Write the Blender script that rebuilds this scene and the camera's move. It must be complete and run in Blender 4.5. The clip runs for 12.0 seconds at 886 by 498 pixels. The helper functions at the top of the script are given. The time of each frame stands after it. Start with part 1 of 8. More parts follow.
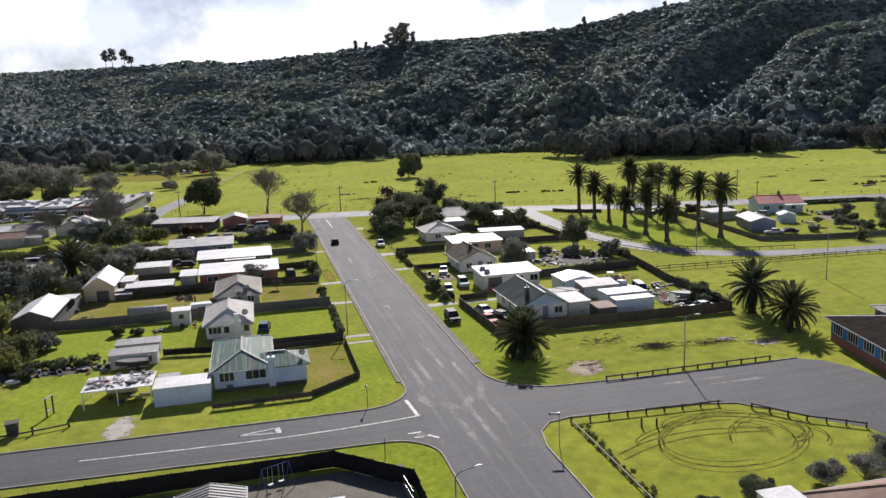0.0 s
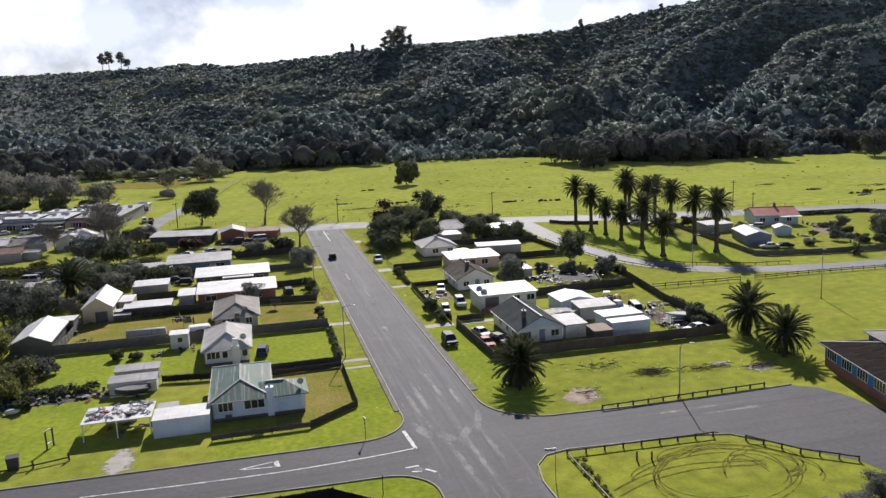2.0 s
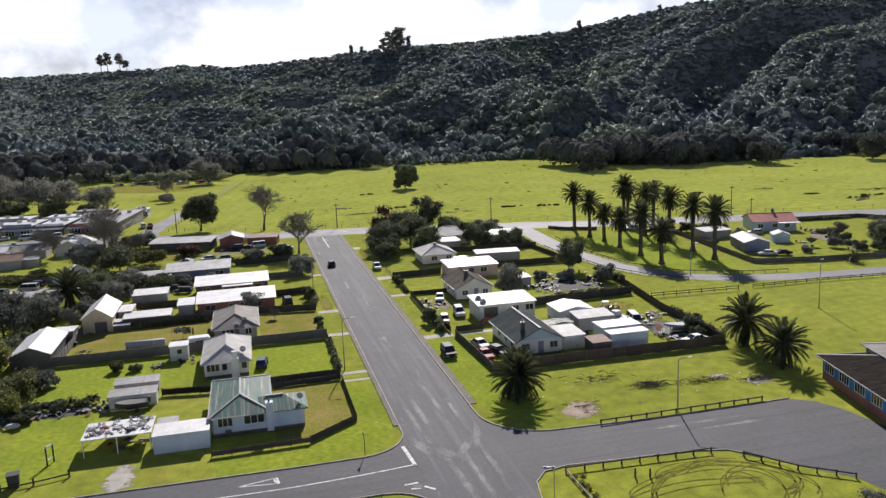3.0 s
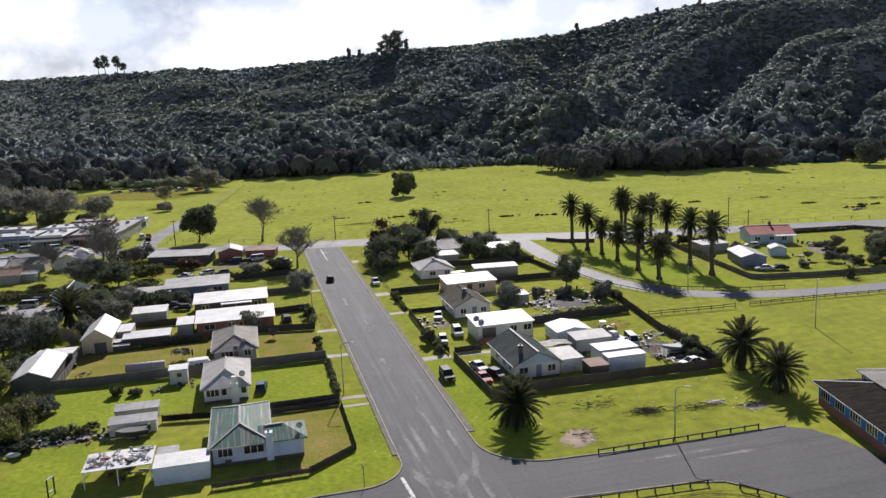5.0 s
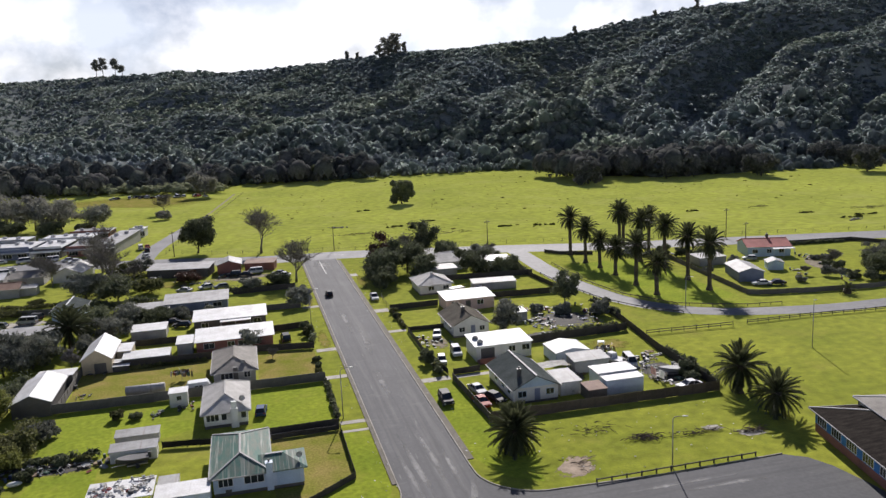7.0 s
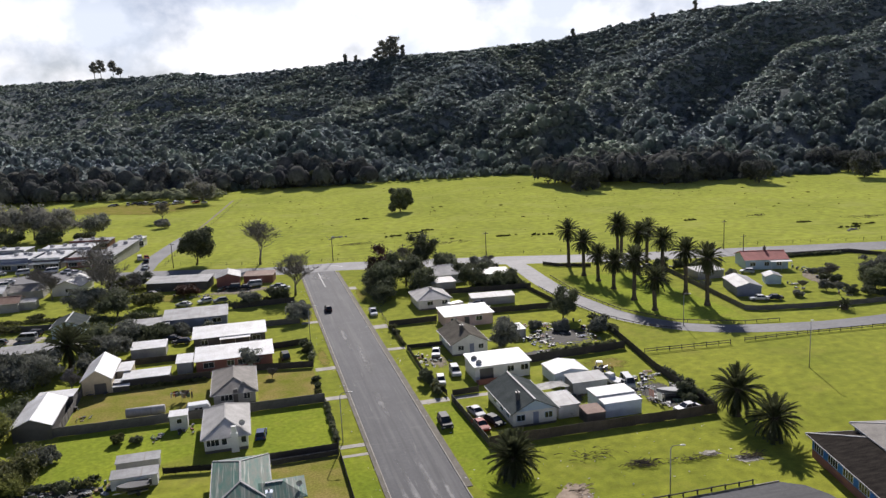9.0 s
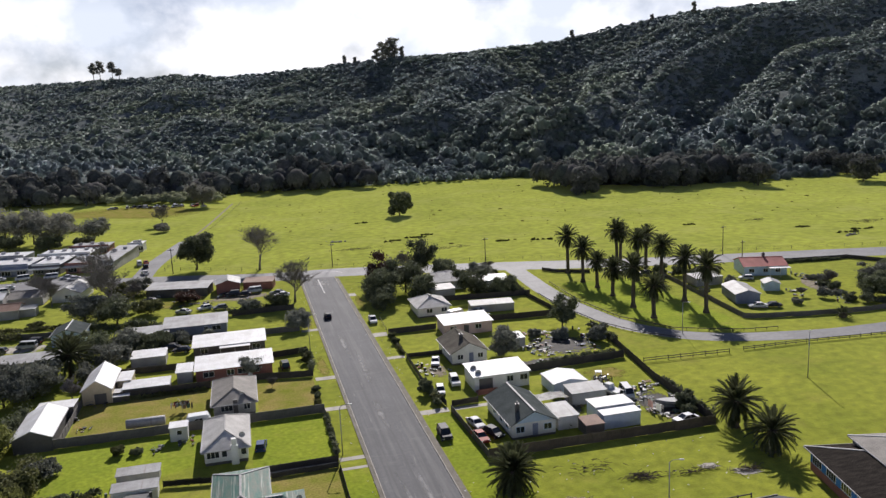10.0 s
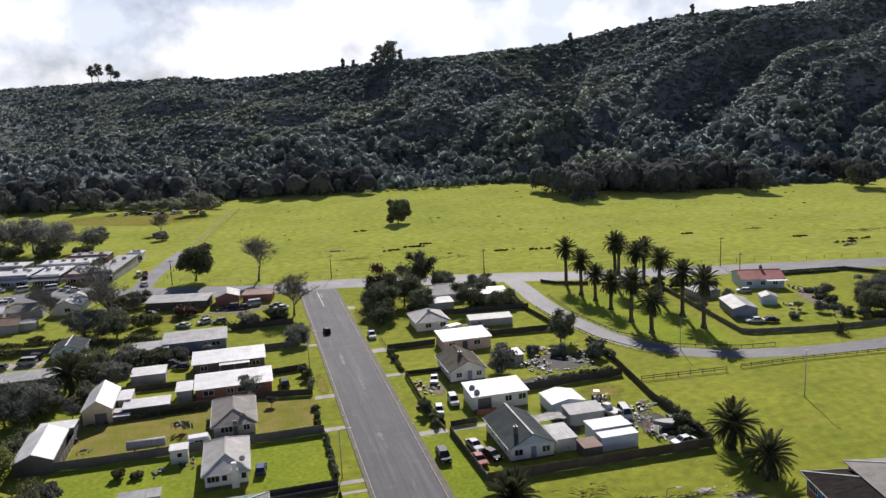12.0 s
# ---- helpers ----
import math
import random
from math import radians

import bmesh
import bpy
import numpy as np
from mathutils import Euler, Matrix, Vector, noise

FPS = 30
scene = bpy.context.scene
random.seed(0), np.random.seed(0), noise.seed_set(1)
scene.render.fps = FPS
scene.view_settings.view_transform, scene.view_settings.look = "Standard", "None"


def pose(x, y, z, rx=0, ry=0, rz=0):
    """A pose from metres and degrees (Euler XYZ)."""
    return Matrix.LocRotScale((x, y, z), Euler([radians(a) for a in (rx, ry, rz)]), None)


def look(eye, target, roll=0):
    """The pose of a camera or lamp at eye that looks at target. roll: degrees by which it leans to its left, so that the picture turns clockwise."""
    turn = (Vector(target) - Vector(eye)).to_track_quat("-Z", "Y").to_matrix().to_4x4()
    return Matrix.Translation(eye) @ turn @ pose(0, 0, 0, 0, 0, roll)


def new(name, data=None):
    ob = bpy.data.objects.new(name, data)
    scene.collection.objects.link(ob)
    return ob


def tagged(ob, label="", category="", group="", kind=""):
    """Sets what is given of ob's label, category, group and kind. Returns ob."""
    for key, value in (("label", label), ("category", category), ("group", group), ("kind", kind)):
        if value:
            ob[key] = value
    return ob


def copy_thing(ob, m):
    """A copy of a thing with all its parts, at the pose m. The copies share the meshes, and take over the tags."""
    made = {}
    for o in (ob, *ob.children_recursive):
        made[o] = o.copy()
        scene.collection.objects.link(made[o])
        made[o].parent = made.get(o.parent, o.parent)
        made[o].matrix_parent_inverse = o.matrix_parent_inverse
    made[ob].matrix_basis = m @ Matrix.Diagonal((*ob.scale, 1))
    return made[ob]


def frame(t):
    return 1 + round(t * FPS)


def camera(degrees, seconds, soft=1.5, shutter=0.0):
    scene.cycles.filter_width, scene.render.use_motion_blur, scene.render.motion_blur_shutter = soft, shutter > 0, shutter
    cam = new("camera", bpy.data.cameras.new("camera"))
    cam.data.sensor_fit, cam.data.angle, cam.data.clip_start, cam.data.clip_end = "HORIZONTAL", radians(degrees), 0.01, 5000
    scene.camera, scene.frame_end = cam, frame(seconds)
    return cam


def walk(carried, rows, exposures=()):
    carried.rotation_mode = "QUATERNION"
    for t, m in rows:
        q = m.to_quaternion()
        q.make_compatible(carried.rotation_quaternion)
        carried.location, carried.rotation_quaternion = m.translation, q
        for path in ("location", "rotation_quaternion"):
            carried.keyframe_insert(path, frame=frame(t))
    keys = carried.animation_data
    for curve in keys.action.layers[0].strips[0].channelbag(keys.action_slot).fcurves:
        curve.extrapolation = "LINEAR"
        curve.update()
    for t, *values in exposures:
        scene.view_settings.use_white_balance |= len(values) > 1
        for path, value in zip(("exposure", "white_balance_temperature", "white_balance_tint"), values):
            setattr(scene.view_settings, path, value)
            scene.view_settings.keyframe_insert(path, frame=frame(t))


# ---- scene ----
cam = camera(58.0, 12.0, 1.45)
PATH = [
    (0, (-26.931, -88.212, 34.810), (-4.511, 7.585, 16.914), -2.209),
    (1, (-26.798, -88.284, 36.798), (-4.236, 7.470, 18.855), -2.295),
    (2, (-26.687, -88.315, 38.804), (-3.989, 7.399, 20.813), -2.365),
    (3, (-26.592, -88.311, 40.825), (-3.768, 7.363, 22.786), -2.422),
    (4, (-26.512, -88.281, 42.860), (-3.568, 7.356, 24.773), -2.467),
    (5, (-26.443, -88.231, 44.906), (-3.385, 7.370, 26.771), -2.503),
    (6, (-26.380, -88.168, 46.962), (-3.216, 7.397, 28.778), -2.531),
    (7, (-26.321, -88.101, 49.025), (-3.056, 7.430, 30.791), -2.553),
    (8, (-26.263, -88.036, 51.093), (-2.901, 7.462, 32.810), -2.572),
    (9, (-26.201, -87.981, 53.164), (-2.748, 7.485, 34.831), -2.589),
    (10, (-26.133, -87.943, 55.236), (-2.593, 7.492, 36.853), -2.607),
    (11, (-26.054, -87.930, 57.306), (-2.432, 7.476, 38.873), -2.627),
    (12, (-25.962, -87.949, 59.372), (-2.261, 7.428, 40.890), -2.651),
]
walk(cam, [(t, look(eye, target, roll)) for t, eye, target, roll in PATH], [(0, 0.41, 6320, 15), (6, 0.35, 6320, 15), (12, 0.30, 6320, 15)])

# ---- sun, sky ----
SUN_AZ, SUN_EL = 17.5, 32.0  # degrees clockwise from +y, degrees up
sun_dir = Vector((math.sin(radians(SUN_AZ)) * math.cos(radians(SUN_EL)), math.cos(radians(SUN_AZ)) * math.cos(radians(SUN_EL)), math.sin(radians(SUN_EL))))
sun = new("sun", bpy.data.lights.new("sun", "SUN"))
sun.data.energy, sun.data.angle, sun.data.color = 4.8, radians(0.55), (1.0, 0.95, 0.87)
sun.matrix_world = look(sun_dir * 300, (0, 0, 0))

world = bpy.data.worlds.new("sky")
scene.world = world
world.use_nodes = True
wn, wl = world.node_tree.nodes, world.node_tree.links
wn.clear()
w_out = wn.new("ShaderNodeOutputWorld")
w_bg = wn.new("ShaderNodeBackground")
w_sky = wn.new("ShaderNodeTexSky")
w_sky.sky_type, w_sky.sun_disc = "NISHITA", False
w_sky.sun_elevation, w_sky.sun_rotation = radians(SUN_EL), radians(SUN_AZ)
w_sky.air_density, w_sky.dust_density, w_sky.ozone_density = 1.0, 0.6, 1.5
w_co = wn.new("ShaderNodeTexCoord")
w_map = wn.new("ShaderNodeMapping")
w_map.inputs["Scale"].default_value = (1.0, 1.0, 1.25)
w_map.inputs["Location"].default_value = (0.37, 0.1, 0.05)
w_n = wn.new("ShaderNodeTexNoise")
w_n.inputs["Scale"].default_value, w_n.inputs["Detail"].default_value, w_n.inputs["Roughness"].default_value = 5.5, 9.0, 0.55
w_r = wn.new("ShaderNodeValToRGB")
w_r.color_ramp.elements[0].position, w_r.color_ramp.elements[1].position = 0.37, 0.50
w_r.color_ramp.elements[0].color = (0.30, 0.30, 0.30, 1)
w_n2 = wn.new("ShaderNodeTexNoise")
w_n2.inputs["Scale"].default_value, w_n2.inputs["Detail"].default_value = 8.5, 5.0
w_r2 = wn.new("ShaderNodeValToRGB")
w_r2.color_ramp.elements[0].position, w_r2.color_ramp.elements[1].position = 0.43, 0.60
w_r2.color_ramp.elements[0].color, w_r2.color_ramp.elements[1].color = (13.2, 14.4, 15.8, 1), (21.0, 21.1, 21.0, 1)
w_mix = wn.new("ShaderNodeMixRGB")
wl.new(w_co.outputs["Generated"], w_map.inputs["Vector"])
wl.new(w_map.outputs["Vector"], w_n.inputs["Vector"])
wl.new(w_map.outputs["Vector"], w_n2.inputs["Vector"])
wl.new(w_n.outputs["Fac"], w_r.inputs["Fac"])
wl.new(w_n2.outputs["Fac"], w_r2.inputs["Fac"])
w_xyz = wn.new("ShaderNodeSeparateXYZ")
w_up = wn.new("ShaderNodeMapRange")
w_up.inputs["From Min"].default_value, w_up.inputs["From Max"].default_value = 0.11, 0.21
w_up.inputs["To Min"].default_value, w_up.inputs["To Max"].default_value = 1.0, 0.02
w_cov = wn.new("ShaderNodeMath")
w_cov.operation = "MULTIPLY"
wl.new(w_co.outputs["Generated"], w_xyz.inputs["Vector"])
wl.new(w_xyz.outputs["Z"], w_up.inputs["Value"])
wl.new(w_r.outputs["Color"], w_cov.inputs[0])
wl.new(w_up.outputs["Result"], w_cov.inputs[1])
w_near = wn.new("ShaderNodeMapRange")
w_near.inputs["From Min"].default_value, w_near.inputs["From Max"].default_value = -0.7, 0.7
w_near.inputs["To Min"].default_value, w_near.inputs["To Max"].default_value = 1.5, 1.0
w_dim = wn.new("ShaderNodeVectorMath")
w_dim.operation = "MULTIPLY"
wl.new(w_xyz.outputs["Y"], w_near.inputs["Value"])
wl.new(w_r2.outputs["Color"], w_dim.inputs[0])
wl.new(w_near.outputs["Result"], w_dim.inputs[1])
wl.new(w_cov.outputs["Value"], w_mix.inputs["Fac"])
w_clear = wn.new("ShaderNodeVectorMath")
w_clear.operation = "MULTIPLY"
w_clear.inputs[1].default_value = (0.56, 0.63, 0.83)
wl.new(w_sky.outputs["Color"], w_clear.inputs[0])
wl.new(w_clear.outputs["Vector"], w_mix.inputs["Color1"])
wl.new(w_dim.outputs["Vector"], w_mix.inputs["Color2"])
wl.new(w_mix.outputs["Color"], w_bg.inputs["Color"])
w_bg.inputs["Strength"].default_value = 0.05
wl.new(w_bg.outputs["Background"], w_out.inputs["Surface"])

# ---- materials ----


def mat(name, col, col2=None, scale=1.0, rough=0.7, bump=0.0, bscale=8.0, metal=0.0, stretch=None, wave=0.0, wdir="X", wscale=6.0, rnd=0.0, grain=0.12, spec=0.5, trans=0.0, lo=0.35, hi=0.65, isle=0.0):
    """Procedural surface: two-scale colour variation, grain, optional ribs (wave) and fine relief."""
    m = bpy.data.materials.new(name)
    m.use_nodes = True
    n, l = m.node_tree.nodes, m.node_tree.links
    b = n["Principled BSDF"]
    b.inputs["Roughness"].default_value, b.inputs["Metallic"].default_value = rough, metal
    b.inputs["Specular IOR Level"].default_value = spec
    co = n.new("ShaderNodeTexCoord")
    vec = co.outputs["Object"]
    if stretch:
        mp = n.new("ShaderNodeMapping")
        mp.inputs["Scale"].default_value = stretch
        l.new(vec, mp.inputs["Vector"])
        vec = mp.outputs["Vector"]
    big = n.new("ShaderNodeTexNoise")
    big.inputs["Scale"].default_value, big.inputs["Detail"].default_value, big.inputs["Roughness"].default_value = scale, 5.0, 0.6
    l.new(vec, big.inputs["Vector"])
    ramp = n.new("ShaderNodeValToRGB")
    ramp.color_ramp.elements[0].position, ramp.color_ramp.elements[1].position = lo, hi
    c2 = col2 or tuple(c * 0.8 for c in col)
    ramp.color_ramp.elements[0].color, ramp.color_ramp.elements[1].color = (*c2, 1), (*col, 1)
    l.new(big.outputs["Fac"], ramp.inputs["Fac"])
    fine = n.new("ShaderNodeTexNoise")
    fine.inputs["Scale"].default_value, fine.inputs["Detail"].default_value = scale * 14, 3.0
    l.new(vec, fine.inputs["Vector"])
    g = n.new("ShaderNodeMapRange")
    g.inputs["From Min"].default_value, g.inputs["From Max"].default_value = 0.3, 0.7
    g.inputs["To Min"].default_value, g.inputs["To Max"].default_value = 1 - grain, 1 + grain
    l.new(fine.outputs["Fac"], g.inputs["Value"])
    mul = n.new("ShaderNodeVectorMath")
    mul.operation = "MULTIPLY"
    l.new(ramp.outputs["Color"], mul.inputs[0])
    l.new(g.outputs["Result"], mul.inputs[1])
    out = mul.outputs["Vector"]
    if rnd:
        oi = n.new("ShaderNodeObjectInfo")
        r = n.new("ShaderNodeMapRange")
        r.inputs["To Min"].default_value, r.inputs["To Max"].default_value = 1 - rnd, 1 + rnd
        l.new(oi.outputs["Random"], r.inputs["Value"])
        mul2 = n.new("ShaderNodeVectorMath")
        mul2.operation = "MULTIPLY"
        l.new(out, mul2.inputs[0])
        l.new(r.outputs["Result"], mul2.inputs[1])
        out = mul2.outputs["Vector"]
    if isle:
        # every crown its own shade, from dull brown-grey to green
        ge = n.new("ShaderNodeNewGeometry")
        ir = n.new("ShaderNodeValToRGB")
        ir.color_ramp.elements[0].color, ir.color_ramp.elements[1].color = (1 - isle, 1 - isle, 1 - isle * 0.8, 1), (1 + isle, 1 + isle * 0.9, 1 + isle * 0.7, 1)
        mid = ir.color_ramp.elements.new(0.55)
        mid.color = (0.9, 1.02, 0.9, 1)
        l.new(ge.outputs["Random Per Island"], ir.inputs["Fac"])
        mul3 = n.new("ShaderNodeVectorMath")
        mul3.operation = "MULTIPLY"
        l.new(out, mul3.inputs[0])
        l.new(ir.outputs["Color"], mul3.inputs[1])
        out = mul3.outputs["Vector"]
    l.new(out, b.inputs["Base Color"])
    height = None
    if bump:
        bn = n.new("ShaderNodeTexNoise")
        bn.inputs["Scale"].default_value, bn.inputs["Detail"].default_value = bscale, 4.0
        l.new(vec, bn.inputs["Vector"])
        bp = n.new("ShaderNodeBump")
        bp.inputs["Strength"].default_value, bp.inputs["Distance"].default_value = min(1.0, bump), 0.05 * max(1.0, bump)
        l.new(bn.outputs["Fac"], bp.inputs["Height"])
        height = bp
    if wave:
        wv = n.new("ShaderNodeTexWave")
        wv.bands_direction = wdir
        wv.inputs["Scale"].default_value, wv.inputs["Distortion"].default_value = wscale, 0.0
        l.new(co.outputs["Object"], wv.inputs["Vector"])
        bp2 = n.new("ShaderNodeBump")
        bp2.inputs["Strength"].default_value, bp2.inputs["Distance"].default_value = wave, 0.03
        l.new(wv.outputs["Fac"], bp2.inputs["Height"])
        if height:
            l.new(height.outputs["Normal"], bp2.inputs["Normal"])
        height = bp2
    if height:
        l.new(height.outputs["Normal"], b.inputs["Normal"])
    if trans:
        # thin leaves and blades let part of the light through
        tr = n.new("ShaderNodeBsdfTranslucent")
        mx = n.new("ShaderNodeMixShader")
        mx.inputs["Fac"].default_value = trans
        l.new(out, tr.inputs["Color"])
        l.new(b.outputs["BSDF"], mx.inputs[1])
        l.new(tr.outputs["BSDF"], mx.inputs[2])
        l.new(mx.outputs["Shader"], n["Material Output"].inputs["Surface"])
    return m


GRASS = mat("grass", (0.256, 0.272, 0.028), (0.168, 0.198, 0.018), 0.035, 1.0, 0.8, 3.0, grain=0.28, spec=0.0)
# distant haze is painted into these leaves: paler and bluer than real foliage
FOREST_HAZED = mat("forest_leaf", (0.330, 0.352, 0.300), (0.262, 0.290, 0.330), 0.008, 1.0, 0.0, 0.9, grain=0.12, spec=0.0, isle=0.10, trans=0.75)
BUSH = mat("bush_leaf", (0.150, 0.146, 0.140), (0.098, 0.097, 0.098), 0.05, 1.0, 0.0, 0.9, grain=0.25, spec=0.0, isle=0.2, trans=0.3)
# floor lightened too, so gaps between crowns look hazy
FOREST_FLOOR_HAZED = mat("forest_floor", (0.180, 0.198, 0.185), (0.135, 0.150, 0.150), 0.05, 1.0, 0.5, 1.0, grain=0.3, spec=0.0)
LEAF = mat("leaf_green", (0.165, 0.182, 0.100), (0.090, 0.102, 0.064), 0.6, 0.7, 0.6, 6.0, grain=0.35, rnd=0.25, spec=0.12, trans=0.3)
LEAF_OLIVE = mat("leaf_olive", (0.185, 0.185, 0.075), (0.085, 0.095, 0.04), 0.6, 0.7, 0.6, 6.0, grain=0.35, rnd=0.2, spec=0.12, trans=0.3)
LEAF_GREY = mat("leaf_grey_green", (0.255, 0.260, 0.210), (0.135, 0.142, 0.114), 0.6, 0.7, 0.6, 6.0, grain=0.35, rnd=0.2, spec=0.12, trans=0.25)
LEAF_WISPY = mat("leaf_wispy_grey", (0.30, 0.295, 0.245), (0.175, 0.172, 0.150), 0.3, 0.8, 0.4, 6.0, grain=0.3, rnd=0.15, spec=0.1, trans=0.35)
SCRUB = mat("leaf_pale_scrub", (0.36, 0.38, 0.22), (0.20, 0.215, 0.13), 0.12, 0.9, 0.4, 4.0, grain=0.3, spec=0.05, trans=0.35)
LEAF_LIME = mat("leaf_bright_olive", (0.30, 0.31, 0.085), (0.15, 0.165, 0.05), 0.6, 0.7, 0.6, 6.0, grain=0.35, spec=0.12, trans=0.35)
LEAF_RED = mat("leaf_dull_red", (0.10, 0.05, 0.035), (0.05, 0.03, 0.02), 0.6, 0.6, 0.6, 6.0, grain=0.35, spec=0.35, trans=0.25)
FROND = mat("palm_frond", (0.135, 0.148, 0.075), (0.066, 0.074, 0.038), 0.8, 0.45, 0.3, 6.0, grain=0.3, rnd=0.4, spec=0.4, trans=0.4)
BARK = mat("bark", (0.12, 0.095, 0.07), (0.06, 0.05, 0.04), 1.2, 0.9, 1.0, 9.0, grain=0.3)
TWIG = mat("bare_twig", (0.215, 0.198, 0.172), (0.135, 0.122, 0.106), 0.8, 0.85, 0.5, 6.0, grain=0.2)
ASPHALT = mat("asphalt", (0.123, 0.124, 0.129), (0.084, 0.085, 0.089), 0.12, 0.80, 0.3, 14.0, grain=0.12, spec=0.2, lo=0.25, hi=0.75)
ASPHALT_X = mat("asphalt_side", (0.108, 0.109, 0.113), (0.080, 0.081, 0.085), 0.12, 0.80, 0.3, 14.0, grain=0.12, spec=0.2, lo=0.25, hi=0.75)
ROAD_PALE = mat("road_dust", (0.34, 0.336, 0.328), (0.15, 0.149, 0.148), 0.5, 0.8, 0.3, 12.0, stretch=(1.0, 0.15, 1.0), grain=0.2, spec=0.3)
CLAY = mat("pale_clay", (0.42, 0.33, 0.245), (0.26, 0.20, 0.14), 0.9, 0.95, 0.8, 5.0, grain=0.2)
CHIPSEAL = mat("chipseal", (0.215, 0.213, 0.215), (0.145, 0.145, 0.148), 0.07, 0.75, 0.4, 12.0, grain=0.12, spec=0.3)
CONCRETE = mat("concrete", (0.42, 0.39, 0.34), (0.30, 0.275, 0.235), 0.5, 0.85, 0.3, 8.0, grain=0.12)
KERB = mat("kerb_concrete", (0.36, 0.33, 0.29), (0.22, 0.20, 0.17), 0.6, 0.85, 0.4, 9.0, grain=0.2)
PATH_M = mat("footpath_grit", (0.165, 0.145, 0.115), (0.105, 0.095, 0.070), 0.4, 0.9, 0.4, 9.0, grain=0.2)
PAINT = mat("road_paint", (0.60, 0.60, 0.58), (0.22, 0.22, 0.22), 2.2, 0.7, 0.2, 9.0, grain=0.2, lo=0.38, hi=0.56)
DIRT = mat("bare_earth", (0.25, 0.20, 0.135), (0.13, 0.11, 0.065), 0.8, 0.95, 1.0, 5.0, grain=0.25)
GLASS = mat("window_glass", (0.03, 0.035, 0.045), (0.015, 0.018, 0.022), 0.7, 0.08, grain=0.05, spec=0.6)


def add_sheen(m, weight, tint, rough=0.5):
    """Soft forward glow of fine blades at low angles; on the forest it imitates bluish haze."""
    b = m.node_tree.nodes["Principled BSDF"]
    b.inputs["Sheen Weight"].default_value, b.inputs["Sheen Roughness"].default_value = weight, rough
    b.inputs["Sheen Tint"].default_value = (*tint, 1)


def add_dry(m, colour, scale, lo, hi):
    """Dry yellowed flecks and thin places over the turf."""
    n, l = m.node_tree.nodes, m.node_tree.links
    b = n["Principled BSDF"]
    src = b.inputs["Base Color"].links[0].from_socket
    co = n.new("ShaderNodeTexCoord")
    ns = n.new("ShaderNodeTexNoise")
    ns.inputs["Scale"].default_value, ns.inputs["Detail"].default_value, ns.inputs["Roughness"].default_value = scale, 8.0, 0.68
    l.new(co.outputs["Object"], ns.inputs["Vector"])
    mr = n.new("ShaderNodeMapRange")
    mr.inputs["From Min"].default_value, mr.inputs["From Max"].default_value = lo, hi
    mr.inputs["To Max"].default_value = 0.75
    l.new(ns.outputs["Fac"], mr.inputs["Value"])
    mx = n.new("ShaderNodeMixRGB")
    mx.inputs["Color2"].default_value = (*colour, 1)
    l.new(mr.outputs["Result"], mx.inputs["Fac"])
    l.new(src, mx.inputs["Color1"])
    l.new(mx.outputs["Color"], b.inputs["Base Color"])


def add_streaks(m, colour, stretch, lo, hi, most=0.8, turn=0.0):
    """Long scuffs and wheel tracks drawn out along the way of travel."""
    n, l = m.node_tree.nodes, m.node_tree.links
    b = n["Principled BSDF"]
    src = b.inputs["Base Color"].links[0].from_socket
    co = n.new("ShaderNodeTexCoord")
    mp = n.new("ShaderNodeMapping")
    mp.inputs["Scale"].default_value, mp.inputs["Rotation"].default_value = stretch, (0, 0, turn)
    l.new(co.outputs["Object"], mp.inputs["Vector"])
    ns = n.new("ShaderNodeTexNoise")
    ns.inputs["Scale"].default_value, ns.inputs["Detail"].default_value, ns.inputs["Roughness"].default_value = 1.0, 5.0, 0.6
    l.new(mp.outputs["Vector"], ns.inputs["Vector"])
    mr = n.new("ShaderNodeMapRange")
    mr.inputs["From Min"].default_value, mr.inputs["From Max"].default_value = lo, hi
    mr.inputs["To Max"].default_value = most
    l.new(ns.outputs["Fac"], mr.inputs["Value"])
    mx = n.new("ShaderNodeMixRGB")
    mx.inputs["Color2"].default_value = (*colour, 1)
    l.new(mr.outputs["Result"], mx.inputs["Fac"])
    l.new(src, mx.inputs["Color1"])
    l.new(mx.outputs["Color"], b.inputs["Base Color"])


add_streaks(ASPHALT, (0.078, 0.079, 0.081), (0.9, 0.010, 1), 0.48, 0.64, 0.75)
add_streaks(ASPHALT, (0.188, 0.186, 0.182), (0.55, 0.020, 1), 0.52, 0.72, 0.7)
add_streaks(ASPHALT, (0.300, 0.295, 0.285), (2.2, 0.16, 1), 0.63, 0.80, 0.8)
add_streaks(ASPHALT, (0.190, 0.188, 0.184), (0.16, 0.45, 1), 0.60, 0.72, 0.4)
add_streaks(ASPHALT_X, (0.066, 0.067, 0.070), (0.014, 0.8, 1), 0.50, 0.66, 0.7)
add_streaks(ASPHALT_X, (0.120, 0.119, 0.118), (0.03, 0.8, 1), 0.54, 0.74, 0.6)
add_streaks(ASPHALT_X, (0.220, 0.216, 0.210), (0.3, 1.8, 1), 0.64, 0.78, 0.6)
add_sheen(GRASS, 0.3, (0.78, 0.80, 0.30))
# bluish sheen imitates haze over the range
add_sheen(FOREST_HAZED, 0.12, (0.70, 0.86, 0.90), 0.8)
add_dry(GRASS, (0.285, 0.240, 0.060), 0.06, 0.55, 0.75)
add_dry(GRASS, (0.110, 0.130, 0.030), 0.7, 0.56, 0.74)
add_dry(GRASS, (0.095, 0.120, 0.018), 3.2, 0.50, 0.72)
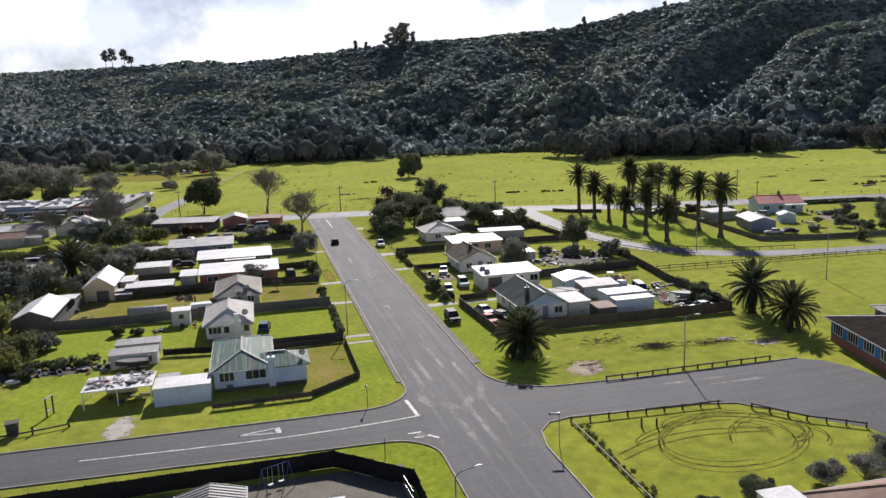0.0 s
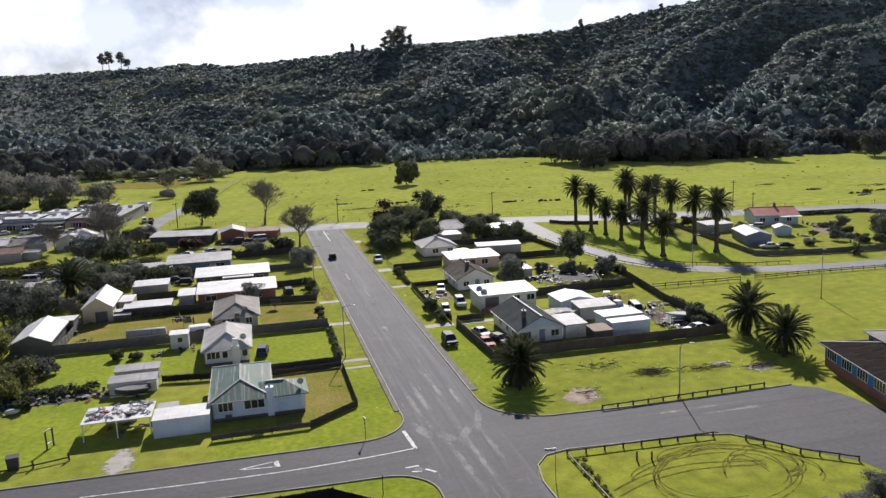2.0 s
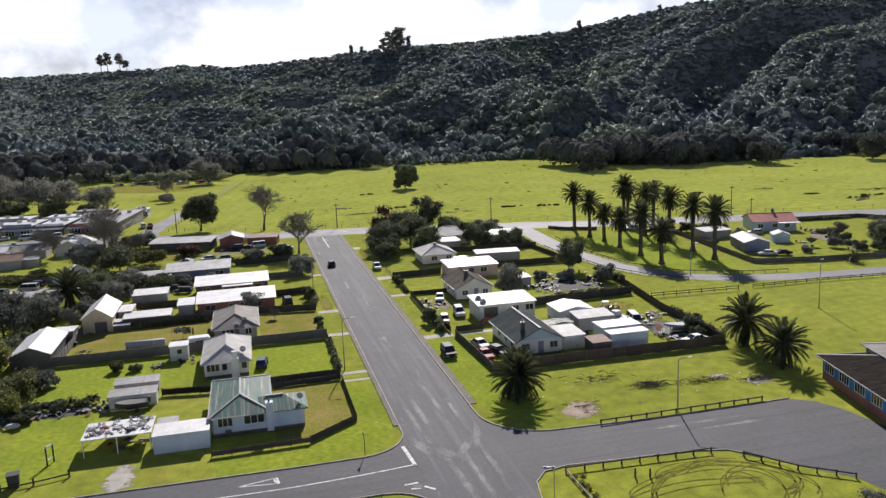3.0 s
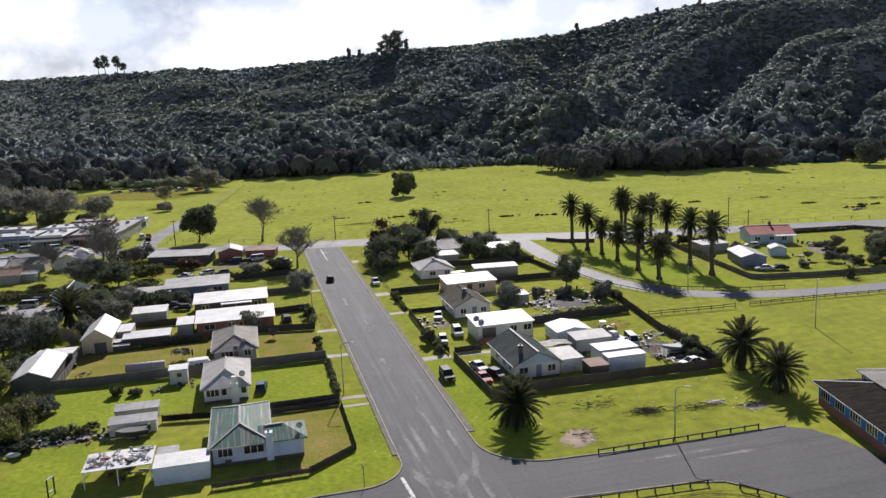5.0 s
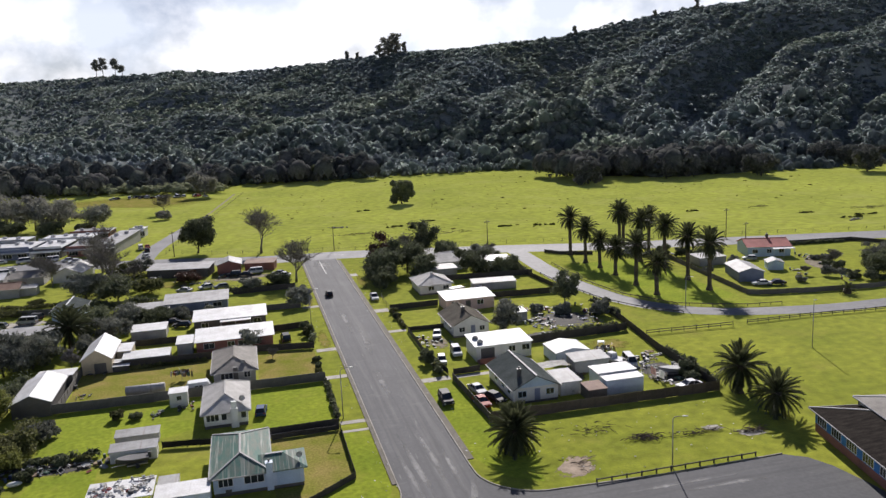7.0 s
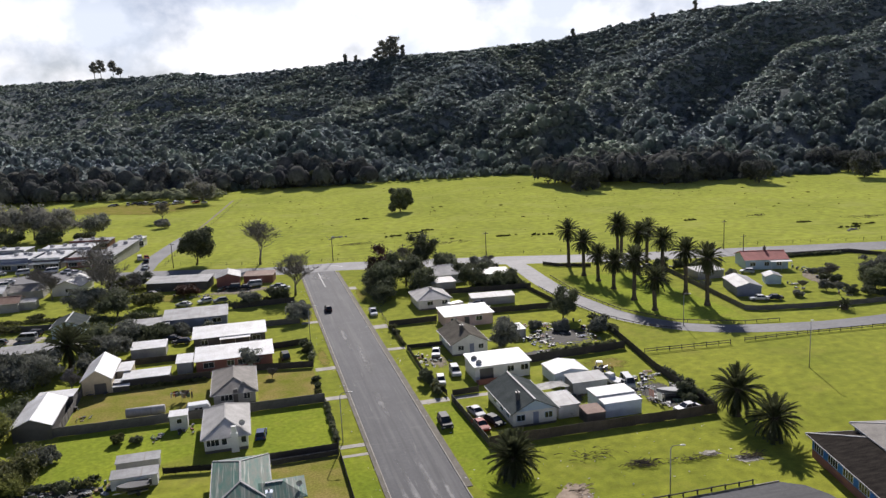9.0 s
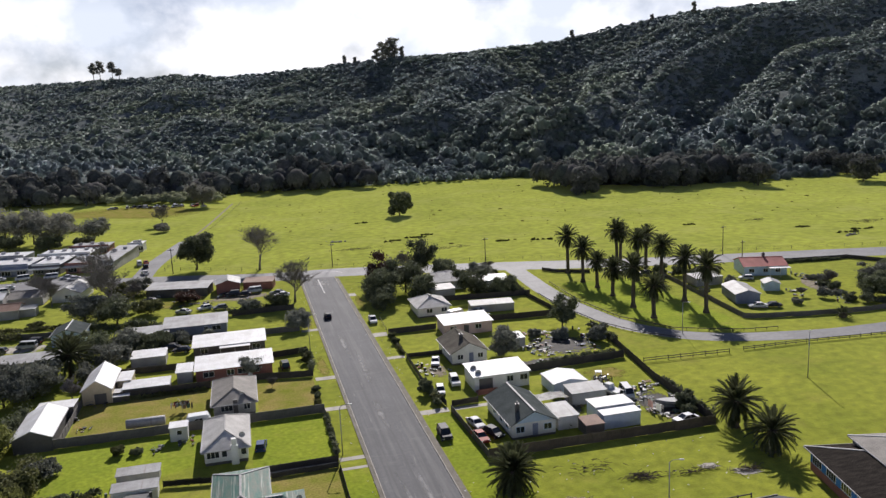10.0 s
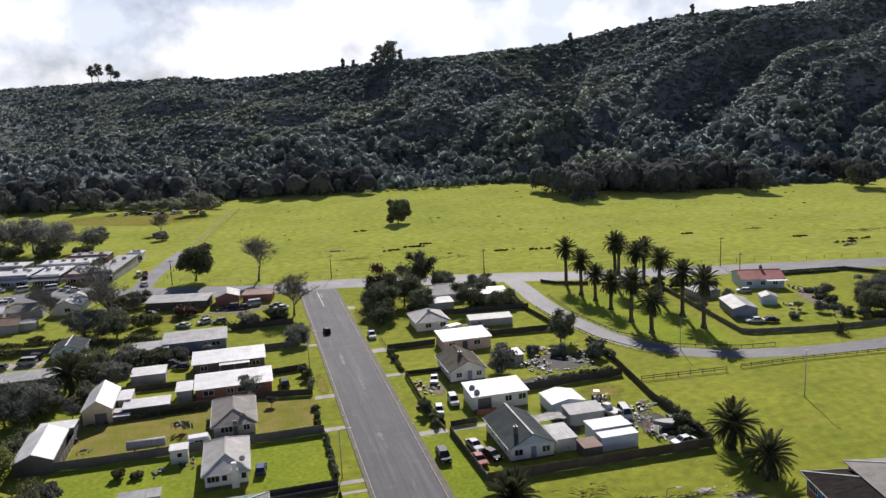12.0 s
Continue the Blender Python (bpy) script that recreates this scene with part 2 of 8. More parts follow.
add_dry(GRASS, (0.340, 0.310, 0.090), 1.7, 0.58, 0.76)
add_dry(GRASS, (0.155, 0.175, 0.022), 0.25, 0.60, 0.76)
WHITE = mat("white_paint", (0.74, 0.75, 0.75), (0.62, 0.63, 0.62), 0.5, 0.5, 0.15, 5.0, grain=0.05)


def boards(name, col, col2=None, rough=0.6):
    return mat(name, col, col2, 0.35, rough, 0.15, 5.0, wave=0.8, wdir="Z", wscale=2.1, grain=0.06)


def iron(name, col, col2=None, rough=0.42, along="X", metal=0.0):
    return mat(name, col, col2, 0.3, rough + 0.12, 0.25, 3.0, metal=metal, wave=0.4, wdir=along, wscale=2.4, grain=0.10, spec=0.2)


W_BLUEWHITE = boards("weatherboard_pale_blue", (0.60, 0.68, 0.78), (0.48, 0.56, 0.66))
W_WHITE = boards("weatherboard_white", (0.74, 0.73, 0.70), (0.62, 0.61, 0.57))
W_GREY = boards("weatherboard_grey", (0.40, 0.39, 0.38), (0.30, 0.29, 0.28))
W_BRICKRED = boards("wall_brick_red", (0.30, 0.12, 0.09), (0.22, 0.09, 0.07))
W_SLATE = boards("wall_slate_blue", (0.22, 0.25, 0.33), (0.16, 0.18, 0.25))
W_CREAM = boards("wall_cream", (0.62, 0.52, 0.36), (0.50, 0.41, 0.27))
W_PINK = boards("wall_pink_cream", (0.66, 0.48, 0.44), (0.55, 0.40, 0.37))
W_DARK = boards("wall_dark", (0.13, 0.12, 0.11), (0.08, 0.075, 0.07))
W_BLUE = boards("wall_bright_blue", (0.035, 0.22, 0.55), (0.03, 0.16, 0.42))
W_SKYBLUE = boards("wall_light_blue", (0.50, 0.62, 0.74), (0.42, 0.53, 0.64))
R_WHITE = mat("roof_white_iron", (0.70, 0.705, 0.71), (0.52, 0.515, 0.50), 0.3, 0.55, 0.25, 3.0, wave=0.4, wdir="X", wscale=2.4, grain=0.12, spec=0.35)
R_GREEN = mat("roof_green_iron", (0.062, 0.150, 0.122), (0.150, 0.165, 0.135), 0.5, 0.7, 0.25, 3.0, stretch=(1.6, 0.45, 1.0), wave=0.4, wdir="X", wscale=2.4, grain=0.12, spec=0.2, lo=0.35, hi=0.6)
R_GREY = mat("roof_grey_tile", (0.52, 0.505, 0.48), (0.39, 0.375, 0.35), 0.4, 0.75, 0.5, 4.0, wave=0.8, wdir="Y", wscale=1.6, grain=0.12, spec=0.2)
R_BROWN = mat("roof_brown_tile", (0.29, 0.27, 0.24), (0.20, 0.185, 0.165), 0.4, 0.75, 0.5, 4.0, wave=0.8, wdir="Y", wscale=1.6, grain=0.12, spec=0.2)
R_DARK = mat("roof_dark_tile", (0.098, 0.110, 0.108), (0.068, 0.077, 0.075), 0.4, 0.9, 0.5, 4.0, wave=0.5, wdir="Y", wscale=1.6, grain=0.15, spec=0.0)
R_UMBER = mat("roof_umber_tile", (0.165, 0.152, 0.128), (0.110, 0.100, 0.085), 0.4, 0.9, 0.5, 4.0, wave=0.6, wdir="Y", wscale=1.6, grain=0.15, spec=0.0)
R_HALL = mat("roof_weathered_black", (0.050, 0.044, 0.038), (0.026, 0.023, 0.021), 0.5, 0.95, 0.5, 4.0, stretch=(1.0, 3.0, 1.0), wave=0.6, wdir="Y", wscale=1.6, grain=0.25, spec=0.0)
R_RED = iron("roof_red_iron", (0.46, 0.155, 0.13), (0.34, 0.11, 0.095), 0.6)
R_SILVER = iron("roof_silver_iron", (0.43, 0.43, 0.43), (0.27, 0.265, 0.255), 0.45)
R_RUST = iron("roof_rusty_iron", (0.30, 0.20, 0.15), (0.20, 0.12, 0.09), 0.6)
add_streaks(R_GREEN, (0.36, 0.37, 0.33), (3.0, 0.10, 0.10), 0.54, 0.68, 0.85)
add_streaks(R_WHITE, (0.40, 0.385, 0.36), (1.8, 0.14, 0.14), 0.58, 0.76, 0.45)
add_streaks(R_SILVER, (0.23, 0.20, 0.17), (1.6, 0.12, 0.12), 0.56, 0.74, 0.6)
TRIM = mat("trim_white", (0.78, 0.78, 0.76), (0.68, 0.68, 0.65), 1.0, 0.5, grain=0.04)
FENCE = mat("fence_timber", (0.085, 0.074, 0.064), (0.045, 0.04, 0.036), 0.8, 0.85, 0.6, 6.0, grain=0.2, rnd=0.12)
FENCE_GREY = mat("fence_fibre_grey", (0.16, 0.15, 0.14), (0.095, 0.09, 0.085), 0.5, 0.85, 0.4, 5.0, grain=0.15, rnd=0.08)
FENCE_BROWN = mat("fence_brown_paling", (0.125, 0.098, 0.074), (0.062, 0.050, 0.040), 0.7, 0.85, 0.5, 6.0, grain=0.2, rnd=0.18)
FENCE_BLACK = mat("fence_black_stain", (0.022, 0.021, 0.020), (0.012, 0.012, 0.012), 0.8, 0.85, 0.6, 6.0, grain=0.2, rnd=0.12, spec=0.2)
STEEL = mat("galvanised_steel", (0.40, 0.40, 0.41), (0.30, 0.30, 0.31), 1.0, 0.45, metal=0.6, grain=0.08)
BLACK = mat("black_rubber", (0.02, 0.02, 0.02), None, 2.0, 0.8)

# ---- mesh helpers ----


def box(bm, x0, x1, y0, y1, z0, z1):
    v = [bm.verts.new((x, y, z)) for z in (z0, z1) for y in (y0, y1) for x in (x0, x1)]
    for f in ((0, 2, 3, 1), (4, 5, 7, 6), (0, 1, 5, 4), (2, 6, 7, 3), (0, 4, 6, 2), (1, 3, 7, 5)):
        bm.faces.new([v[i] for i in f])
    return v


def beam(bm, a, b, w, h=None, up=(0, 0, 1)):
    """A square bar from a to b."""
    a, b = Vector(a), Vector(b)
    d = (b - a).normalized()
    u = Vector(up)
    if abs(d.dot(u)) > 0.95:
        u = Vector((0, 1, 0))
    s = d.cross(u).normalized()
    u = s.cross(d)
    h = h or w
    v = [bm.verts.new(p + s * (w / 2 * i) + u * (h / 2 * j)) for p in (a, b) for i, j in ((-1, -1), (1, -1), (1, 1), (-1, 1))]
    for f in ((0, 3, 2, 1), (4, 5, 6, 7), (0, 1, 5, 4), (1, 2, 6, 5), (2, 3, 7, 6), (3, 0, 4, 7)):
        bm.faces.new([v[i] for i in f])


def tube(bm, pts, radii, n=8):
    """A round tapered tube through points."""
    rings = []
    pts = [Vector(p) for p in pts]
    for i, p in enumerate(pts):
        d = (pts[min(i + 1, len(pts) - 1)] - pts[max(i - 1, 0)]).normalized()
        a = d.cross(Vector((0.13, 0.31, 0.94)))
        if a.length < 0.1:
            a = d.cross(Vector((1, 0, 0)))
        a.normalize()
        c = d.cross(a)
        rings.append([bm.verts.new(p + (a * math.cos(2 * math.pi * k / n) + c * math.sin(2 * math.pi * k / n)) * radii[i]) for k in range(n)])
    for r0, r1 in zip(rings, rings[1:]):
        for k in range(n):
            bm.faces.new((r0[k], r0[(k + 1) % n], r1[(k + 1) % n], r1[k]))
    bm.faces.new(rings[0][::-1])
    bm.faces.new(rings[-1])


def mesh_of(bm, name, material, smooth=False):
    bmesh.ops.recalc_face_normals(bm, faces=bm.faces)
    me = bpy.data.meshes.new(name)
    bm.to_mesh(me)
    bm.free()
    me.materials.append(material)
    if smooth:
        me.shade_smooth()
    return me


def part(name, bm, material, parent, label="", smooth=False):
    """Links a bmesh (or a ready mesh) as one mesh object under a thing or a part."""
    me = mesh_of(bm, name, material, smooth) if isinstance(bm, bmesh.types.BMesh) else bm
    ob = new(name, me)
    ob.parent = parent
    if label:
        tagged(ob, label)
    return ob


def thing(name, label, category, x=0.0, y=0.0, z=0.0, rz=0.0, group="", kind=""):
    ob = new(name)
    ob.empty_display_size = 0.5
    ob.matrix_basis = pose(x, y, z, 0, 0, rz)
    return tagged(ob, label, category, group, kind)


def raw_mesh(name, verts, faces, material, smooth=False):
    me = bpy.data.meshes.new(name)
    me.from_pydata(verts, [], faces)
    me.materials.append(material)
    if smooth:
        me.shade_smooth()
    return me


def structure(name, bm, material, label="", category="", smooth=False):
    me = mesh_of(bm, name, material, smooth) if isinstance(bm, bmesh.types.BMesh) else bm
    return tagged(new(name, me), label, category, "", "structure")


def strip(bm, pts, w0, w1, z):
    """A flat band along a polyline, from w0 to w1 to its right."""
    pts = [Vector((*p, 0)) for p in pts]
    prev = None
    for i, p in enumerate(pts):
        d = (pts[min(i + 1, len(pts) - 1)] - pts[max(i - 1, 0)]).normalized()
        r = Vector((d.y, -d.x, 0))
        cur = [bm.verts.new((p.x + r.x * w, p.y + r.y * w, z)) for w in (w0, w1)]
        if prev:
            bm.faces.new((prev[0], prev[1], cur[1], cur[0]))
        prev = cur


def kerb_along(bm, pts, w=0.16, h=0.13):
    """A raised kerb along a polyline."""
    pts = [Vector((*p, 0)) for p in pts]
    prev = None
    for i, p in enumerate(pts):
        d = (pts[min(i + 1, len(pts) - 1)] - pts[max(i - 1, 0)]).normalized()
        r = Vector((d.y, -d.x, 0))
        cur = [bm.verts.new((p.x + r.x * s, p.y + r.y * s, zz)) for s, zz in ((-w / 2, -0.05), (-w / 2, h), (w / 2, h), (w / 2, -0.05))]
        if prev:
            for k in range(3):
                bm.faces.new((prev[k], prev[k + 1], cur[k + 1], cur[k]))
        else:
            bm.faces.new(cur)
        prev = cur
    bm.faces.new(prev)


def arc(cx, cy, r, a0, a1, n=8):
    return [(cx + r * math.cos(radians(a0 + (a1 - a0) * i / n)), cy + r * math.sin(radians(a0 + (a1 - a0) * i / n))) for i in range(n + 1)]


def smooth_line(pts, n=6):
    """A Catmull-Rom curve through points."""
    out = []
    P = [pts[0]] + list(pts) + [pts[-1]]
    for i in range(1, len(P) - 2):
        p0, p1, p2, p3 = (np.array(P[k], float) for k in (i - 1, i, i + 1, i + 2))
        for k in range(n):
            t = k / n
            out.append(tuple(0.5 * (2 * p1 + (p2 - p0) * t + (2 * p0 - 5 * p1 + 4 * p2 - p3) * t * t + (3 * p1 - p0 - 3 * p2 + p3) * t ** 3)))
    out.append(tuple(map(float, pts[-1])))
    return out


# ---- terrain: flat valley floor, then the bush-covered range ----
HUB = (-26.0, -88.0)
RANGE = [(-60, 560, 1350, 92), (-30, 560, 1350, 96), (-14, 575, 1320, 99), (-7.5, 560, 1300, 103), (-4, 550, 1150, 102), (0, 545, 1080, 94), (3.5, 540, 1000, 95), (7.3, 540, 950, 98), (11.3, 545, 925, 102), (15.2, 550, 930, 104), (19.2, 555, 960, 110), (22.3, 520, 990, 115), (25, 490, 1000, 125), (27.6, 480, 1010, 133), (30.5, 480, 1020, 142), (33.3, 490, 1030, 145), (36.7, 505, 1050, 147), (42.7, 545, 1080, 155), (60, 560, 1100, 167), (90, 560, 1100, 152)]
_az, _rb, _rr, _zr = (np.array(c, float) for c in zip(*RANGE))


def rise(x, y):
    """Height of the ground at x, y (arrays)."""
    x, y = np.asarray(x, float), np.asarray(y, float)
    dx, dy = x - HUB[0], y - HUB[1]
    az, r = np.degrees(np.arctan2(dx, dy)), np.hypot(dx, dy)
    rb, rr, zr = np.interp(az, _az, _rb), np.interp(az, _az, _rr), np.interp(az, _az, _zr)
    rb = rb + 14
    s = (r - rb) / (rr - rb)
    t = np.clip(s, 0, 1)
    f = t * (0.62 + 0.38 * t)
    # spurs and gullies running down the face, and the deep side valley that splits it
    a = np.radians(az)
    w = a + 0.035 * np.sin(a * 9 + 5.1 * t) + 0.014 * np.sin(a * 31 + 8.0 * t + 1.0) + 0.008 * np.sin(a * 57 - 19.0 * t)
    fold = np.abs(np.sin(w * 11 - 2.9 * t + 0.9)) * 1.0 + np.abs(np.sin(w * 29 - 7.4 * t + 2.0)) * (0.75 + 0.5 * np.sin(a * 17 + 4 * t)) + np.abs(np.sin(w * 53 - 11.0 * t)) * (0.4 + 0.35 * np.sin(a * 23 - 9 * t + 2)) - 1.25
    knolls = np.sin(x * 0.031 + 1.3 * np.sin(y * 0.017)) * np.sin(y * 0.027 + 1.1 * np.sin(x * 0.021)) * 5.0 + np.sin(x * 0.083 + y * 0.041) * np.sin(y * 0.071 - x * 0.033) * 2.4
    steep = np.interp(az, [-10, 14, 24, 40], [25, 25, 36, 37])
    h = zr * f + fold * steep * t ** 0.45 * (1 - t) ** 0.7 + knolls * np.sqrt(t * (1 - t)) * 2
    azv = np.interp(t, [0, 0.25, 0.5, 1], [29.5, 25.0, 22.8, 21.0])
    h = h - 20 * np.exp(-np.abs(az - azv) / 1.9) * np.sin(np.pi * np.clip(t / 0.95, 0, 1)) ** 0.7
    h = h + 24 * np.exp(-((az - azv + 7.5) / 5.0) ** 2) * np.exp(-((t - 0.34) / 0.17) ** 2)
    over = np.clip((s - 1), 0, 3)
    h = np.where(s > 1, zr * (1 - 0.35 * over), h)
    return np.where((s <= 0) | (np.abs(az) > 88), -2.0, np.maximum(h, -2.0))


def sheet(name, xs, ys, material):
    X, Y = np.meshgrid(xs, ys)
    Z = rise(X, Y)
    v = np.stack([X, Y, Z], -1).reshape(-1, 3)
    nx = len(xs)
    i = np.arange((len(ys) - 1) * (nx - 1))
    q = (i // (nx - 1)) * nx + i % (nx - 1)
    f = np.stack([q, q + 1, q + nx + 1, q + nx], -1)
    return raw_mesh(name, v.tolist(), f.tolist(), material, True)


bm = bmesh.new()
bmesh.ops.create_grid(bm, x_segments=40, y_segments=40, size=4200, matrix=pose(0, 600, 0))
structure("ground", bm, GRASS, "bright green pasture and lawns on the valley floor", "ground")
gx = np.concatenate([np.linspace(-3200, -420, 24), np.arange(-400, 900, 11.0), np.linspace(920, 3400, 24)])
gy = np.concatenate([np.linspace(160, 380, 8), np.arange(390, 1320, 11.0), np.linspace(1340, 3800, 24)])
structure("hill_range", sheet("hill_range", gx, gy, FOREST_FLOOR_HAZED), "steep bush-covered range behind the valley floor", "hill")

# the paddock beyond the highway: richer, greener pasture
PASTURE = mat("pasture", (0.272, 0.296, 0.036), (0.194, 0.224, 0.025), 0.022, 1.0, 0.8, 2.0, grain=0.3, spec=0.0)
add_sheen(PASTURE, 0.3, (0.78, 0.82, 0.30))
add_dry(PASTURE, (0.300, 0.300, 0.075), 0.05, 0.50, 0.70)
add_dry(PASTURE, (0.150, 0.180, 0.028), 0.16, 0.58, 0.76)
add_dry(PASTURE, (0.125, 0.150, 0.026), 0.8, 0.60, 0.78)
bm = bmesh.new()
bm.faces.new([bm.verts.new((x, y, 0.01)) for x, y in ((-1200, 420), (-420, 268), (-200, 228), (-110, 212), (-46, 194), (-22, 185), (4, 180), (53, 167), (95, 153), (176, 133), (420, 69), (1400, -180), (1400, 700), (-1200, 700))])
structure("paddock", bm, PASTURE, "wide bright green grazed paddock beyond the highway", "pasture")

# ---- roads ----
Z_ROAD = 0.02
bm = bmesh.new()
strip(bm, [(0, -70), (0, -30), (0, 60), (0, 120), (0, 172)], -10.4, 0, Z_ROAD)
structure("road_main", bm, ASPHALT, "worn grey asphalt street with paler tyre tracks", "road")
bm = bmesh.new()
west = [(-10.4, 6.2)] + arc(-16.4, 6.0, 6.0, 0, -90, 8)[1:] + [(-24, -0.2), (-60, 0.3), (-150, 1.2)]
west_s = [(-150, -8.3), (-60, -8.3), (-36, -8.9), (-21, -9.5)] + arc(-15.6, -14.7, 5.2, 90, 0, 8) + [(-10.4, -15.5)]
f = [bm.verts.new((x, y, Z_ROAD - 0.004)) for x, y in west + west_s]
bm.faces.new(f)
structure("road_west", bm, ASPHALT_X, "grey asphalt side street with a painted centre line", "road")
bm = bmesh.new()
east_n = [(-1.0, 10.0), (0, 10.0)] + arc(8.5, 8.6, 8.6, 180, 262, 8) + [(23, -0.8), (41, -0.6), (43.5, -2.5), (44.8, -5.5), (45.7, -11), (46.5, -22), (46.5, -70)]
east_s = [(36.5, -70), (35, -30), (33.2, -22), (30, -18.5), (27.0, -14.5), (24.5, -11.6), (21, -10.6), (5.5, -9.4), (2.6, -10.0), (0.9, -12.0), (0, -15), (-1.0, -15)]
f = [bm.verts.new((x, y, Z_ROAD - 0.004)) for x, y in east_n + east_s]
bm.faces.new(f)
structure("road_east", bm, ASPHALT_X, "grey asphalt side street that widens at its bend", "road")
HWY = smooth_line([(-420, 256), (-110, 201), (-24, 178), (4, 174), (53, 160), (95, 146), (176, 126), (420, 62)])
bm = bmesh.new()
strip(bm, HWY, -6.5, 6.5, Z_ROAD + 0.004)
structure("road_highway", bm, CHIPSEAL, "pale grey chipseal highway along the paddock", "road")
PALM_ST = smooth_line([(57, 158), (56.2, 140), (55.3, 123), (55.6, 105), (58.6, 86), (63.2, 75.5), (72, 66.4), (88.2, 60.4), (112, 57.6), (170, 60), (260, 66)])
bm = bmesh.new()
strip(bm, PALM_ST, -3.1, 3.1, Z_ROAD + 0.008)
structure("road_palms", bm, CHIPSEAL, "narrow grey street curving round the palm reserve", "road")
bm = bmesh.new()
strip(bm, smooth_line([(-62.5, 190), (-61, 215), (-56, 245), (-51.5, 268)]), -3.4, 3.4, Z_ROAD + 0.006)
structure("road_paddock", bm, CHIPSEAL, "pale lane leading off the highway", "road")

bm = bmesh.new()
kerb_along(bm, [(0.08, 168), (0.08, 100), (0.08, 50), (0.08, 10)] + arc(8.58, 8.6, 8.5, 180, 262, 10)[1:] + [(23, -0.65), (41, -0.45)])
structure("kerb_east", bm, KERB, "concrete kerb edging the street", "kerb")
bm = bmesh.new()
kerb_along(bm, [(-10.48, 168), (-10.48, 100), (-10.48, 50)] + arc(-16.4, 6.0, 5.95, 0, -90, 10) + [(-24, -0.05), (-60, 0.45), (-150, 1.35)])
structure("kerb_west", bm, KERB, "concrete kerb edging the street", "kerb")
bm = bmesh.new()
kerb_along(bm, [(0.08, -70), (0.08, -16)] + [(0.9, -12.2), (2.6, -10.15), (5.5, -9.55), (21, -10.75), (24.5, -11.75), (27.0, -14.65)])
structure("kerb_island", bm, KERB, "concrete kerb round the grass reserve", "kerb")
bm = bmesh.new()
kerb_along(bm, [(-150, -8.4), (-60, -8.4), (-36, -9.0), (-21, -9.6)] + arc(-15.6, -14.8, 5.1, 90, 0, 8) + [(-10.5, -70)])
structure("kerb_south", bm, KERB, "concrete kerb edging the street", "kerb")
bm = bmesh.new()
box(bm, 0.16, 1.15, 12, 166, 0, 0.09)
structure("pavement_east", bm, PATH_M, "worn grit footpath behind the kerb", "pavement")

# ---- houses and sheds ----


def roof_bm(x0, x1, y0, y1, ze, zr, axis="y", s0=0.0, s1=0.0, thick=0.14):
    """A ridged roof over a rectangle; s0, s1: how far the ridge stops short of each end (0: gable)."""
    bm = bmesh.new()
    if axis == "y":
        cx = (x0 + x1) / 2
        a, b = (cx, y0 + s0, zr), (cx, y1 - s1, zr)
        c = [(x0, y0, ze), (x1, y0, ze), (x1, y1, ze), (x0, y1, ze)]
        polys = [[c[0], a, b, c[3]], [c[1], c[2], b, a]] + ([[c[0], c[1], a]] if s0 else []) + ([[c[3], b, c[2]]] if s1 else [])
    else:
        cy = (y0 + y1) / 2
        a, b = (x0 + s0, cy, zr), (x1 - s1, cy, zr)
        c = [(x0, y0, ze), (x1, y0, ze), (x1, y1, ze), (x0, y1, ze)]
        polys = [[c[0], c[1], b, a], [c[3], a, b, c[2]]] + ([[c[0], a, c[3]]] if s0 else []) + ([[c[1], c[2], b]] if s1 else [])
    for p in polys:
        top = [bm.verts.new(q) for q in p]
        low = [bm.verts.new((q[0], q[1], q[2] - thick)) for q in p]
        bm.faces.new(top)
        bm.faces.new(low[::-1])
        for i in range(len(p)):
            j = (i + 1) % len(p)
            bm.faces.new((top[i], low[i], low[j], top[j]))
    return bm, a, b, c


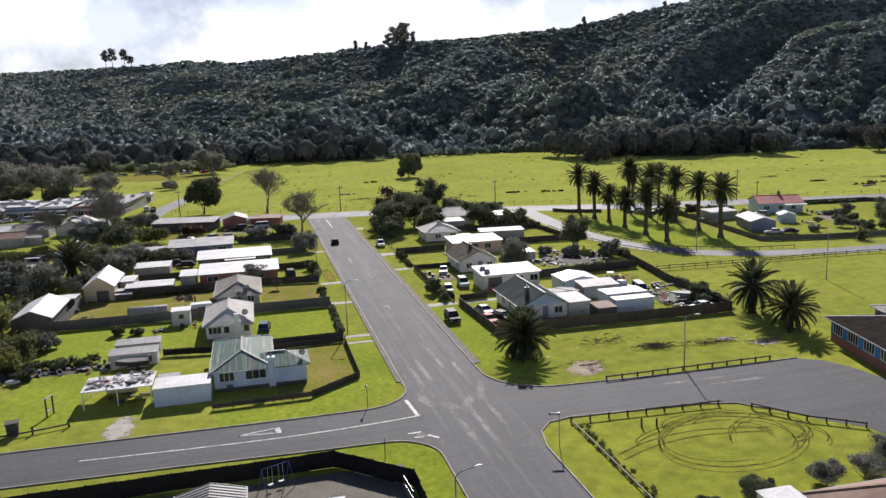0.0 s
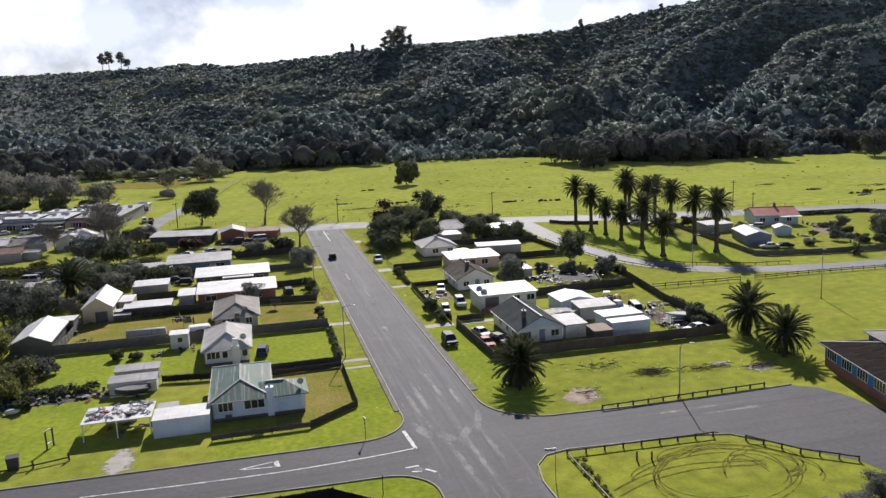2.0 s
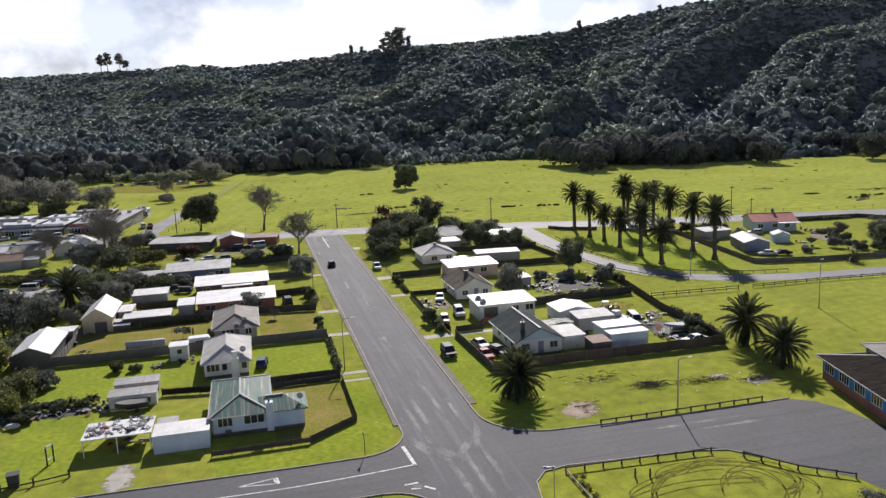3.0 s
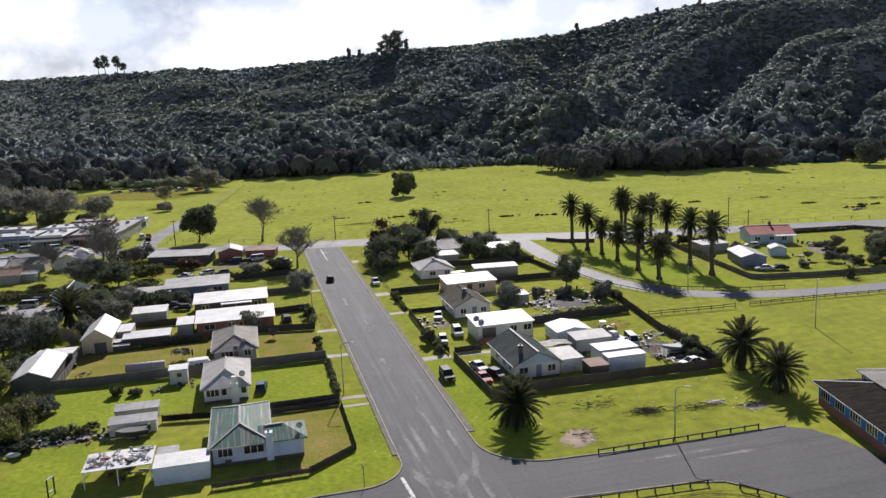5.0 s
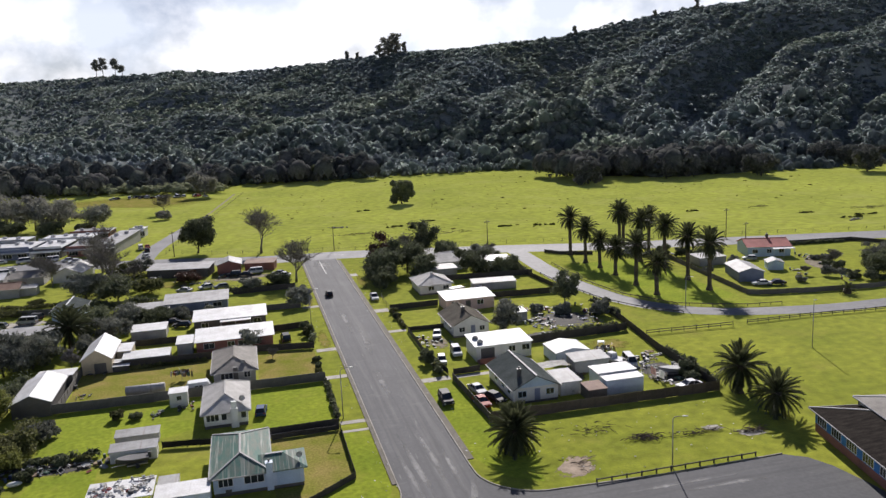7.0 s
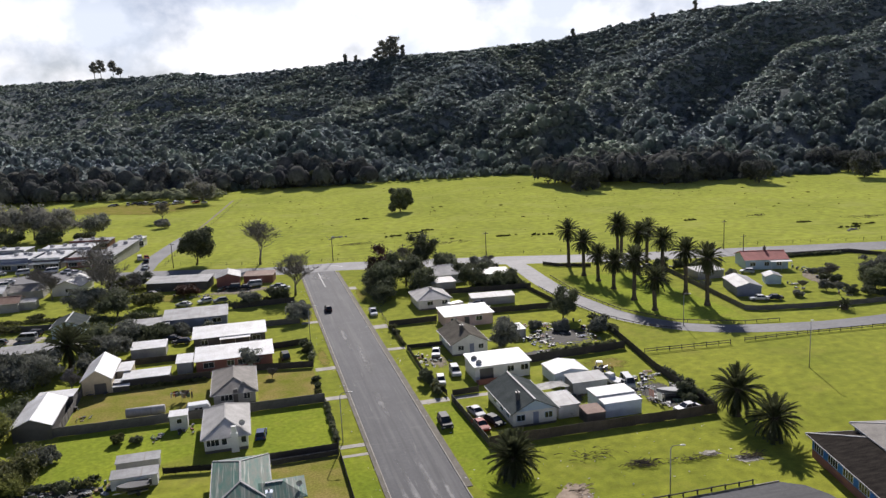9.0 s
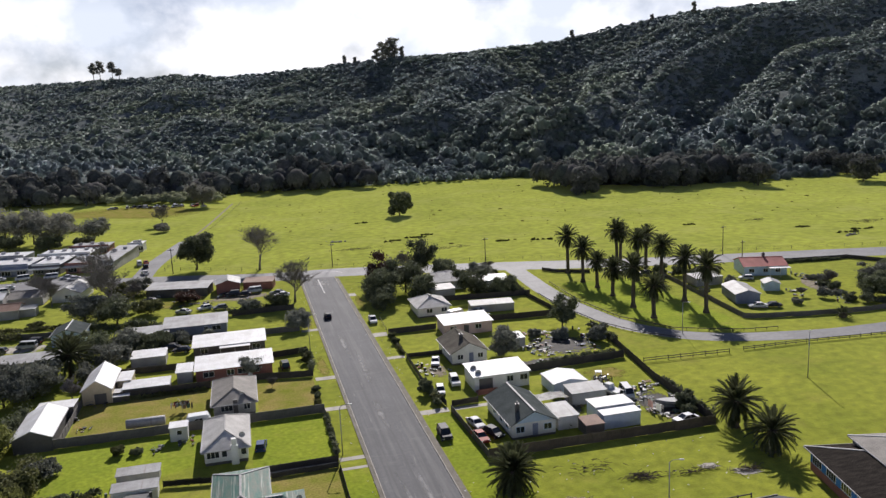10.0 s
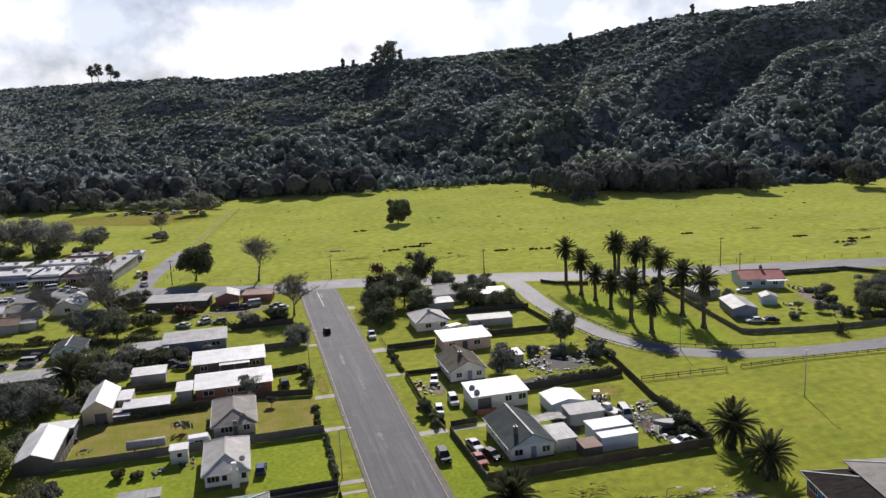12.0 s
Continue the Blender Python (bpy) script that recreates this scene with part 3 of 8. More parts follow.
def window(parent, x, y, z, w, h, face, panes=2, frame_m=None):
    """A window on a wall: face is s, n, e or w, the side it looks to."""
    fm = frame_m or TRIM
    d = {"s": (0, -1), "n": (0, 1), "e": (1, 0), "w": (-1, 0)}[face]
    along = (1, 0) if face in "sn" else (0, 1)

    def put(bm, a0, a1, z0, z1, d0, d1):
        xs = sorted((x + along[0] * a0 + d[0] * d0, x + along[0] * a1 + d[0] * d1))
        ys = sorted((y + along[1] * a0 + d[1] * d0, y + along[1] * a1 + d[1] * d1))
        box(bm, xs[0], xs[1], ys[0], ys[1], z0, z1)
    bm = bmesh.new()
    t = 0.07
    cuts = [-w / 2, -w / 2 + t]
    for k in range(1, panes):
        c = -w / 2 + t / 2 + (w - t) * k / panes
        cuts += [c - t / 2, c + t / 2]
    cuts += [w / 2 - t, w / 2]
    rows = [z, z + t, z + h - t, z + h]
    grid = [[bm.verts.new((x + along[0] * c + d[0] * 0.05, y + along[1] * c + d[1] * 0.05, r)) for r in rows] for c in cuts]
    faces = [bm.faces.new((grid[i][j], grid[i + 1][j], grid[i + 1][j + 1], grid[i][j + 1])) for i in range(len(cuts) - 1) for j in range(3) if not (i % 2 and j == 1)]
    ex = bmesh.ops.extrude_face_region(bm, geom=faces)
    bmesh.ops.translate(bm, verts=[v for v in ex["geom"] if isinstance(v, bmesh.types.BMVert)], vec=(-d[0] * 0.07, -d[1] * 0.07, 0))
    bmesh.ops.recalc_face_normals(bm, faces=bm.faces[:])
    win = part("window", bm, fm, parent)
    for k in range(panes):
        c0, c1 = -w / 2 + t + (w - t) * k / panes, -w / 2 + (w - t) * (k + 1) / panes
        bm = bmesh.new()
        put(bm, c0, c1, z + t, z + h - t, -0.01, 0.015)
        part("pane", bm, GLASS, win)
    return win


def door(parent, x, y, z, w, h, face, material):
    d = {"s": (0, -1), "n": (0, 1), "e": (1, 0), "w": (-1, 0)}[face]
    bm = bmesh.new()
    if face in "sn":
        box(bm, x - w / 2, x + w / 2, min(y, y + d[1] * 0.05), max(y, y + d[1] * 0.05), z, z + h)
    else:
        box(bm, min(x, x + d[0] * 0.05), max(x, x + d[0] * 0.05), y - w / 2, y + w / 2, z, z + h)
    return part("door", bm, material, parent)


def walls_bm(x0, x1, y0, y1, z0, z1, gable=None):
    """Closed walls; gable: (axis, ridge height, ends) adds the triangles under a ridge."""
    bm = bmesh.new()
    box(bm, x0, x1, y0, y1, z0, z1)
    if gable:
        axis, zr, ends = gable
        for e in ends:
            if axis == "y":
                yy = (y0, y0 + 0.14) if e == 0 else (y1 - 0.14, y1)
                tri = [(x0, z1), (x1, z1), ((x0 + x1) / 2, zr)]
                v = [[bm.verts.new((p[0], q, p[1])) for p in tri] for q in yy]
            else:
                xx = (x0, x0 + 0.14) if e == 0 else (x1 - 0.14, x1)
                tri = [(y0, z1), (y1, z1), ((y0 + y1) / 2, zr)]
                v = [[bm.verts.new((q, p[0], p[1])) for p in tri] for q in xx]
            bm.faces.new(v[0][::-1])
            bm.faces.new(v[1])
            for i in range(3):
                j = (i + 1) % 3
                bm.faces.new((v[0][i], v[0][j], v[1][j], v[1][i]))
    return bm


def house(name, label, cat, x0, x1, y0, y1, eave, ridge, wall_m, roof_m, axis="y", s0=0.0, s1=0.0, over=0.45, floor=0.0, caps=True, group="", base_m=None, cap_m=None, rz=0.0):
    """A ridged building from its roof's outline. Returns the thing; x0..y1 are the eaves."""
    cx, cy = (x0 + x1) / 2, (y0 + y1) / 2
    h = thing(name, label, cat, cx, cy, 0, rz, group)
    a0, a1, b0, b1 = x0 - cx, x1 - cx, y0 - cy, y1 - cy
    g = None
    half = ((a1 - a0) if axis == "y" else (b1 - b0)) / 2
    slope = (ridge - eave) / half
    wz = eave + over * slope - 0.1
    ends = [e for e, s in ((0, s0), (1, s1)) if not s]
    if ends:
        g = (axis, ridge - 0.15, ends)
    part("wall", walls_bm(a0 + over, a1 - over, b0 + over, b1 - over, floor, wz, g), wall_m, h)
    if floor:
        part("foundation", walls_bm(a0 + over + 0.06, a1 - over - 0.06, b0 + over + 0.06, b1 - over - 0.06, 0, floor), base_m or W_DARK, h)
    bm, a, b, c = roof_bm(a0, a1, b0, b1, eave, ridge, axis, s0, s1)
    roof = part("roof", bm, roof_m, h)
    if caps:
        bm = bmesh.new()
        beam(bm, (a[0], a[1], a[2] + 0.03), (b[0], b[1], b[2] + 0.03), 0.32, 0.1)
        part("ridge_cap", bm, cap_m or roof_m, roof)
        hips = []
        if s0:
            hips += [(a, c[0]), (a, c[1] if axis == "y" else c[3])]
        if s1:
            hips += [(b, c[2]), (b, c[3] if axis == "y" else c[1])]
        for p, q in hips:
            bm = bmesh.new()
            beam(bm, (p[0], p[1], p[2] + 0.03), (q[0], q[1], q[2] + 0.03), 0.26, 0.1)
            part("hip_cap", bm, cap_m or roof_m, roof)
    for k, (p, q) in enumerate(((c[0], c[1]), (c[1], c[2]), (c[2], c[3]), (c[3], c[0]))):
        end = (axis == "y" and ((k == 0 and not s0) or (k == 2 and not s1))) or (axis == "x" and ((k == 3 and not s0) or (k == 1 and not s1)))
        if not end:
            bm = bmesh.new()
            d = (Vector(q) - Vector(p)).normalized()
            o = Vector((d.y, -d.x, 0)) * 0.06
            beam(bm, Vector(p) + o - Vector((0, 0, 0.08)), Vector(q) + o - Vector((0, 0, 0.08)), 0.12, 0.13)
            part("gutter", bm, R_SILVER, h)
    return h


def flat_shed(name, label, cat, x0, x1, y0, y1, z_s, z_n, wall_m, roof_m, over=0.2, group="", rz=0.0, slope="y", floor=0.0):
    """A shed with a single-slope roof; z_s and z_n are the roof's heights at its y0 and y1 (or x0, x1) edges."""
    cx, cy = (x0 + x1) / 2, (y0 + y1) / 2
    h = thing(name, label, cat, cx, cy, 0, rz, group)
    a0, a1, b0, b1 = x0 - cx, x1 - cx, y0 - cy, y1 - cy
    bm = bmesh.new()
    v = box(bm, a0 + over, a1 - over, b0 + over, b1 - over, floor, 1)
    for q in v[4:]:
        k = (q.co.y - b0) / (b1 - b0) if slope == "y" else (q.co.x - a0) / (a1 - a0)
        q.co.z = z_s + (z_n - z_s) * k - 0.05
    part("wall", bm, wall_m, h)
    bm = bmesh.new()
    v = box(bm, a0, a1, b0, b1, 0, 0.1)
    for q in v:
        k = (q.co.y - b0) / (b1 - b0) if slope == "y" else (q.co.x - a0) / (a1 - a0)
        q.co.z += z_s + (z_n - z_s) * k - 0.05
    part("roof", bm, roof_m, h)
    return h


def chimney(parent, x, y, z0, z1, w, material, label=""):
    bm = bmesh.new()
    box(bm, x - w / 2, x + w / 2, y - w / 2, y + w / 2, z0, z1)
    box(bm, x - w / 2 - 0.06, x + w / 2 + 0.06, y - w / 2 - 0.06, y + w / 2 + 0.06, z1, z1 + 0.1)
    ch = part("chimney", bm, material, parent, label)
    bm = bmesh.new()
    tube(bm, [(x, y, z1 + 0.1), (x, y, z1 + 0.45)], [0.13, 0.12], 8)
    part("chimney_pot", bm, W_DARK, ch)
    return ch


def dish(parent, x, y, z, size=0.42):
    bm = bmesh.new()
    rings = []
    for k in range(5):
        r = size * k / 4
        zz = 0.35 * r * r / size
        rings.append([bm.verts.new((x + r * math.cos(a), y - zz + 0.1, z + r * math.sin(a))) for a in np.linspace(0, 2 * math.pi, 13)[:-1]] if k else [bm.verts.new((x, y + 0.1, z))])
    for k in range(12):
        bm.faces.new((rings[0][0], rings[1][k], rings[1][(k + 1) % 12]))
        for r0, r1 in zip(rings[1:], rings[2:]):
            bm.faces.new((r0[k], r1[k], r1[(k + 1) % 12], r0[(k + 1) % 12]))
    d = part("satellite_dish", bm, R_SILVER, parent, "grey satellite dish")
    bm = bmesh.new()
    tube(bm, [(x, y + 0.12, z), (x, y + 0.3, z - 0.25), (x, y + 0.3, z - 0.7)], [0.03, 0.03, 0.03], 6)
    part("dish_mount", bm, STEEL, d)
    return d


# near house by the corner: green hipped roof, pale blue boards
h1 = house("house", "pale blue weatherboard house with a faded green hipped iron roof", "house", -34.1, -26.1, 11.6, 26.6, 2.75, 4.25, W_BLUEWHITE, R_GREEN, "y", 4.0, 4.6, floor=0.5, cap_m=R_SILVER)
bm, a, b, c = roof_bm(1.0, 8.5, -7.6, -1.4, 2.75, 3.9, "x", 2.2, 3.0)
part("roof", bm, R_GREEN, h1)
bm = bmesh.new()
beam(bm, (a[0], a[1], a[2] + 0.03), (b[0], b[1], b[2] + 0.03), 0.3, 0.1)
part("ridge_cap", bm, R_SILVER, h1)
part("wall", walls_bm(3.2, 8.0, -7.1, -1.9, 0.5, 2.8), W_BLUEWHITE, h1)
part("foundation", walls_bm(3.26, 7.94, -7.04, -1.96, 0, 0.5), W_DARK, h1)
for wx, ww, n in ((-2.0, 1.9, 3), (1.6, 2.6, 3)):
    window(h1, wx, -7.05, 1.3, ww, 1.2, "s", n)
bm = bmesh.new()
box(bm, 4.5, 7.5, -7.14, -7.06, 0.55, 2.45)
for k in range(4):
    box(bm, 4.56, 7.44, -7.17, -7.14, 0.62 + 0.46 * k, 1.02 + 0.46 * k)
part("door", bm, W_SKYBLUE, h1, "light blue panelled garage door")
chimney(h1, 3.6, -7.4, 0.3, 4.0, 0.85, W_BLUEWHITE, "painted brick chimney")
dish(h1, 7.6, -6.0, 3.9)
door(h1, -1.7, -7.05, 0.0, 0.8, 0.9, "s", W_DARK)

# second house: grey tiled hip roof
h2 = house("house", "white weatherboard house with a grey tiled hipped roof", "house", -36.2, -28.6, 35.4, 49.6, 2.55, 4.45, W_WHITE, R_GREY, "y", 3.6, 3.9, floor=0.5)
for wx, ww, n in ((-2.05, 2.0, 3), (-0.3, 0.9, 1), (2.7, 0.9, 1)):
    window(h2, wx, -6.65, 1.15, ww, 1.15, "s", n)
bm = bmesh.new()
box(bm, 0.75, 1.9, -7.35, -6.6, 0, 3.1)
box(bm, 0.95, 1.7, -7.2, -6.6, 3.1, 4.2)
part("chimney", bm, W_WHITE, h2, "broad white painted chimney")
dish(h2, 2.6, -5.0, 3.9, 0.5)
# third house: brown-grey tiled hip roof
h3 = house("house", "white weatherboard house with a brown-grey tiled hipped roof", "house", -35.3, -27.0, 55.3, 70.2, 2.55, 4.35, W_GREY, R_BROWN, "y", 3.9, 4.2, floor=0.5)
window(h3, -1.4, -7.0, 1.15, 2.2, 1.15, "s", 3)
window(h3, 2.2, -7.0, 1.15, 1.2, 1.15, "s", 2)
dish(h3, 1.6, -5.5, 3.5, 0.5)
bm = bmesh.new()
box(bm, -0.2, 0.6, -7.3, -6.9, 0, 3.3)
part("chimney", bm, W_DARK, h3, "dark brick chimney")
# red-walled long house and its neighbour
h4 = flat_shed("house", "long dull red house under a low white iron roof", "house", -39.3, -23.1, 77.0, 85.4, 2.55, 3.3, W_BRICKRED, R_WHITE, 0.4)
window(h4, -5.2, -3.8, 0.9, 2.2, 1.2, "s", 2)
for wx, ww in ((-0.8, 1.5), (1.6, 2.0), (4.3, 1.4)):
    window(h4, wx, -3.8, 0.9, ww, 1.2, "s", 2)
door(h4, 3.1, -3.8, 0.1, 0.9, 2.0, "s", TRIM)
flat_shed("shed", "small white-roofed grey shed against the long house", "shed", -43.0, -39.5, 78.0, 83.6, 2.4, 2.7, W_GREY, R_WHITE, 0.25)
h5 = flat_shed("house", "long dark-walled house under a low white iron roof", "house", -40.6, -24.0, 94.2, 102.5, 2.6, 3.3, W_DARK, R_WHITE, 0.4)
for wx, ww in ((-5.6, 1.6), (5.9, 1.8)):
    window(h5, wx, -3.75, 0.9, ww, 1.2, "s", 2)
bm = bmesh.new()
box(bm, -2.2, 4.6, -5.9, -3.9, 2.35, 2.45)
part("porch_roof", bm, R_WHITE, h5, "white sheet porch roof")
for px in (-2.0, 1.2, 4.4):
    bm = bmesh.new()
    box(bm, px - 0.05, px + 0.05, -5.8, -5.7, 0, 2.35)
    part("porch_post", bm, TRIM, h5)
h6 = flat_shed("house", "long slate-blue house under a pale grey iron roof", "house", -48.6, -32.8, 114.0, 122.5, 2.6, 3.4, W_SLATE, R_SILVER, 0.4)
for wx, ww in ((-3.2, 1.0), (2.5, 1.0), (5.0, 2.2)):
    window(h6, wx, -3.85, 0.9, ww, 1.2, "s", 2)

# right-hand houses
r1 = house("house", "white weatherboard house with a steep dark grey gabled roof", "house", 12.4, 20.9, 28.2, 42.6, 2.6, 4.7, W_WHITE, R_DARK, "y", 0, 0, floor=0.4, cap_m=R_SILVER)
bm = bmesh.new()
v = [bm.verts.new((a, b, c)) for b in (-6.82, -6.77) for a, c in ((-3.8, 2.75), (3.8, 2.75), (0, 4.45))]
for q in ((0, 1, 2), (5, 4, 3), (0, 3, 4, 1), (1, 4, 5, 2), (2, 5, 3, 0)):
    bm.faces.new([v[i] for i in q])
part("gable_panel", bm, W_SKYBLUE, r1, "light blue gable boards")
r2 = flat_shed("house", "white weatherboard house under a low white iron roof", "house", 13.0, 24.7, 51.4, 59.2, 3.0, 3.4, W_WHITE, R_WHITE, 0.35)
r3 = house("house", "white weatherboard house with a dark brown gabled roof", "house", 12.8, 21.4, 67.8, 80.2, 2.6, 4.7, W_WHITE, R_UMBER, "y", 0, 0, floor=0.4)
r4 = flat_shed("house", "pink-cream house under a low white iron roof", "house", 16.8, 29.2, 88.8, 97.4, 2.8, 3.2, W_PINK, R_WHITE, 0.35)
r5 = house("house", "white weatherboard house with a pale grey hipped roof", "house", 14.3, 23.6, 107.0, 118.2, 2.7, 4.6, W_WHITE, R_GREY, "y", 4.3, 4.3, floor=0.4)

# ---- sheds ----
flat_shed("garage", "plain white iron garage", "garage", -40.7, -33.9, 9.2, 13.3, 2.3, 2.35, W_BLUEWHITE, R_WHITE, 0.08)
flat_shed("shed", "long low white shed with a grey flat roof", "shed", -48.6, -41.9, 27.4, 30.0, 1.75, 2.05, W_WHITE, R_SILVER, 0.15)
flat_shed("shed", "long low white shed with a grey flat roof", "shed", -48.7, -42.2, 33.4, 36.0, 1.5, 1.75, W_GREY, R_SILVER, 0.15)
ga = flat_shed("garage", "white iron garage with a stepped white roof", "garage", 28.4, 35.3, 27.3, 34.3, 2.5, 2.65, W_BLUEWHITE, R_WHITE, 0.1)
bm = bmesh.new()
box(bm, -3.6, 3.6, -0.6, 3.6, 2.78, 2.88)
box(bm, -3.4, 3.4, -0.5, 3.4, 2.6, 2.78)
part("upper_roof", bm, R_WHITE, ga)
house("garage", "white iron garage with a low pitched white roof", "garage", 26.6, 33.4, 44.7, 51.4, 2.2, 2.9, W_BLUEWHITE, R_WHITE, "y", 0, 0, 0.1, caps=False)
flat_shed("shed", "white-roofed shed in the back yard", "shed", -53.6, -46.0, 92.8, 98.6, 2.1, 2.3, W_GREY, R_WHITE, 0.15)
flat_shed("shed", "long low shed with a white iron roof", "shed", -52.8, -43.7, 73.0, 77.6, 1.9, 2.2, W_DARK, R_WHITE, 0.15)

# ---- palms ----


def frond_mesh(name, length, seed):
    """One arching feather leaf along +x, with separate leaflets."""
    rg = np.random.RandomState(seed)
    v, f = [], []
    n = 22
    droop = 0.20 + 0.10 * rg.rand()
    spine = []
    for i in range(n + 1):
        s = i / n
        spine.append((length * (s - 0.16 * s * s), 0.0, length * (0.22 * s - droop * 1.6 * s * s)))
    for i in range(n):
        p, q = spine[i], spine[i + 1]
        w = 0.012 * (1 - 0.8 * i / n)
        k = len(v)
        v += [(p[0], -w, p[2]), (p[0], w, p[2]), (q[0], w * 0.9, q[2]), (q[0], -w * 0.9, q[2])]
        f.append((k, k + 1, k + 2, k + 3))
        if i < 2:
            continue
        s = i / n
        ll = length * (0.06 + 0.155 * math.sin(math.pi * min(1, s * 1.05 + 0.02)) ** 0.7)
        for side in (-1, 1):
            for h in (0.0, 0.33, 0.66):
                bx, bz = p[0] + (q[0] - p[0]) * h, p[2] + (q[2] - p[2]) * h
                jit = 0.8 + 0.4 * rg.rand()
                tip = (bx + ll * 0.95 * jit, side * ll * 0.52 * jit, bz - ll * (0.10 + 0.30 * rg.rand()))
                k = len(v)
                v += [(bx - 0.011, side * 0.004, bz), (bx + 0.017, side * 0.004, bz + 0.004), tip]
                f.append((k, k + 1, k + 2))
    return raw_mesh(name, v, f, FROND)


FRONDS = [frond_mesh("frond", 1.0, s) for s in (1, 2, 3)]


def trunk_bm(height, r0, r1, seed=0):
    rg = random.Random(seed)
    bm = bmesh.new()
    pts, rad = [], []
    n = 14
    for i in range(n + 1):
        s = i / n
        pts.append((0.12 * math.sin(s * 2 + seed), 0.1 * math.sin(s * 3 + seed * 2), -0.2 + (height + 0.2) * s))
        rad.append((r0 * 1.9 if i == 0 else r0 * 1.3 if i == 1 else r0 + (r1 - r0) * s) * (1 + 0.06 * (i % 2)))
    tube(bm, pts, rad, 10)
    return bm


def palm(label, x, y, trunk_h, crown_r, n, seed, group="palms", low=-32):
    rg = random.Random(seed)
    p = thing("palm_tree", label, "palm tree", x, y, 0, rg.uniform(0, 360), group)
    part("trunk", trunk_bm(trunk_h, 0.52, 0.46, seed), BARK, p, smooth=True)
    bm = bmesh.new()
    tube(bm, [(0, 0, trunk_h - 1.2), (0, 0, trunk_h - 0.4), (0, 0, trunk_h + 0.4), (0, 0, trunk_h + 0.7)], [0.5, 0.95, 0.75, 0.1], 10)
    part("crown_base", bm, BARK, p)
    for i in range(n):
        s = (i + 0.5) / n
        az = i * 137.508 + rg.uniform(-12, 12)
        el = 86 - (86 - low) * s ** 1.05 + rg.uniform(-8, 8)
        fr = new("frond", FRONDS[i % 3])
        fr.parent = p
        k = crown_r * rg.uniform(0.88, 1.12)
        fr.matrix_basis = pose(0, 0, trunk_h + 0.1, 0, 0, az) @ pose(0.2, 0, 0, 0, -el, 0) @ Matrix.Diagonal((k, k, k, 1))
    return p


GROVE = "tall date palm with a slender trunk in the reserve"
for i, (x, y, th, cr) in enumerate(((70.1, 140.5, 11.6, 3.50), (69.2, 127, 10.2, 3.65), (70.2, 119, 7.6, 3.27), (70.0, 108.5, 7.6, 3.50), (69.4, 95.5, 10.6, 3.72), (69.2, 84.6, 8.0, 3.50), (83.2, 133, 13.4, 3.65), (84.5, 122, 12.4, 3.50), (86.5, 111.5, 12.0, 3.65), (84.0, 95.5, 11.6, 3.65), (83.0, 83.6, 11.8, 3.95), (92.0, 131, 11.4, 3.50), (91.5, 147, 10.0, 3.19))):
    palm(GROVE, x, y, th, cr * 1.2, 84, 20 + i, "palms in the reserve", -72)
palm("squat date palm with a dense dark crown on the verge", 7.3, 12.4, 2.9, 4.6, 124, 3, low=-70)
palm("squat date palm beside the fence", 49.2, 21.2, 4.3, 4.9, 84, 4, "palms by the fence", -62)
palm("squat date palm beside the fence", 48.7, 11.2, 3.3, 4.5, 80, 5, "palms by the fence", -62)
palm("date palm among garden shrubs", -65.6, 92.0, 4.8, 5.6, 96, 6, low=-50)

# ---- trees ----


def leaf_cloud(name, blobs, n, size, seed, material, aspect=0.55, inner=0.62, fill=0.3):
    """Crown of many small separate leaf sprays, thick towards the outside of overlapping clumps."""
    rg = np.random.RandomState(seed)
    wts = np.array([b[3] * b[4] for b in blobs], float)
    which = rg.choice(len(blobs), n, p=wts / wts.sum())
    B = np.array([b[:3] for b in blobs], float)[which]
    R = np.array([(b[3], b[3], b[4]) for b in blobs], float)[which]
    d = rg.normal(size=(n, 3))
    d /= np.linalg.norm(d, axis=1)[:, None]
    rad = rg.uniform(inner, 1.06, n)[:, None]
    deep = rg.rand(n)[:, None] < fill
    rad = np.where(deep, rad * 0.55, rad)
    c = B + d * R * rad
    nrm = d + rg.normal(size=(n, 3)) * 0.7
    nrm /= np.linalg.norm(nrm, axis=1)[:, None]
    t = np.cross(nrm, rg.normal(size=(n, 3)))
    t /= np.linalg.norm(t, axis=1)[:, None]
    b = np.cross(nrm, t)
    s = size * rg.uniform(0.6, 1.5, n)[:, None] * np.where(deep, 2.4 if fill else 1.0, 1.0)
    v = np.stack([c - t * s, c + b * s * aspect, c + t * s, c - b * s * aspect], 1).reshape(-1, 3)
    f = np.arange(n * 4).reshape(-1, 4)
    return raw_mesh(name, v.tolist(), f.tolist(), material)


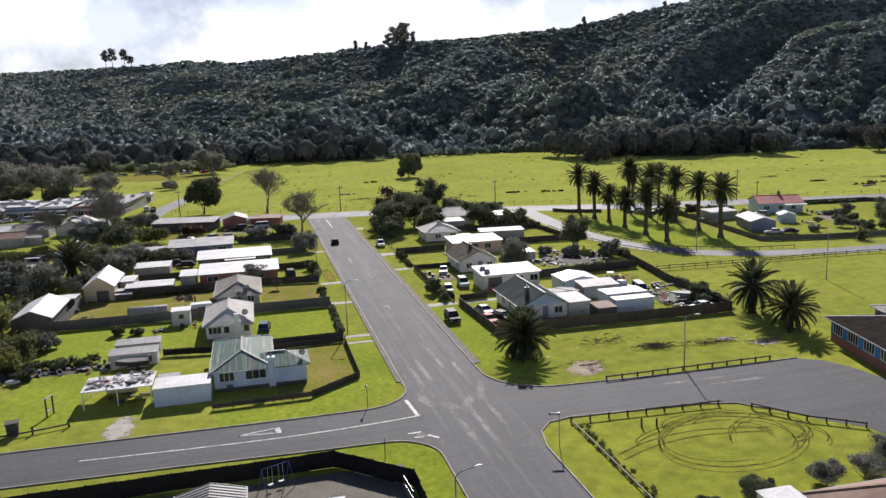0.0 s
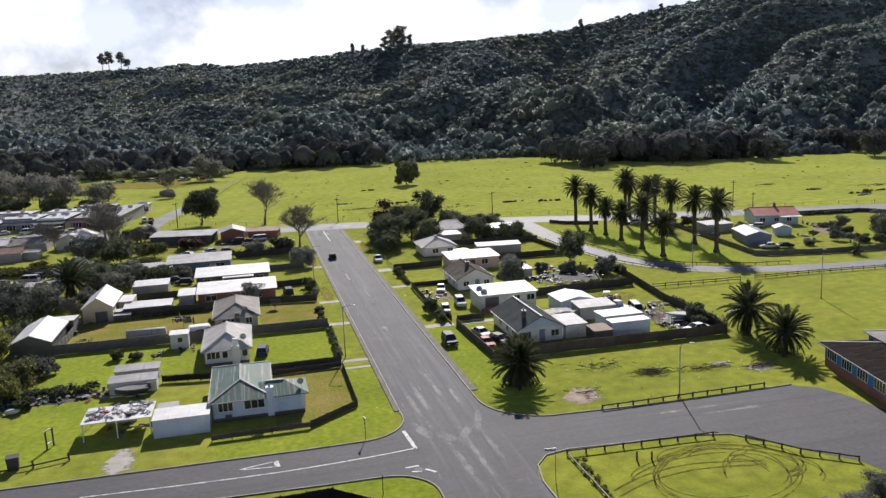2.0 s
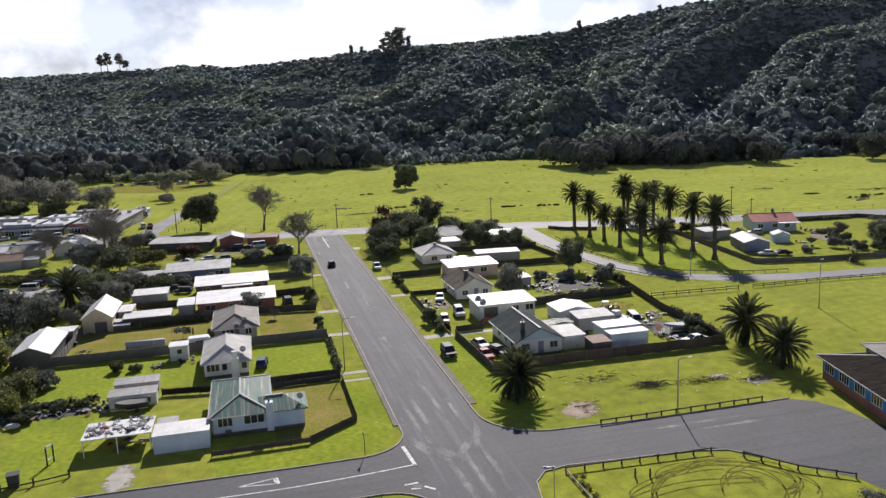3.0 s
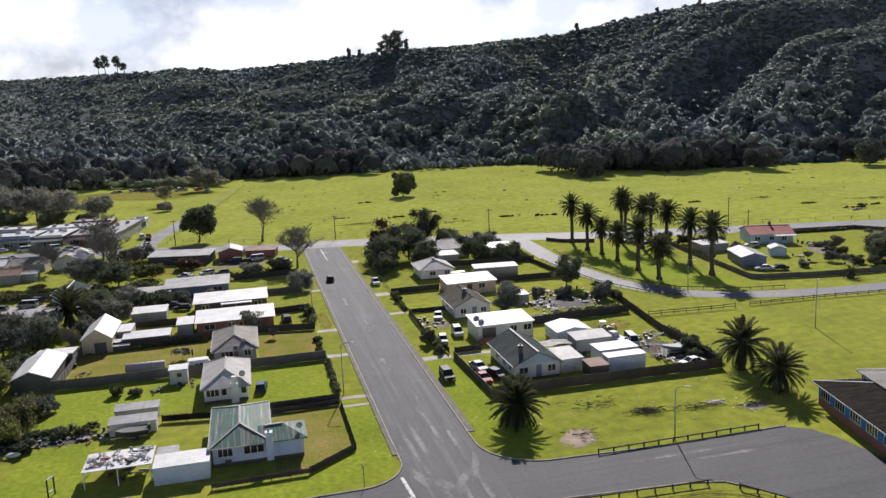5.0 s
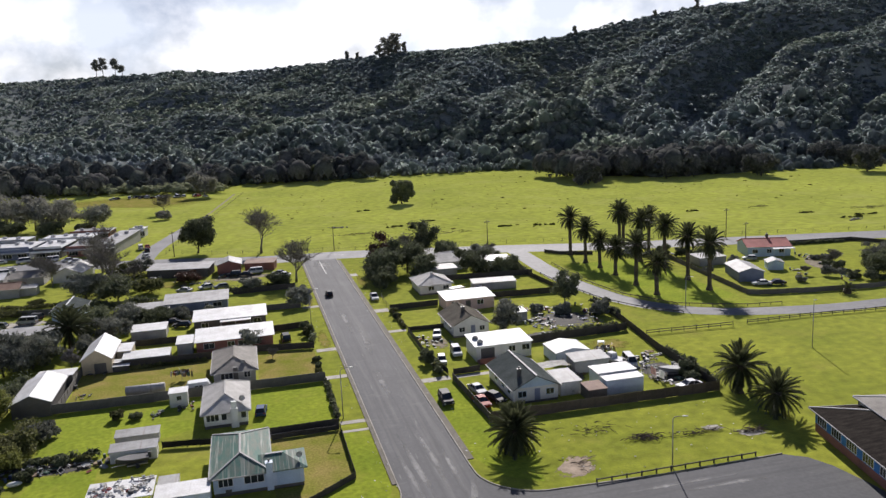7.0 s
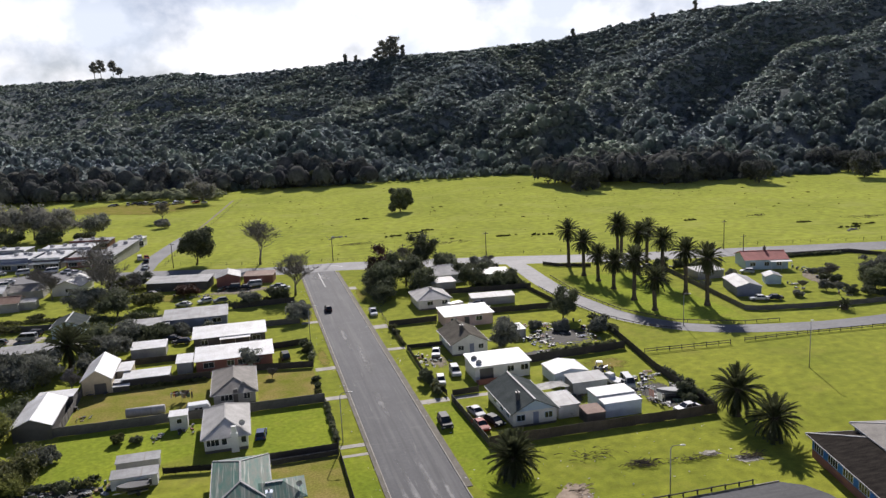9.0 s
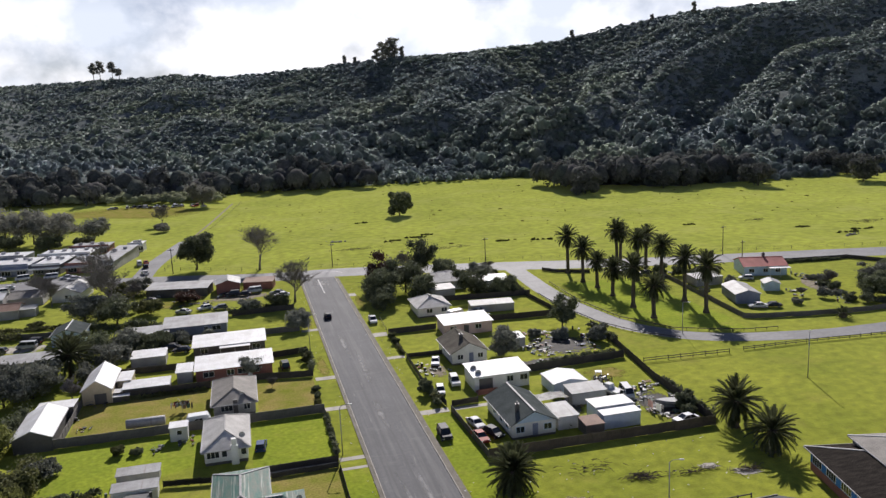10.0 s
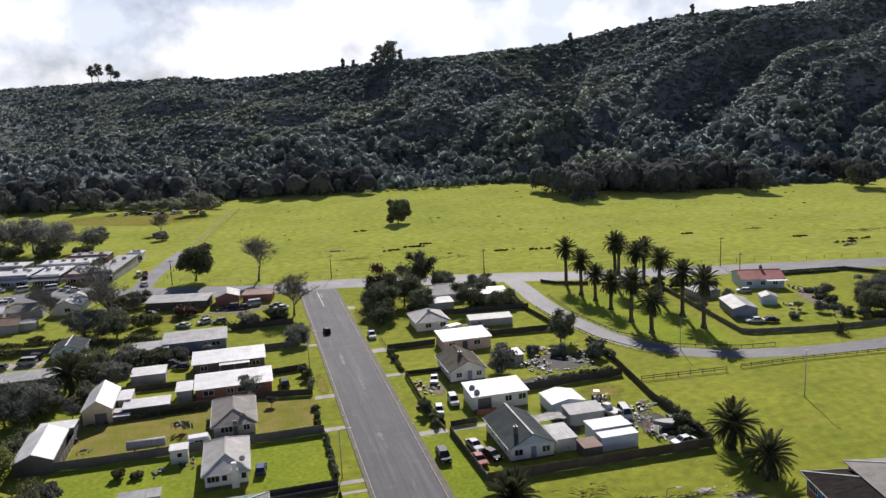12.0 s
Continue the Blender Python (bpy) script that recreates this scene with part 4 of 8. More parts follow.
def limbs_bm(height, spread, r, seed, levels=3, n0=5, start=0.3):
    """A tapered trunk that forks into limbs."""
    rg = random.Random(seed)
    bm = bmesh.new()

    def grow(p, d, length, rad, lev):
        pts, rr = [p], [rad]
        q = Vector(p)
        for i in range(3):
            d = (d + Vector((rg.uniform(-1, 1), rg.uniform(-1, 1), rg.uniform(-0.3, 0.6))) * 0.16).normalized()
            q = q + d * length / 3
            pts.append(q.copy())
            rr.append(rad * (1 - 0.22 * (i + 1)))
        tube(bm, pts, rr, 7 if lev > 1 else (5 if lev else 3))
        if lev:
            for k in range(n0 if lev == levels else rg.randint(3, 5)):
                s = rg.choice((1, 2, 3, 3))
                az = rg.uniform(0, 2 * math.pi)
                side = Vector((math.cos(az), math.sin(az), 0.35 + rg.random() * 0.5)).normalized()
                nd = (d * 0.55 + side * spread).normalized()
                grow(pts[s], nd, length * rg.uniform(0.55, 0.8), rr[s] * 0.6, lev - 1)
    grow(Vector((0, 0, -0.2)), Vector((0, 0, 1)), height * start * 1.4, r, levels)
    return bm


def leafy_tree(name, label, x, y, h, w, seed, material=None, n=2600, size=0.32, trunk=0.22, group="", cat="tree"):
    rg = random.Random(seed)
    t = thing(name, label, cat, x, y, 0, rg.uniform(0, 360), group)
    bm = limbs_bm(h * 0.75, 0.7, max(0.08, 0.03 * h), seed, 2, 5, 0.32)
    part("trunk", bm, BARK, t, smooth=True)
    z0 = h * trunk
    blobs = [(0, 0, z0 + (h - z0) * 0.5, w * 0.36, (h - z0) * 0.42)]
    for k in range(11):
        a, rr = rg.uniform(0, 2 * math.pi), w * 0.5 * rg.uniform(0.45, 0.78)
        zz = z0 + (h - z0) * rg.uniform(0.2, 0.85)
        blobs.append((rr * math.cos(a), rr * math.sin(a), zz, w * rg.uniform(0.13, 0.24), (h - z0) * rg.uniform(0.12, 0.22)))
    part("crown", leaf_cloud("crown", blobs, n, size, seed, material or LEAF), None, t)
    return t


def bare_tree(label, x, y, h, seed, spread=0.62, group="bare trees"):
    """A leafless tree: forking limbs that fan upward, and fine twigs along the ends."""
    rg = random.Random(seed)
    t = thing("bare_tree", label, "tree", x, y, 0, rg.uniform(0, 360), group)
    bm = bmesh.new()
    twigs = bmesh.new()

    def grow(p, d, length, rad, lev):
        q, pts, rr = Vector(p), [Vector(p)], [rad]
        steps = 3 if lev > 1 else 1
        for i in range(3):
            d = (d + Vector((rg.uniform(-1, 1), rg.uniform(-1, 1), rg.uniform(-0.1, 0.6))) * 0.15).normalized()
            if i >= steps:
                pts.append(q.copy() + d * 0.05)
                rr.append(0.01)
                break
            q = q + d * length / steps
            pts.append(q.copy())
            rr.append(rad * (1 - 0.2 * (i + 1)))
        tube(bm if lev > 1 else twigs, pts, rr, 7 if lev > 2 else 3)
        if lev == 0:
            return
        for k in range((3, 7, 5, 5, 7)[lev]):
            j = min(len(pts) - 1, rg.choice((1, 2, 2, 3)) if lev < 4 else rg.choice((2, 3, 3)))
            az = rg.uniform(0, 2 * math.pi)
            side = Vector((math.cos(az), math.sin(az), rg.uniform(-0.1, 0.6))).normalized()
            grow(pts[j], (d * 0.66 + side * spread).normalized(), length * rg.uniform(0.62, 0.86), max(0.045, rr[j] * 0.62), lev - 1)

    grow((0, 0, -0.2), Vector((0, 0, 1)), h * 0.29, 0.024 * h, 4)
    part("trunk", bm, TWIG, t, smooth=True)
    part("crown", twigs, TWIG, t)
    return t


leafy_tree("paddock_tree", "lone round dark evergreen tree in the paddock", 47.7, 297.0, 12.6, 13.0, 1, n=7600, size=0.42, trunk=0.03)
leafy_tree("roadside_tree", "dense dark evergreen tree beside the highway", -44.5, 201.5, 13.0, 14.5, 2, n=6800, size=0.36, trunk=0.14)
bare_tree("tall leafless tree beside the highway", -23.0, 191.0, 21.0, 3, 0.8)
bare_tree("leafless tree on the verge", -14.5, 139.0, 17.0, 4, 0.8)


# ---- fences, rails ----


def panel_mesh(kind, h, material):
    """One bay of fencing, 1 m long along x; it is stretched to the bay."""
    bm = bmesh.new()
    if kind == "paling":
        rg = random.Random(5)
        n = 14
        cols = []
        for i in range(n):
            d, top = (0.02 if i % 2 else -0.012), h - 0.02 - rg.uniform(0, 0.05)
            for x in (i / n, (i + 1) / n):
                cols.append([bm.verts.new((x, y, z)) for y, z in ((d - 0.012, 0.02), (d - 0.012, top), (d + 0.012, top), (d + 0.012, 0.02))])
        for a, b in zip(cols, cols[1:]):
            for k in range(4):
                bm.faces.new((a[k], a[(k + 1) % 4], b[(k + 1) % 4], b[k]))
        bm.faces.new(cols[0])
        bm.faces.new(cols[-1][::-1])
    elif kind == "sheet":
        prof = [(-0.015, 0.02), (0.015, 0.02), (0.015, h - 0.05), (0.04, h - 0.05), (0.04, h), (-0.04, h), (-0.04, h - 0.05), (-0.015, h - 0.05)]
        e0 = [bm.verts.new((0, y, z)) for y, z in prof]
        e1 = [bm.verts.new((1, y, z)) for y, z in prof]
        bm.faces.new(e0[::-1])
        bm.faces.new(e1)
        for k in range(8):
            bm.faces.new((e0[k], e0[(k + 1) % 8], e1[(k + 1) % 8], e1[k]))
    elif kind == "picket":
        n = 16
        prof = [(0, 0.22)]
        for i in range(n):
            a, b = (i + 0.25) / n, (i + 0.7) / n
            prof += [(a, 0.22), (a, 0.1), (b, 0.1), (b, 0.22)]
        prof += [(1, 0.22), (1, h - 0.13)]
        for i in reversed(range(n)):
            a, b = (i + 0.25) / n, (i + 0.7) / n
            prof += [(b, h - 0.13), (b, h), (a, h), (a, h - 0.13)]
        prof += [(0, h - 0.13)]
        # lower half closed by a board, upper half by separate points
        front = [bm.verts.new((x, -0.012, z)) for x, z in prof]
        back = [bm.verts.new((x, 0.012, z)) for x, z in prof]
        bm.faces.new(front)
        bm.faces.new(back[::-1])
        for k in range(len(prof)):
            j = (k + 1) % len(prof)
            bm.faces.new((front[k], back[k], back[j], front[j]))
    elif kind == "rail":
        box(bm, 0, 1, -0.045, 0.045, h - 0.16, h)
    elif kind == "rail2":
        box(bm, 0, 1, -0.03, 0.03, h - 0.15, h)
        box(bm, 0, 1, -0.03, 0.03, h * 0.45 - 0.07, h * 0.45 + 0.07)
    elif kind == "wire":
        for z in (0.3, 0.6, 0.9, h):
            box(bm, 0, 1, -0.006, 0.006, z - 0.006, z + 0.006)
    return mesh_of(bm, "panel", material)


def post_mesh(h, w, material):
    bm = bmesh.new()
    box(bm, -w / 2, w / 2, -w / 2, w / 2, -0.1, h)
    return mesh_of(bm, "post", material)


_meshes = {}


def fence(label, pts, h, kind="paling", material=None, bay=2.4, post_h=None, group="", cat="fence", name="fence", post_w=0.1):
    material = material or FENCE
    key = (kind, h, material.name)
    if key not in _meshes:
        _meshes[key] = panel_mesh(kind, h, material)
    pk = ("post", post_h or h, post_w, material.name)
    if pk not in _meshes:
        _meshes[pk] = post_mesh(post_h or h + 0.04, post_w, material)
    x0, y0 = pts[0]
    f = thing(name, label, cat, x0, y0, 0, 0, group)
    rg = random.Random(int(abs(x0 * 13 + y0 * 7)))
    for (ax, ay), (bx, by) in zip(pts, pts[1:]):
        L = math.hypot(bx - ax, by - ay)
        n = max(1, round(L / bay))
        ang = math.degrees(math.atan2(by - ay, bx - ax))
        for i in range(n):
            s = i / n
            px, py = ax + (bx - ax) * s - x0, ay + (by - ay) * s - y0
            p = new("panel", _meshes[key])
            p.parent = f
            p.matrix_basis = pose(px, py, rg.uniform(-0.03, 0.02), rg.uniform(-1.2, 1.2), 0, ang) @ Matrix.Diagonal((L / n, 1, 1, 1))
        for i in range(n + 1):
            s = i / n
            p = new("post", _meshes[pk])
            p.parent = f
            p.matrix_basis = pose(ax + (bx - ax) * s - x0, ay + (by - ay) * s - y0, 0, rg.uniform(-1.5, 1.5), rg.uniform(-1.5, 1.5), ang)
    return f


DARKF = "dark weathered paling fence round a lot"
fence("dark low timber fence round the corner lot", [(-15.4, 28.4), (-15.4, 11.7), (-21.9, 6.5)], 0.95, "paling", FENCE)
fence("dark trellis fence in front of the corner house", [(-21.9, 6.3), (-33.7, 6.0)], 0.9, "picket", FENCE)
fence("dark picket fence beside the low sheds", [(-41.6, 30.6), (-34.4, 29.4)], 1.2, "picket", FENCE_BLACK, bay=1.8)
fence("dark timber fence beside the driveway", [(-25.8, 28.2), (-15.6, 28.6)], 0.9, "paling", FENCE, bay=1.8)
fence("dark timber fence beside the driveway", [(-26.5, 30.4), (-15.4, 30.6)], 1.15, "paling", FENCE)
fence("overgrown dark wire fence along the verge", [(-15.3, 31.4), (-15.3, 51.5)], 1.1, "picket", FENCE)
fence("long weathered grey sheet fence between lots", [(-62.0, 51.8), (-15.3, 51.8)], 1.7, "sheet", FENCE_GREY)
fence("pale grey sheet fence along the back boundary", [(-60.2, 52.6), (-59.9, 76.0)], 1.6, "sheet", FENCE_GREY)
fence("long dark paling fence between lots", [(-60.0, 72.4), (-36.0, 73.2)], 1.65, "paling", FENCE)
fence("dark paling fence between lots", [(-27.0, 74.6), (-15.5, 72.4)], 1.45, "paling", FENCE)
fence("dark paling fence between lots", [(-24.0, 88.4), (-15.4, 89.6)], 1.5, "paling", FENCE)
fence("grey sheet fence between lots", [(-32.0, 108.5), (-15.6, 108.2)], 1.5, "sheet", FENCE_GREY)
fence("long dark paling fence behind the lots", [(-64.0, 110.5), (-33.0, 109.0)], 1.6, "paling", FENCE)
fence("dark paling fence between lots", [(-58.0, 88.5), (-40.0, 88.0)], 1.5, "paling", FENCE)
fence("dark paling fence at the end of the street", [(-32.0, 130.0), (-15.4, 130.5)], 1.6, "paling", FENCE)
fence("weathered grey fence across the back lots", [(-110.0, 132.5), (-74.5, 126.5)], 1.6, "sheet", FENCE_GREY)
fence("tall near-black paling fence round a yard", [(-75, -14.6), (-44.0, -14.3), (-21.3, -13.9), (-14.6, -20.4), (-14.5, -34)], 1.8, "paling", FENCE_BLACK)
# low rail with posts beside the western street
fence("low dark log rail on posts", [(-56.5, 4.6), (-53.2, 5.2), (-49.6, 6.2)], 0.45, "rail", FENCE, 3.5, 0.95, "", "rail", "log_rail", 0.2)
# right side lots
fence("dark sheet fence with a pale top rail", [(6.6, 44.0), (7.3, 23.6)], 1.3, "sheet", FENCE)
fence("tall weathered brown paling fence round the back yards", [(7.3, 23.5), (46.6, 23.0)], 1.75, "paling", FENCE_BROWN)
fence("dark paling fence along the park boundary", [(46.6, 23.0), (47.9, 46.0), (51.0, 69.5), (52.0, 84.0)], 1.6, "paling", FENCE)
fence("dark paling fence between yards", [(25.2, 58.6), (48.6, 60.0)], 1.7, "paling", FENCE)
fence("reddish low timber fence between yards", [(7.4, 46.4), (12.4, 46.6)], 1.2, "paling", FENCE)
fence("dark timber fence round a front yard", [(6.4, 46.6), (5.0, 60.5), (5.2, 76.6)], 1.25, "picket", FENCE)
fence("dark timber fence between front yards", [(5.3, 77.2), (13.2, 77.0)], 1.0, "paling", FENCE)
fence("wire fence grown with weeds along the verge", [(4.9, 79.0), (4.7, 96.0), (4.9, 109.5)], 1.2, "wire", FENCE, 2.4, 1.25)
fence("dark paling fence between lots", [(4.9, 96.3), (16.6, 96.2)], 1.5, "paling", FENCE)
fence("dark paling fence between lots", [(29.6, 98.0), (50.3, 96.2)], 1.6, "paling", FENCE)
fence("dark paling fence behind the lots", [(24.5, 122.0), (49.5, 119.0)], 1.6, "paling", FENCE)
fence("dark paling fence along the side street", [(49.6, 96.4), (48.0, 119.0), (51.0, 138.0)], 1.3, "paling", FENCE)
# reserve, park, red-roofed house
fence("dark low fence at the head of the palm reserve", [(64.2, 147.2), (67.5, 142.4), (76.5, 138.0)], 1.1, "paling", FENCE)
fence("weathered grey paling fence round a large garden", [(93.8, 123.0), (88.6, 76.4)], 1.35, "paling", FENCE_GREY)
fence("weathered grey paling fence round a large garden", [(88.6, 76.4), (91.0, 74.6), (104.0, 71.6), (118.0, 69.8), (150.0, 70.0)], 1.3, "paling", FENCE_GREY)
fence("dark hedge-backed fence beside the highway", [(133.0, 126.0), (140.0, 124.6), (157.4, 122.0), (167.0, 106.0)], 1.3, "paling", FENCE)
RAIL = "weathered post-and-rail barrier beside the road"
fence(RAIL, [(50.8, 55.5), (70.0, 54.2)], 1.0, "rail2", FENCE, 2.6, 1.1, "roadside rails", "rail", "rail_barrier")
fence(RAIL, [(73.8, 54.8), (89.0, 54.4), (112.0, 52.2), (150.0, 54.0)], 0.8, "rail2", FENCE, 2.6, 0.9, "roadside rails", "rail", "rail_barrier")
fence(RAIL, [(68.6, 73.6), (75.0, 69.6), (82.0, 66.5), (90.0, 65.2)], 0.7, "rail", FENCE, 2.4, 0.75, "roadside rails", "rail", "rail_barrier")
fence(RAIL, [(59.8, 130.0), (58.8, 106.0), (61.4, 87.6), (68.4, 73.8)], 0.6, "rail", FENCE, 2.6, 0.65, "roadside rails", "rail", "rail_barrier")
fence(RAIL, [(51.6, 118.0), (52.0, 104.0), (54.9, 85.0), (59.8, 73.6), (66.0, 66.8)], 0.6, "rail", FENCE, 2.6, 0.65, "roadside rails", "rail", "rail_barrier")
fence(RAIL, [(14.0, -0.1), (37.3, 0.1)], 0.62, "rail", FENCE, 2.2, 0.68, "roadside rails", "rail", "rail_barrier", 0.16)
fence(RAIL, [(4.8, -10.9), (22.3, -11.7)], 0.62, "rail", FENCE, 2.2, 0.68, "roadside rails", "rail", "rail_barrier", 0.16)
fence(RAIL, [(25.2, -13.7), (28.6, -18.5), (33.0, -22.0)], 0.62, "rail", FENCE, 2.2, 0.68, "roadside rails", "rail", "rail_barrier", 0.16)
fence("pale bleached log rail on the grass", [(4.8, -11.0), (4.7, -30.0)], 0.4, "rail", CONCRETE, 4.0, 0.42, "", "rail", "log_rail", 0.12)
fence("wire fence along the paddock", [(-50, 203), (-24, 189.5), (3, 184), (53, 171.5), (95, 157.5), (176, 136.5), (300, 104)], 1.1, "wire", FENCE, 6.0, 1.15)
fence("wire fence beside the lane", [(-55.5, 205), (-50, 250), (-42.5, 300), (-28, 400)], 1.1, "wire", FENCE, 6.0, 1.15)

# ---- lamps, poles, signs ----


def street_lamp(label, x, y, h, arm, az, group="street lamps"):
    t = thing("street_lamp", label, "street lamp", x, y, 0, az, group)
    bm = bmesh.new()
    tube(bm, [(0, 0, -0.1), (0, 0, h * 0.5), (0, 0, h - 0.4)], [0.1, 0.08, 0.06], 8)
    part("pole", bm, STEEL, t, smooth=True)
    if arm:
        bm = bmesh.new()
        tube(bm, [(0, 0, h - 0.45), (arm * 0.2, 0, h - 0.1), (arm * 0.6, 0, h), (arm, 0, h + 0.04)], [0.055, 0.05, 0.045, 0.04], 6)
        part("arm", bm, STEEL, t)
    bm = bmesh.new()
    bmesh.ops.create_icosphere(bm, subdivisions=2, radius=1.0, matrix=pose(arm + 0.25, 0, h + 0.05) @ Matrix.Diagonal((0.42, 0.16, 0.1, 1)))
    part("lamp_head", bm, TRIM, t, "pale lamp head")
    return t


street_lamp("galvanised street lamp with a short arm on the grass", 25.2, 0.7, 7.2, 1.3, -20)
street_lamp("galvanised street lamp with a short arm on the verge", -14.4, 33.0, 8.3, 1.4, -5)
street_lamp("galvanised street lamp with a short arm on the verge", -13.6, -32.4, 6.9, 1.8, 12)
street_lamp("tall straight park lamp on the grass", 75.0, 36.3, 9.3, 0.0, 0)
street_lamp("galvanised street lamp beside the curved street", 68.6, 70.4, 7.6, 1.2, -60)
street_lamp("galvanised street lamp on the verge", -14.4, 92.0, 8.0, 1.4, 0)


def power_pole(x, y, h=9.5, az=15):
    t = thing("power_pole", "weathered timber power pole with a crossarm", "power pole", x, y, 0, az, "power poles")
    bm = bmesh.new()
    tube(bm, [(0, 0, -0.1), (0, 0, h)], [0.16, 0.11], 8)
    part("pole", bm, BARK, t, smooth=True)
    bm = bmesh.new()
    box(bm, -1.1, 1.1, -0.06, 0.06, h - 0.7, h - 0.55)
    ca = part("crossarm", bm, BARK, t)
    for k in (-0.95, -0.4, 0.4, 0.95):
        bm = bmesh.new()
        tube(bm, [(k, 0, h - 0.55), (k, 0, h - 0.38)], [0.05, 0.04], 6)
        part("insulator", bm, TRIM, ca)
    return t


for x, y, h in ((50.2, 163.0, 9.5), (1.4, 184.0, 8.5), (-52.2, 198.0, 9.0), (127.0, 143.5, 10.0), (123.0, 127.0, 8.0), (23.0, 168.0, 7.0), (-56.2, 0.9, 8.5)):
    power_pole(x, y, h)

t = thing("street_sign", "blue street name sign on a pole at the corner", "street sign", 1.3, -16.3, 0, -14)
bm = bmesh.new()
tube(bm, [(0, 0, -0.1), (0, 0, 3.7)], [0.05, 0.05], 8)
part("pole", bm, STEEL, t)
bm = bmesh.new()
box(bm, -1.05, 0.0, -0.02, 0.02, 3.4, 3.66)
sgn = part("sign_blade", bm, mat("sign_blue", (0.03, 0.06, 0.16), None, 2.0, 0.4), t)
bm = bmesh.new()
box(bm, -0.95, -0.12, -0.03, -0.022, 3.5, 3.58)
part("writing_bar", bm, TRIM, sgn)
t = thing("give_way_sign", "give way sign on a black post beside the limit line", "road sign", -15.9, 0.9, 0, -75)
bm = bmesh.new()
tube(bm, [(0, 0, -0.1), (0, 0, 2.6)], [0.045, 0.045], 6)
part("pole", bm, BLACK, t)
bm = bmesh.new()
v = [bm.verts.new((a, b, c)) for b in (-0.05, -0.075) for a, c in ((-0.4, 2.75), (0.4, 2.75), (0.0, 2.05))]
for q in ((0, 1, 2), (5, 4, 3), (0, 3, 4, 1), (1, 4, 5, 2), (2, 5, 3, 0)):
    bm.faces.new([v[i] for i in q])
part("sign_plate", bm, STEEL, t, "plain grey back of a triangular plate")
for x, y in ((11.4, -14.4), (12.9, -14.9)):
    t = thing("marker_post", "short weathered timber post on the grass", "post", x, y, 0, 0, "marker posts")
    bm = bmesh.new()
    tube(bm, [(0, 0, -0.1), (0, 0, 0.9), (0, 0, 1.0)], [0.11, 0.1, 0.05], 8)
    part("post", bm, BARK, t)
t = thing("marker_post", "thin dark post on the corner grass", "post", -16.2, -13.4, 0, 0)
bm = bmesh.new()
tube(bm, [(0, 0, -0.1), (0, 0, 2.1)], [0.05, 0.04], 6)
part("post", bm, BARK, t)

# ---- road paint ----
Z_PAINT = Z_ROAD + 0.014


def paint(name, label, quads):
    bm = bmesh.new()
    for q in quads:
        bm.faces.new([bm.verts.new((*p, Z_PAINT)) for p in q])
    structure(name, bm, PAINT, label, "road marking")


def stroke(pts, w):
    out = []
    for (ax, ay), (bx, by) in zip(pts, pts[1:]):
        d = Vector((bx - ax, by - ay)).normalized()
        nx, ny = -d.y * w / 2, d.x * w / 2
        out.append([(ax - nx, ay - ny), (bx - nx, by - ny), (bx + nx, by + ny), (ax + nx, ay + ny)])
    return out


bm = bmesh.new()
strip(bm, smooth_line([(-51.6, 267), (-45, 310), (-33, 400)]), -0.5, 0.5, 0.012)
structure("farm_track", bm, DIRT, "narrow bare track along the paddock fence", "track")
paint("centre_line_west", "white painted centre line curving to the limit line", stroke(smooth_line([(-46.6, -4.2), (-36, -4.7), (-26, -4.9), (-17, -4.4), (-10.8, -3.7)], 5), 0.22))
paint("limit_line", "worn white limit line across the side street", stroke([(-10.8, -3.9), (-11.2, 1.6)], 0.45))
paint("give_way_triangle", "white painted give way triangle", stroke([(-30.7, -2.9), (-26.6, -2.0)], 0.2) + stroke([(-30.7, -2.9), (-26.4, -3.4)], 0.2) + stroke([(-26.5, -1.9), (-26.3, -3.5)], 0.55))
paint("edge_dashes", "worn white dashes at the corner", stroke([(-12.9, -8.3), (-11.4, -8.2)], 0.3) + stroke([(-10.9, -9.2), (-9.9, -10.3)], 0.3) + stroke([(-12.4, -9.4), (-11.4, -9.6)], 0.2))
paint("centre_line_main", "white painted centre line at the end of the street", stroke([(-5.4, 166), (-5.3, 146)], 0.25))
paint("corner_line", "pale worn edge line at the corner", stroke(arc(-2.5, 172.0, 6.0, 15, 80, 6), 0.25))

# ---- driveways, bare earth, tyre marks ----


def slab(name, label, x0, x1, y0, y1, z=0.03, material=None, cat="driveway"):
    bm = bmesh.new()
    box(bm, x0, x1, y0, y1, -0.05, z)
    structure(name, bm, material or CONCRETE, label, cat)


_ragged = {}


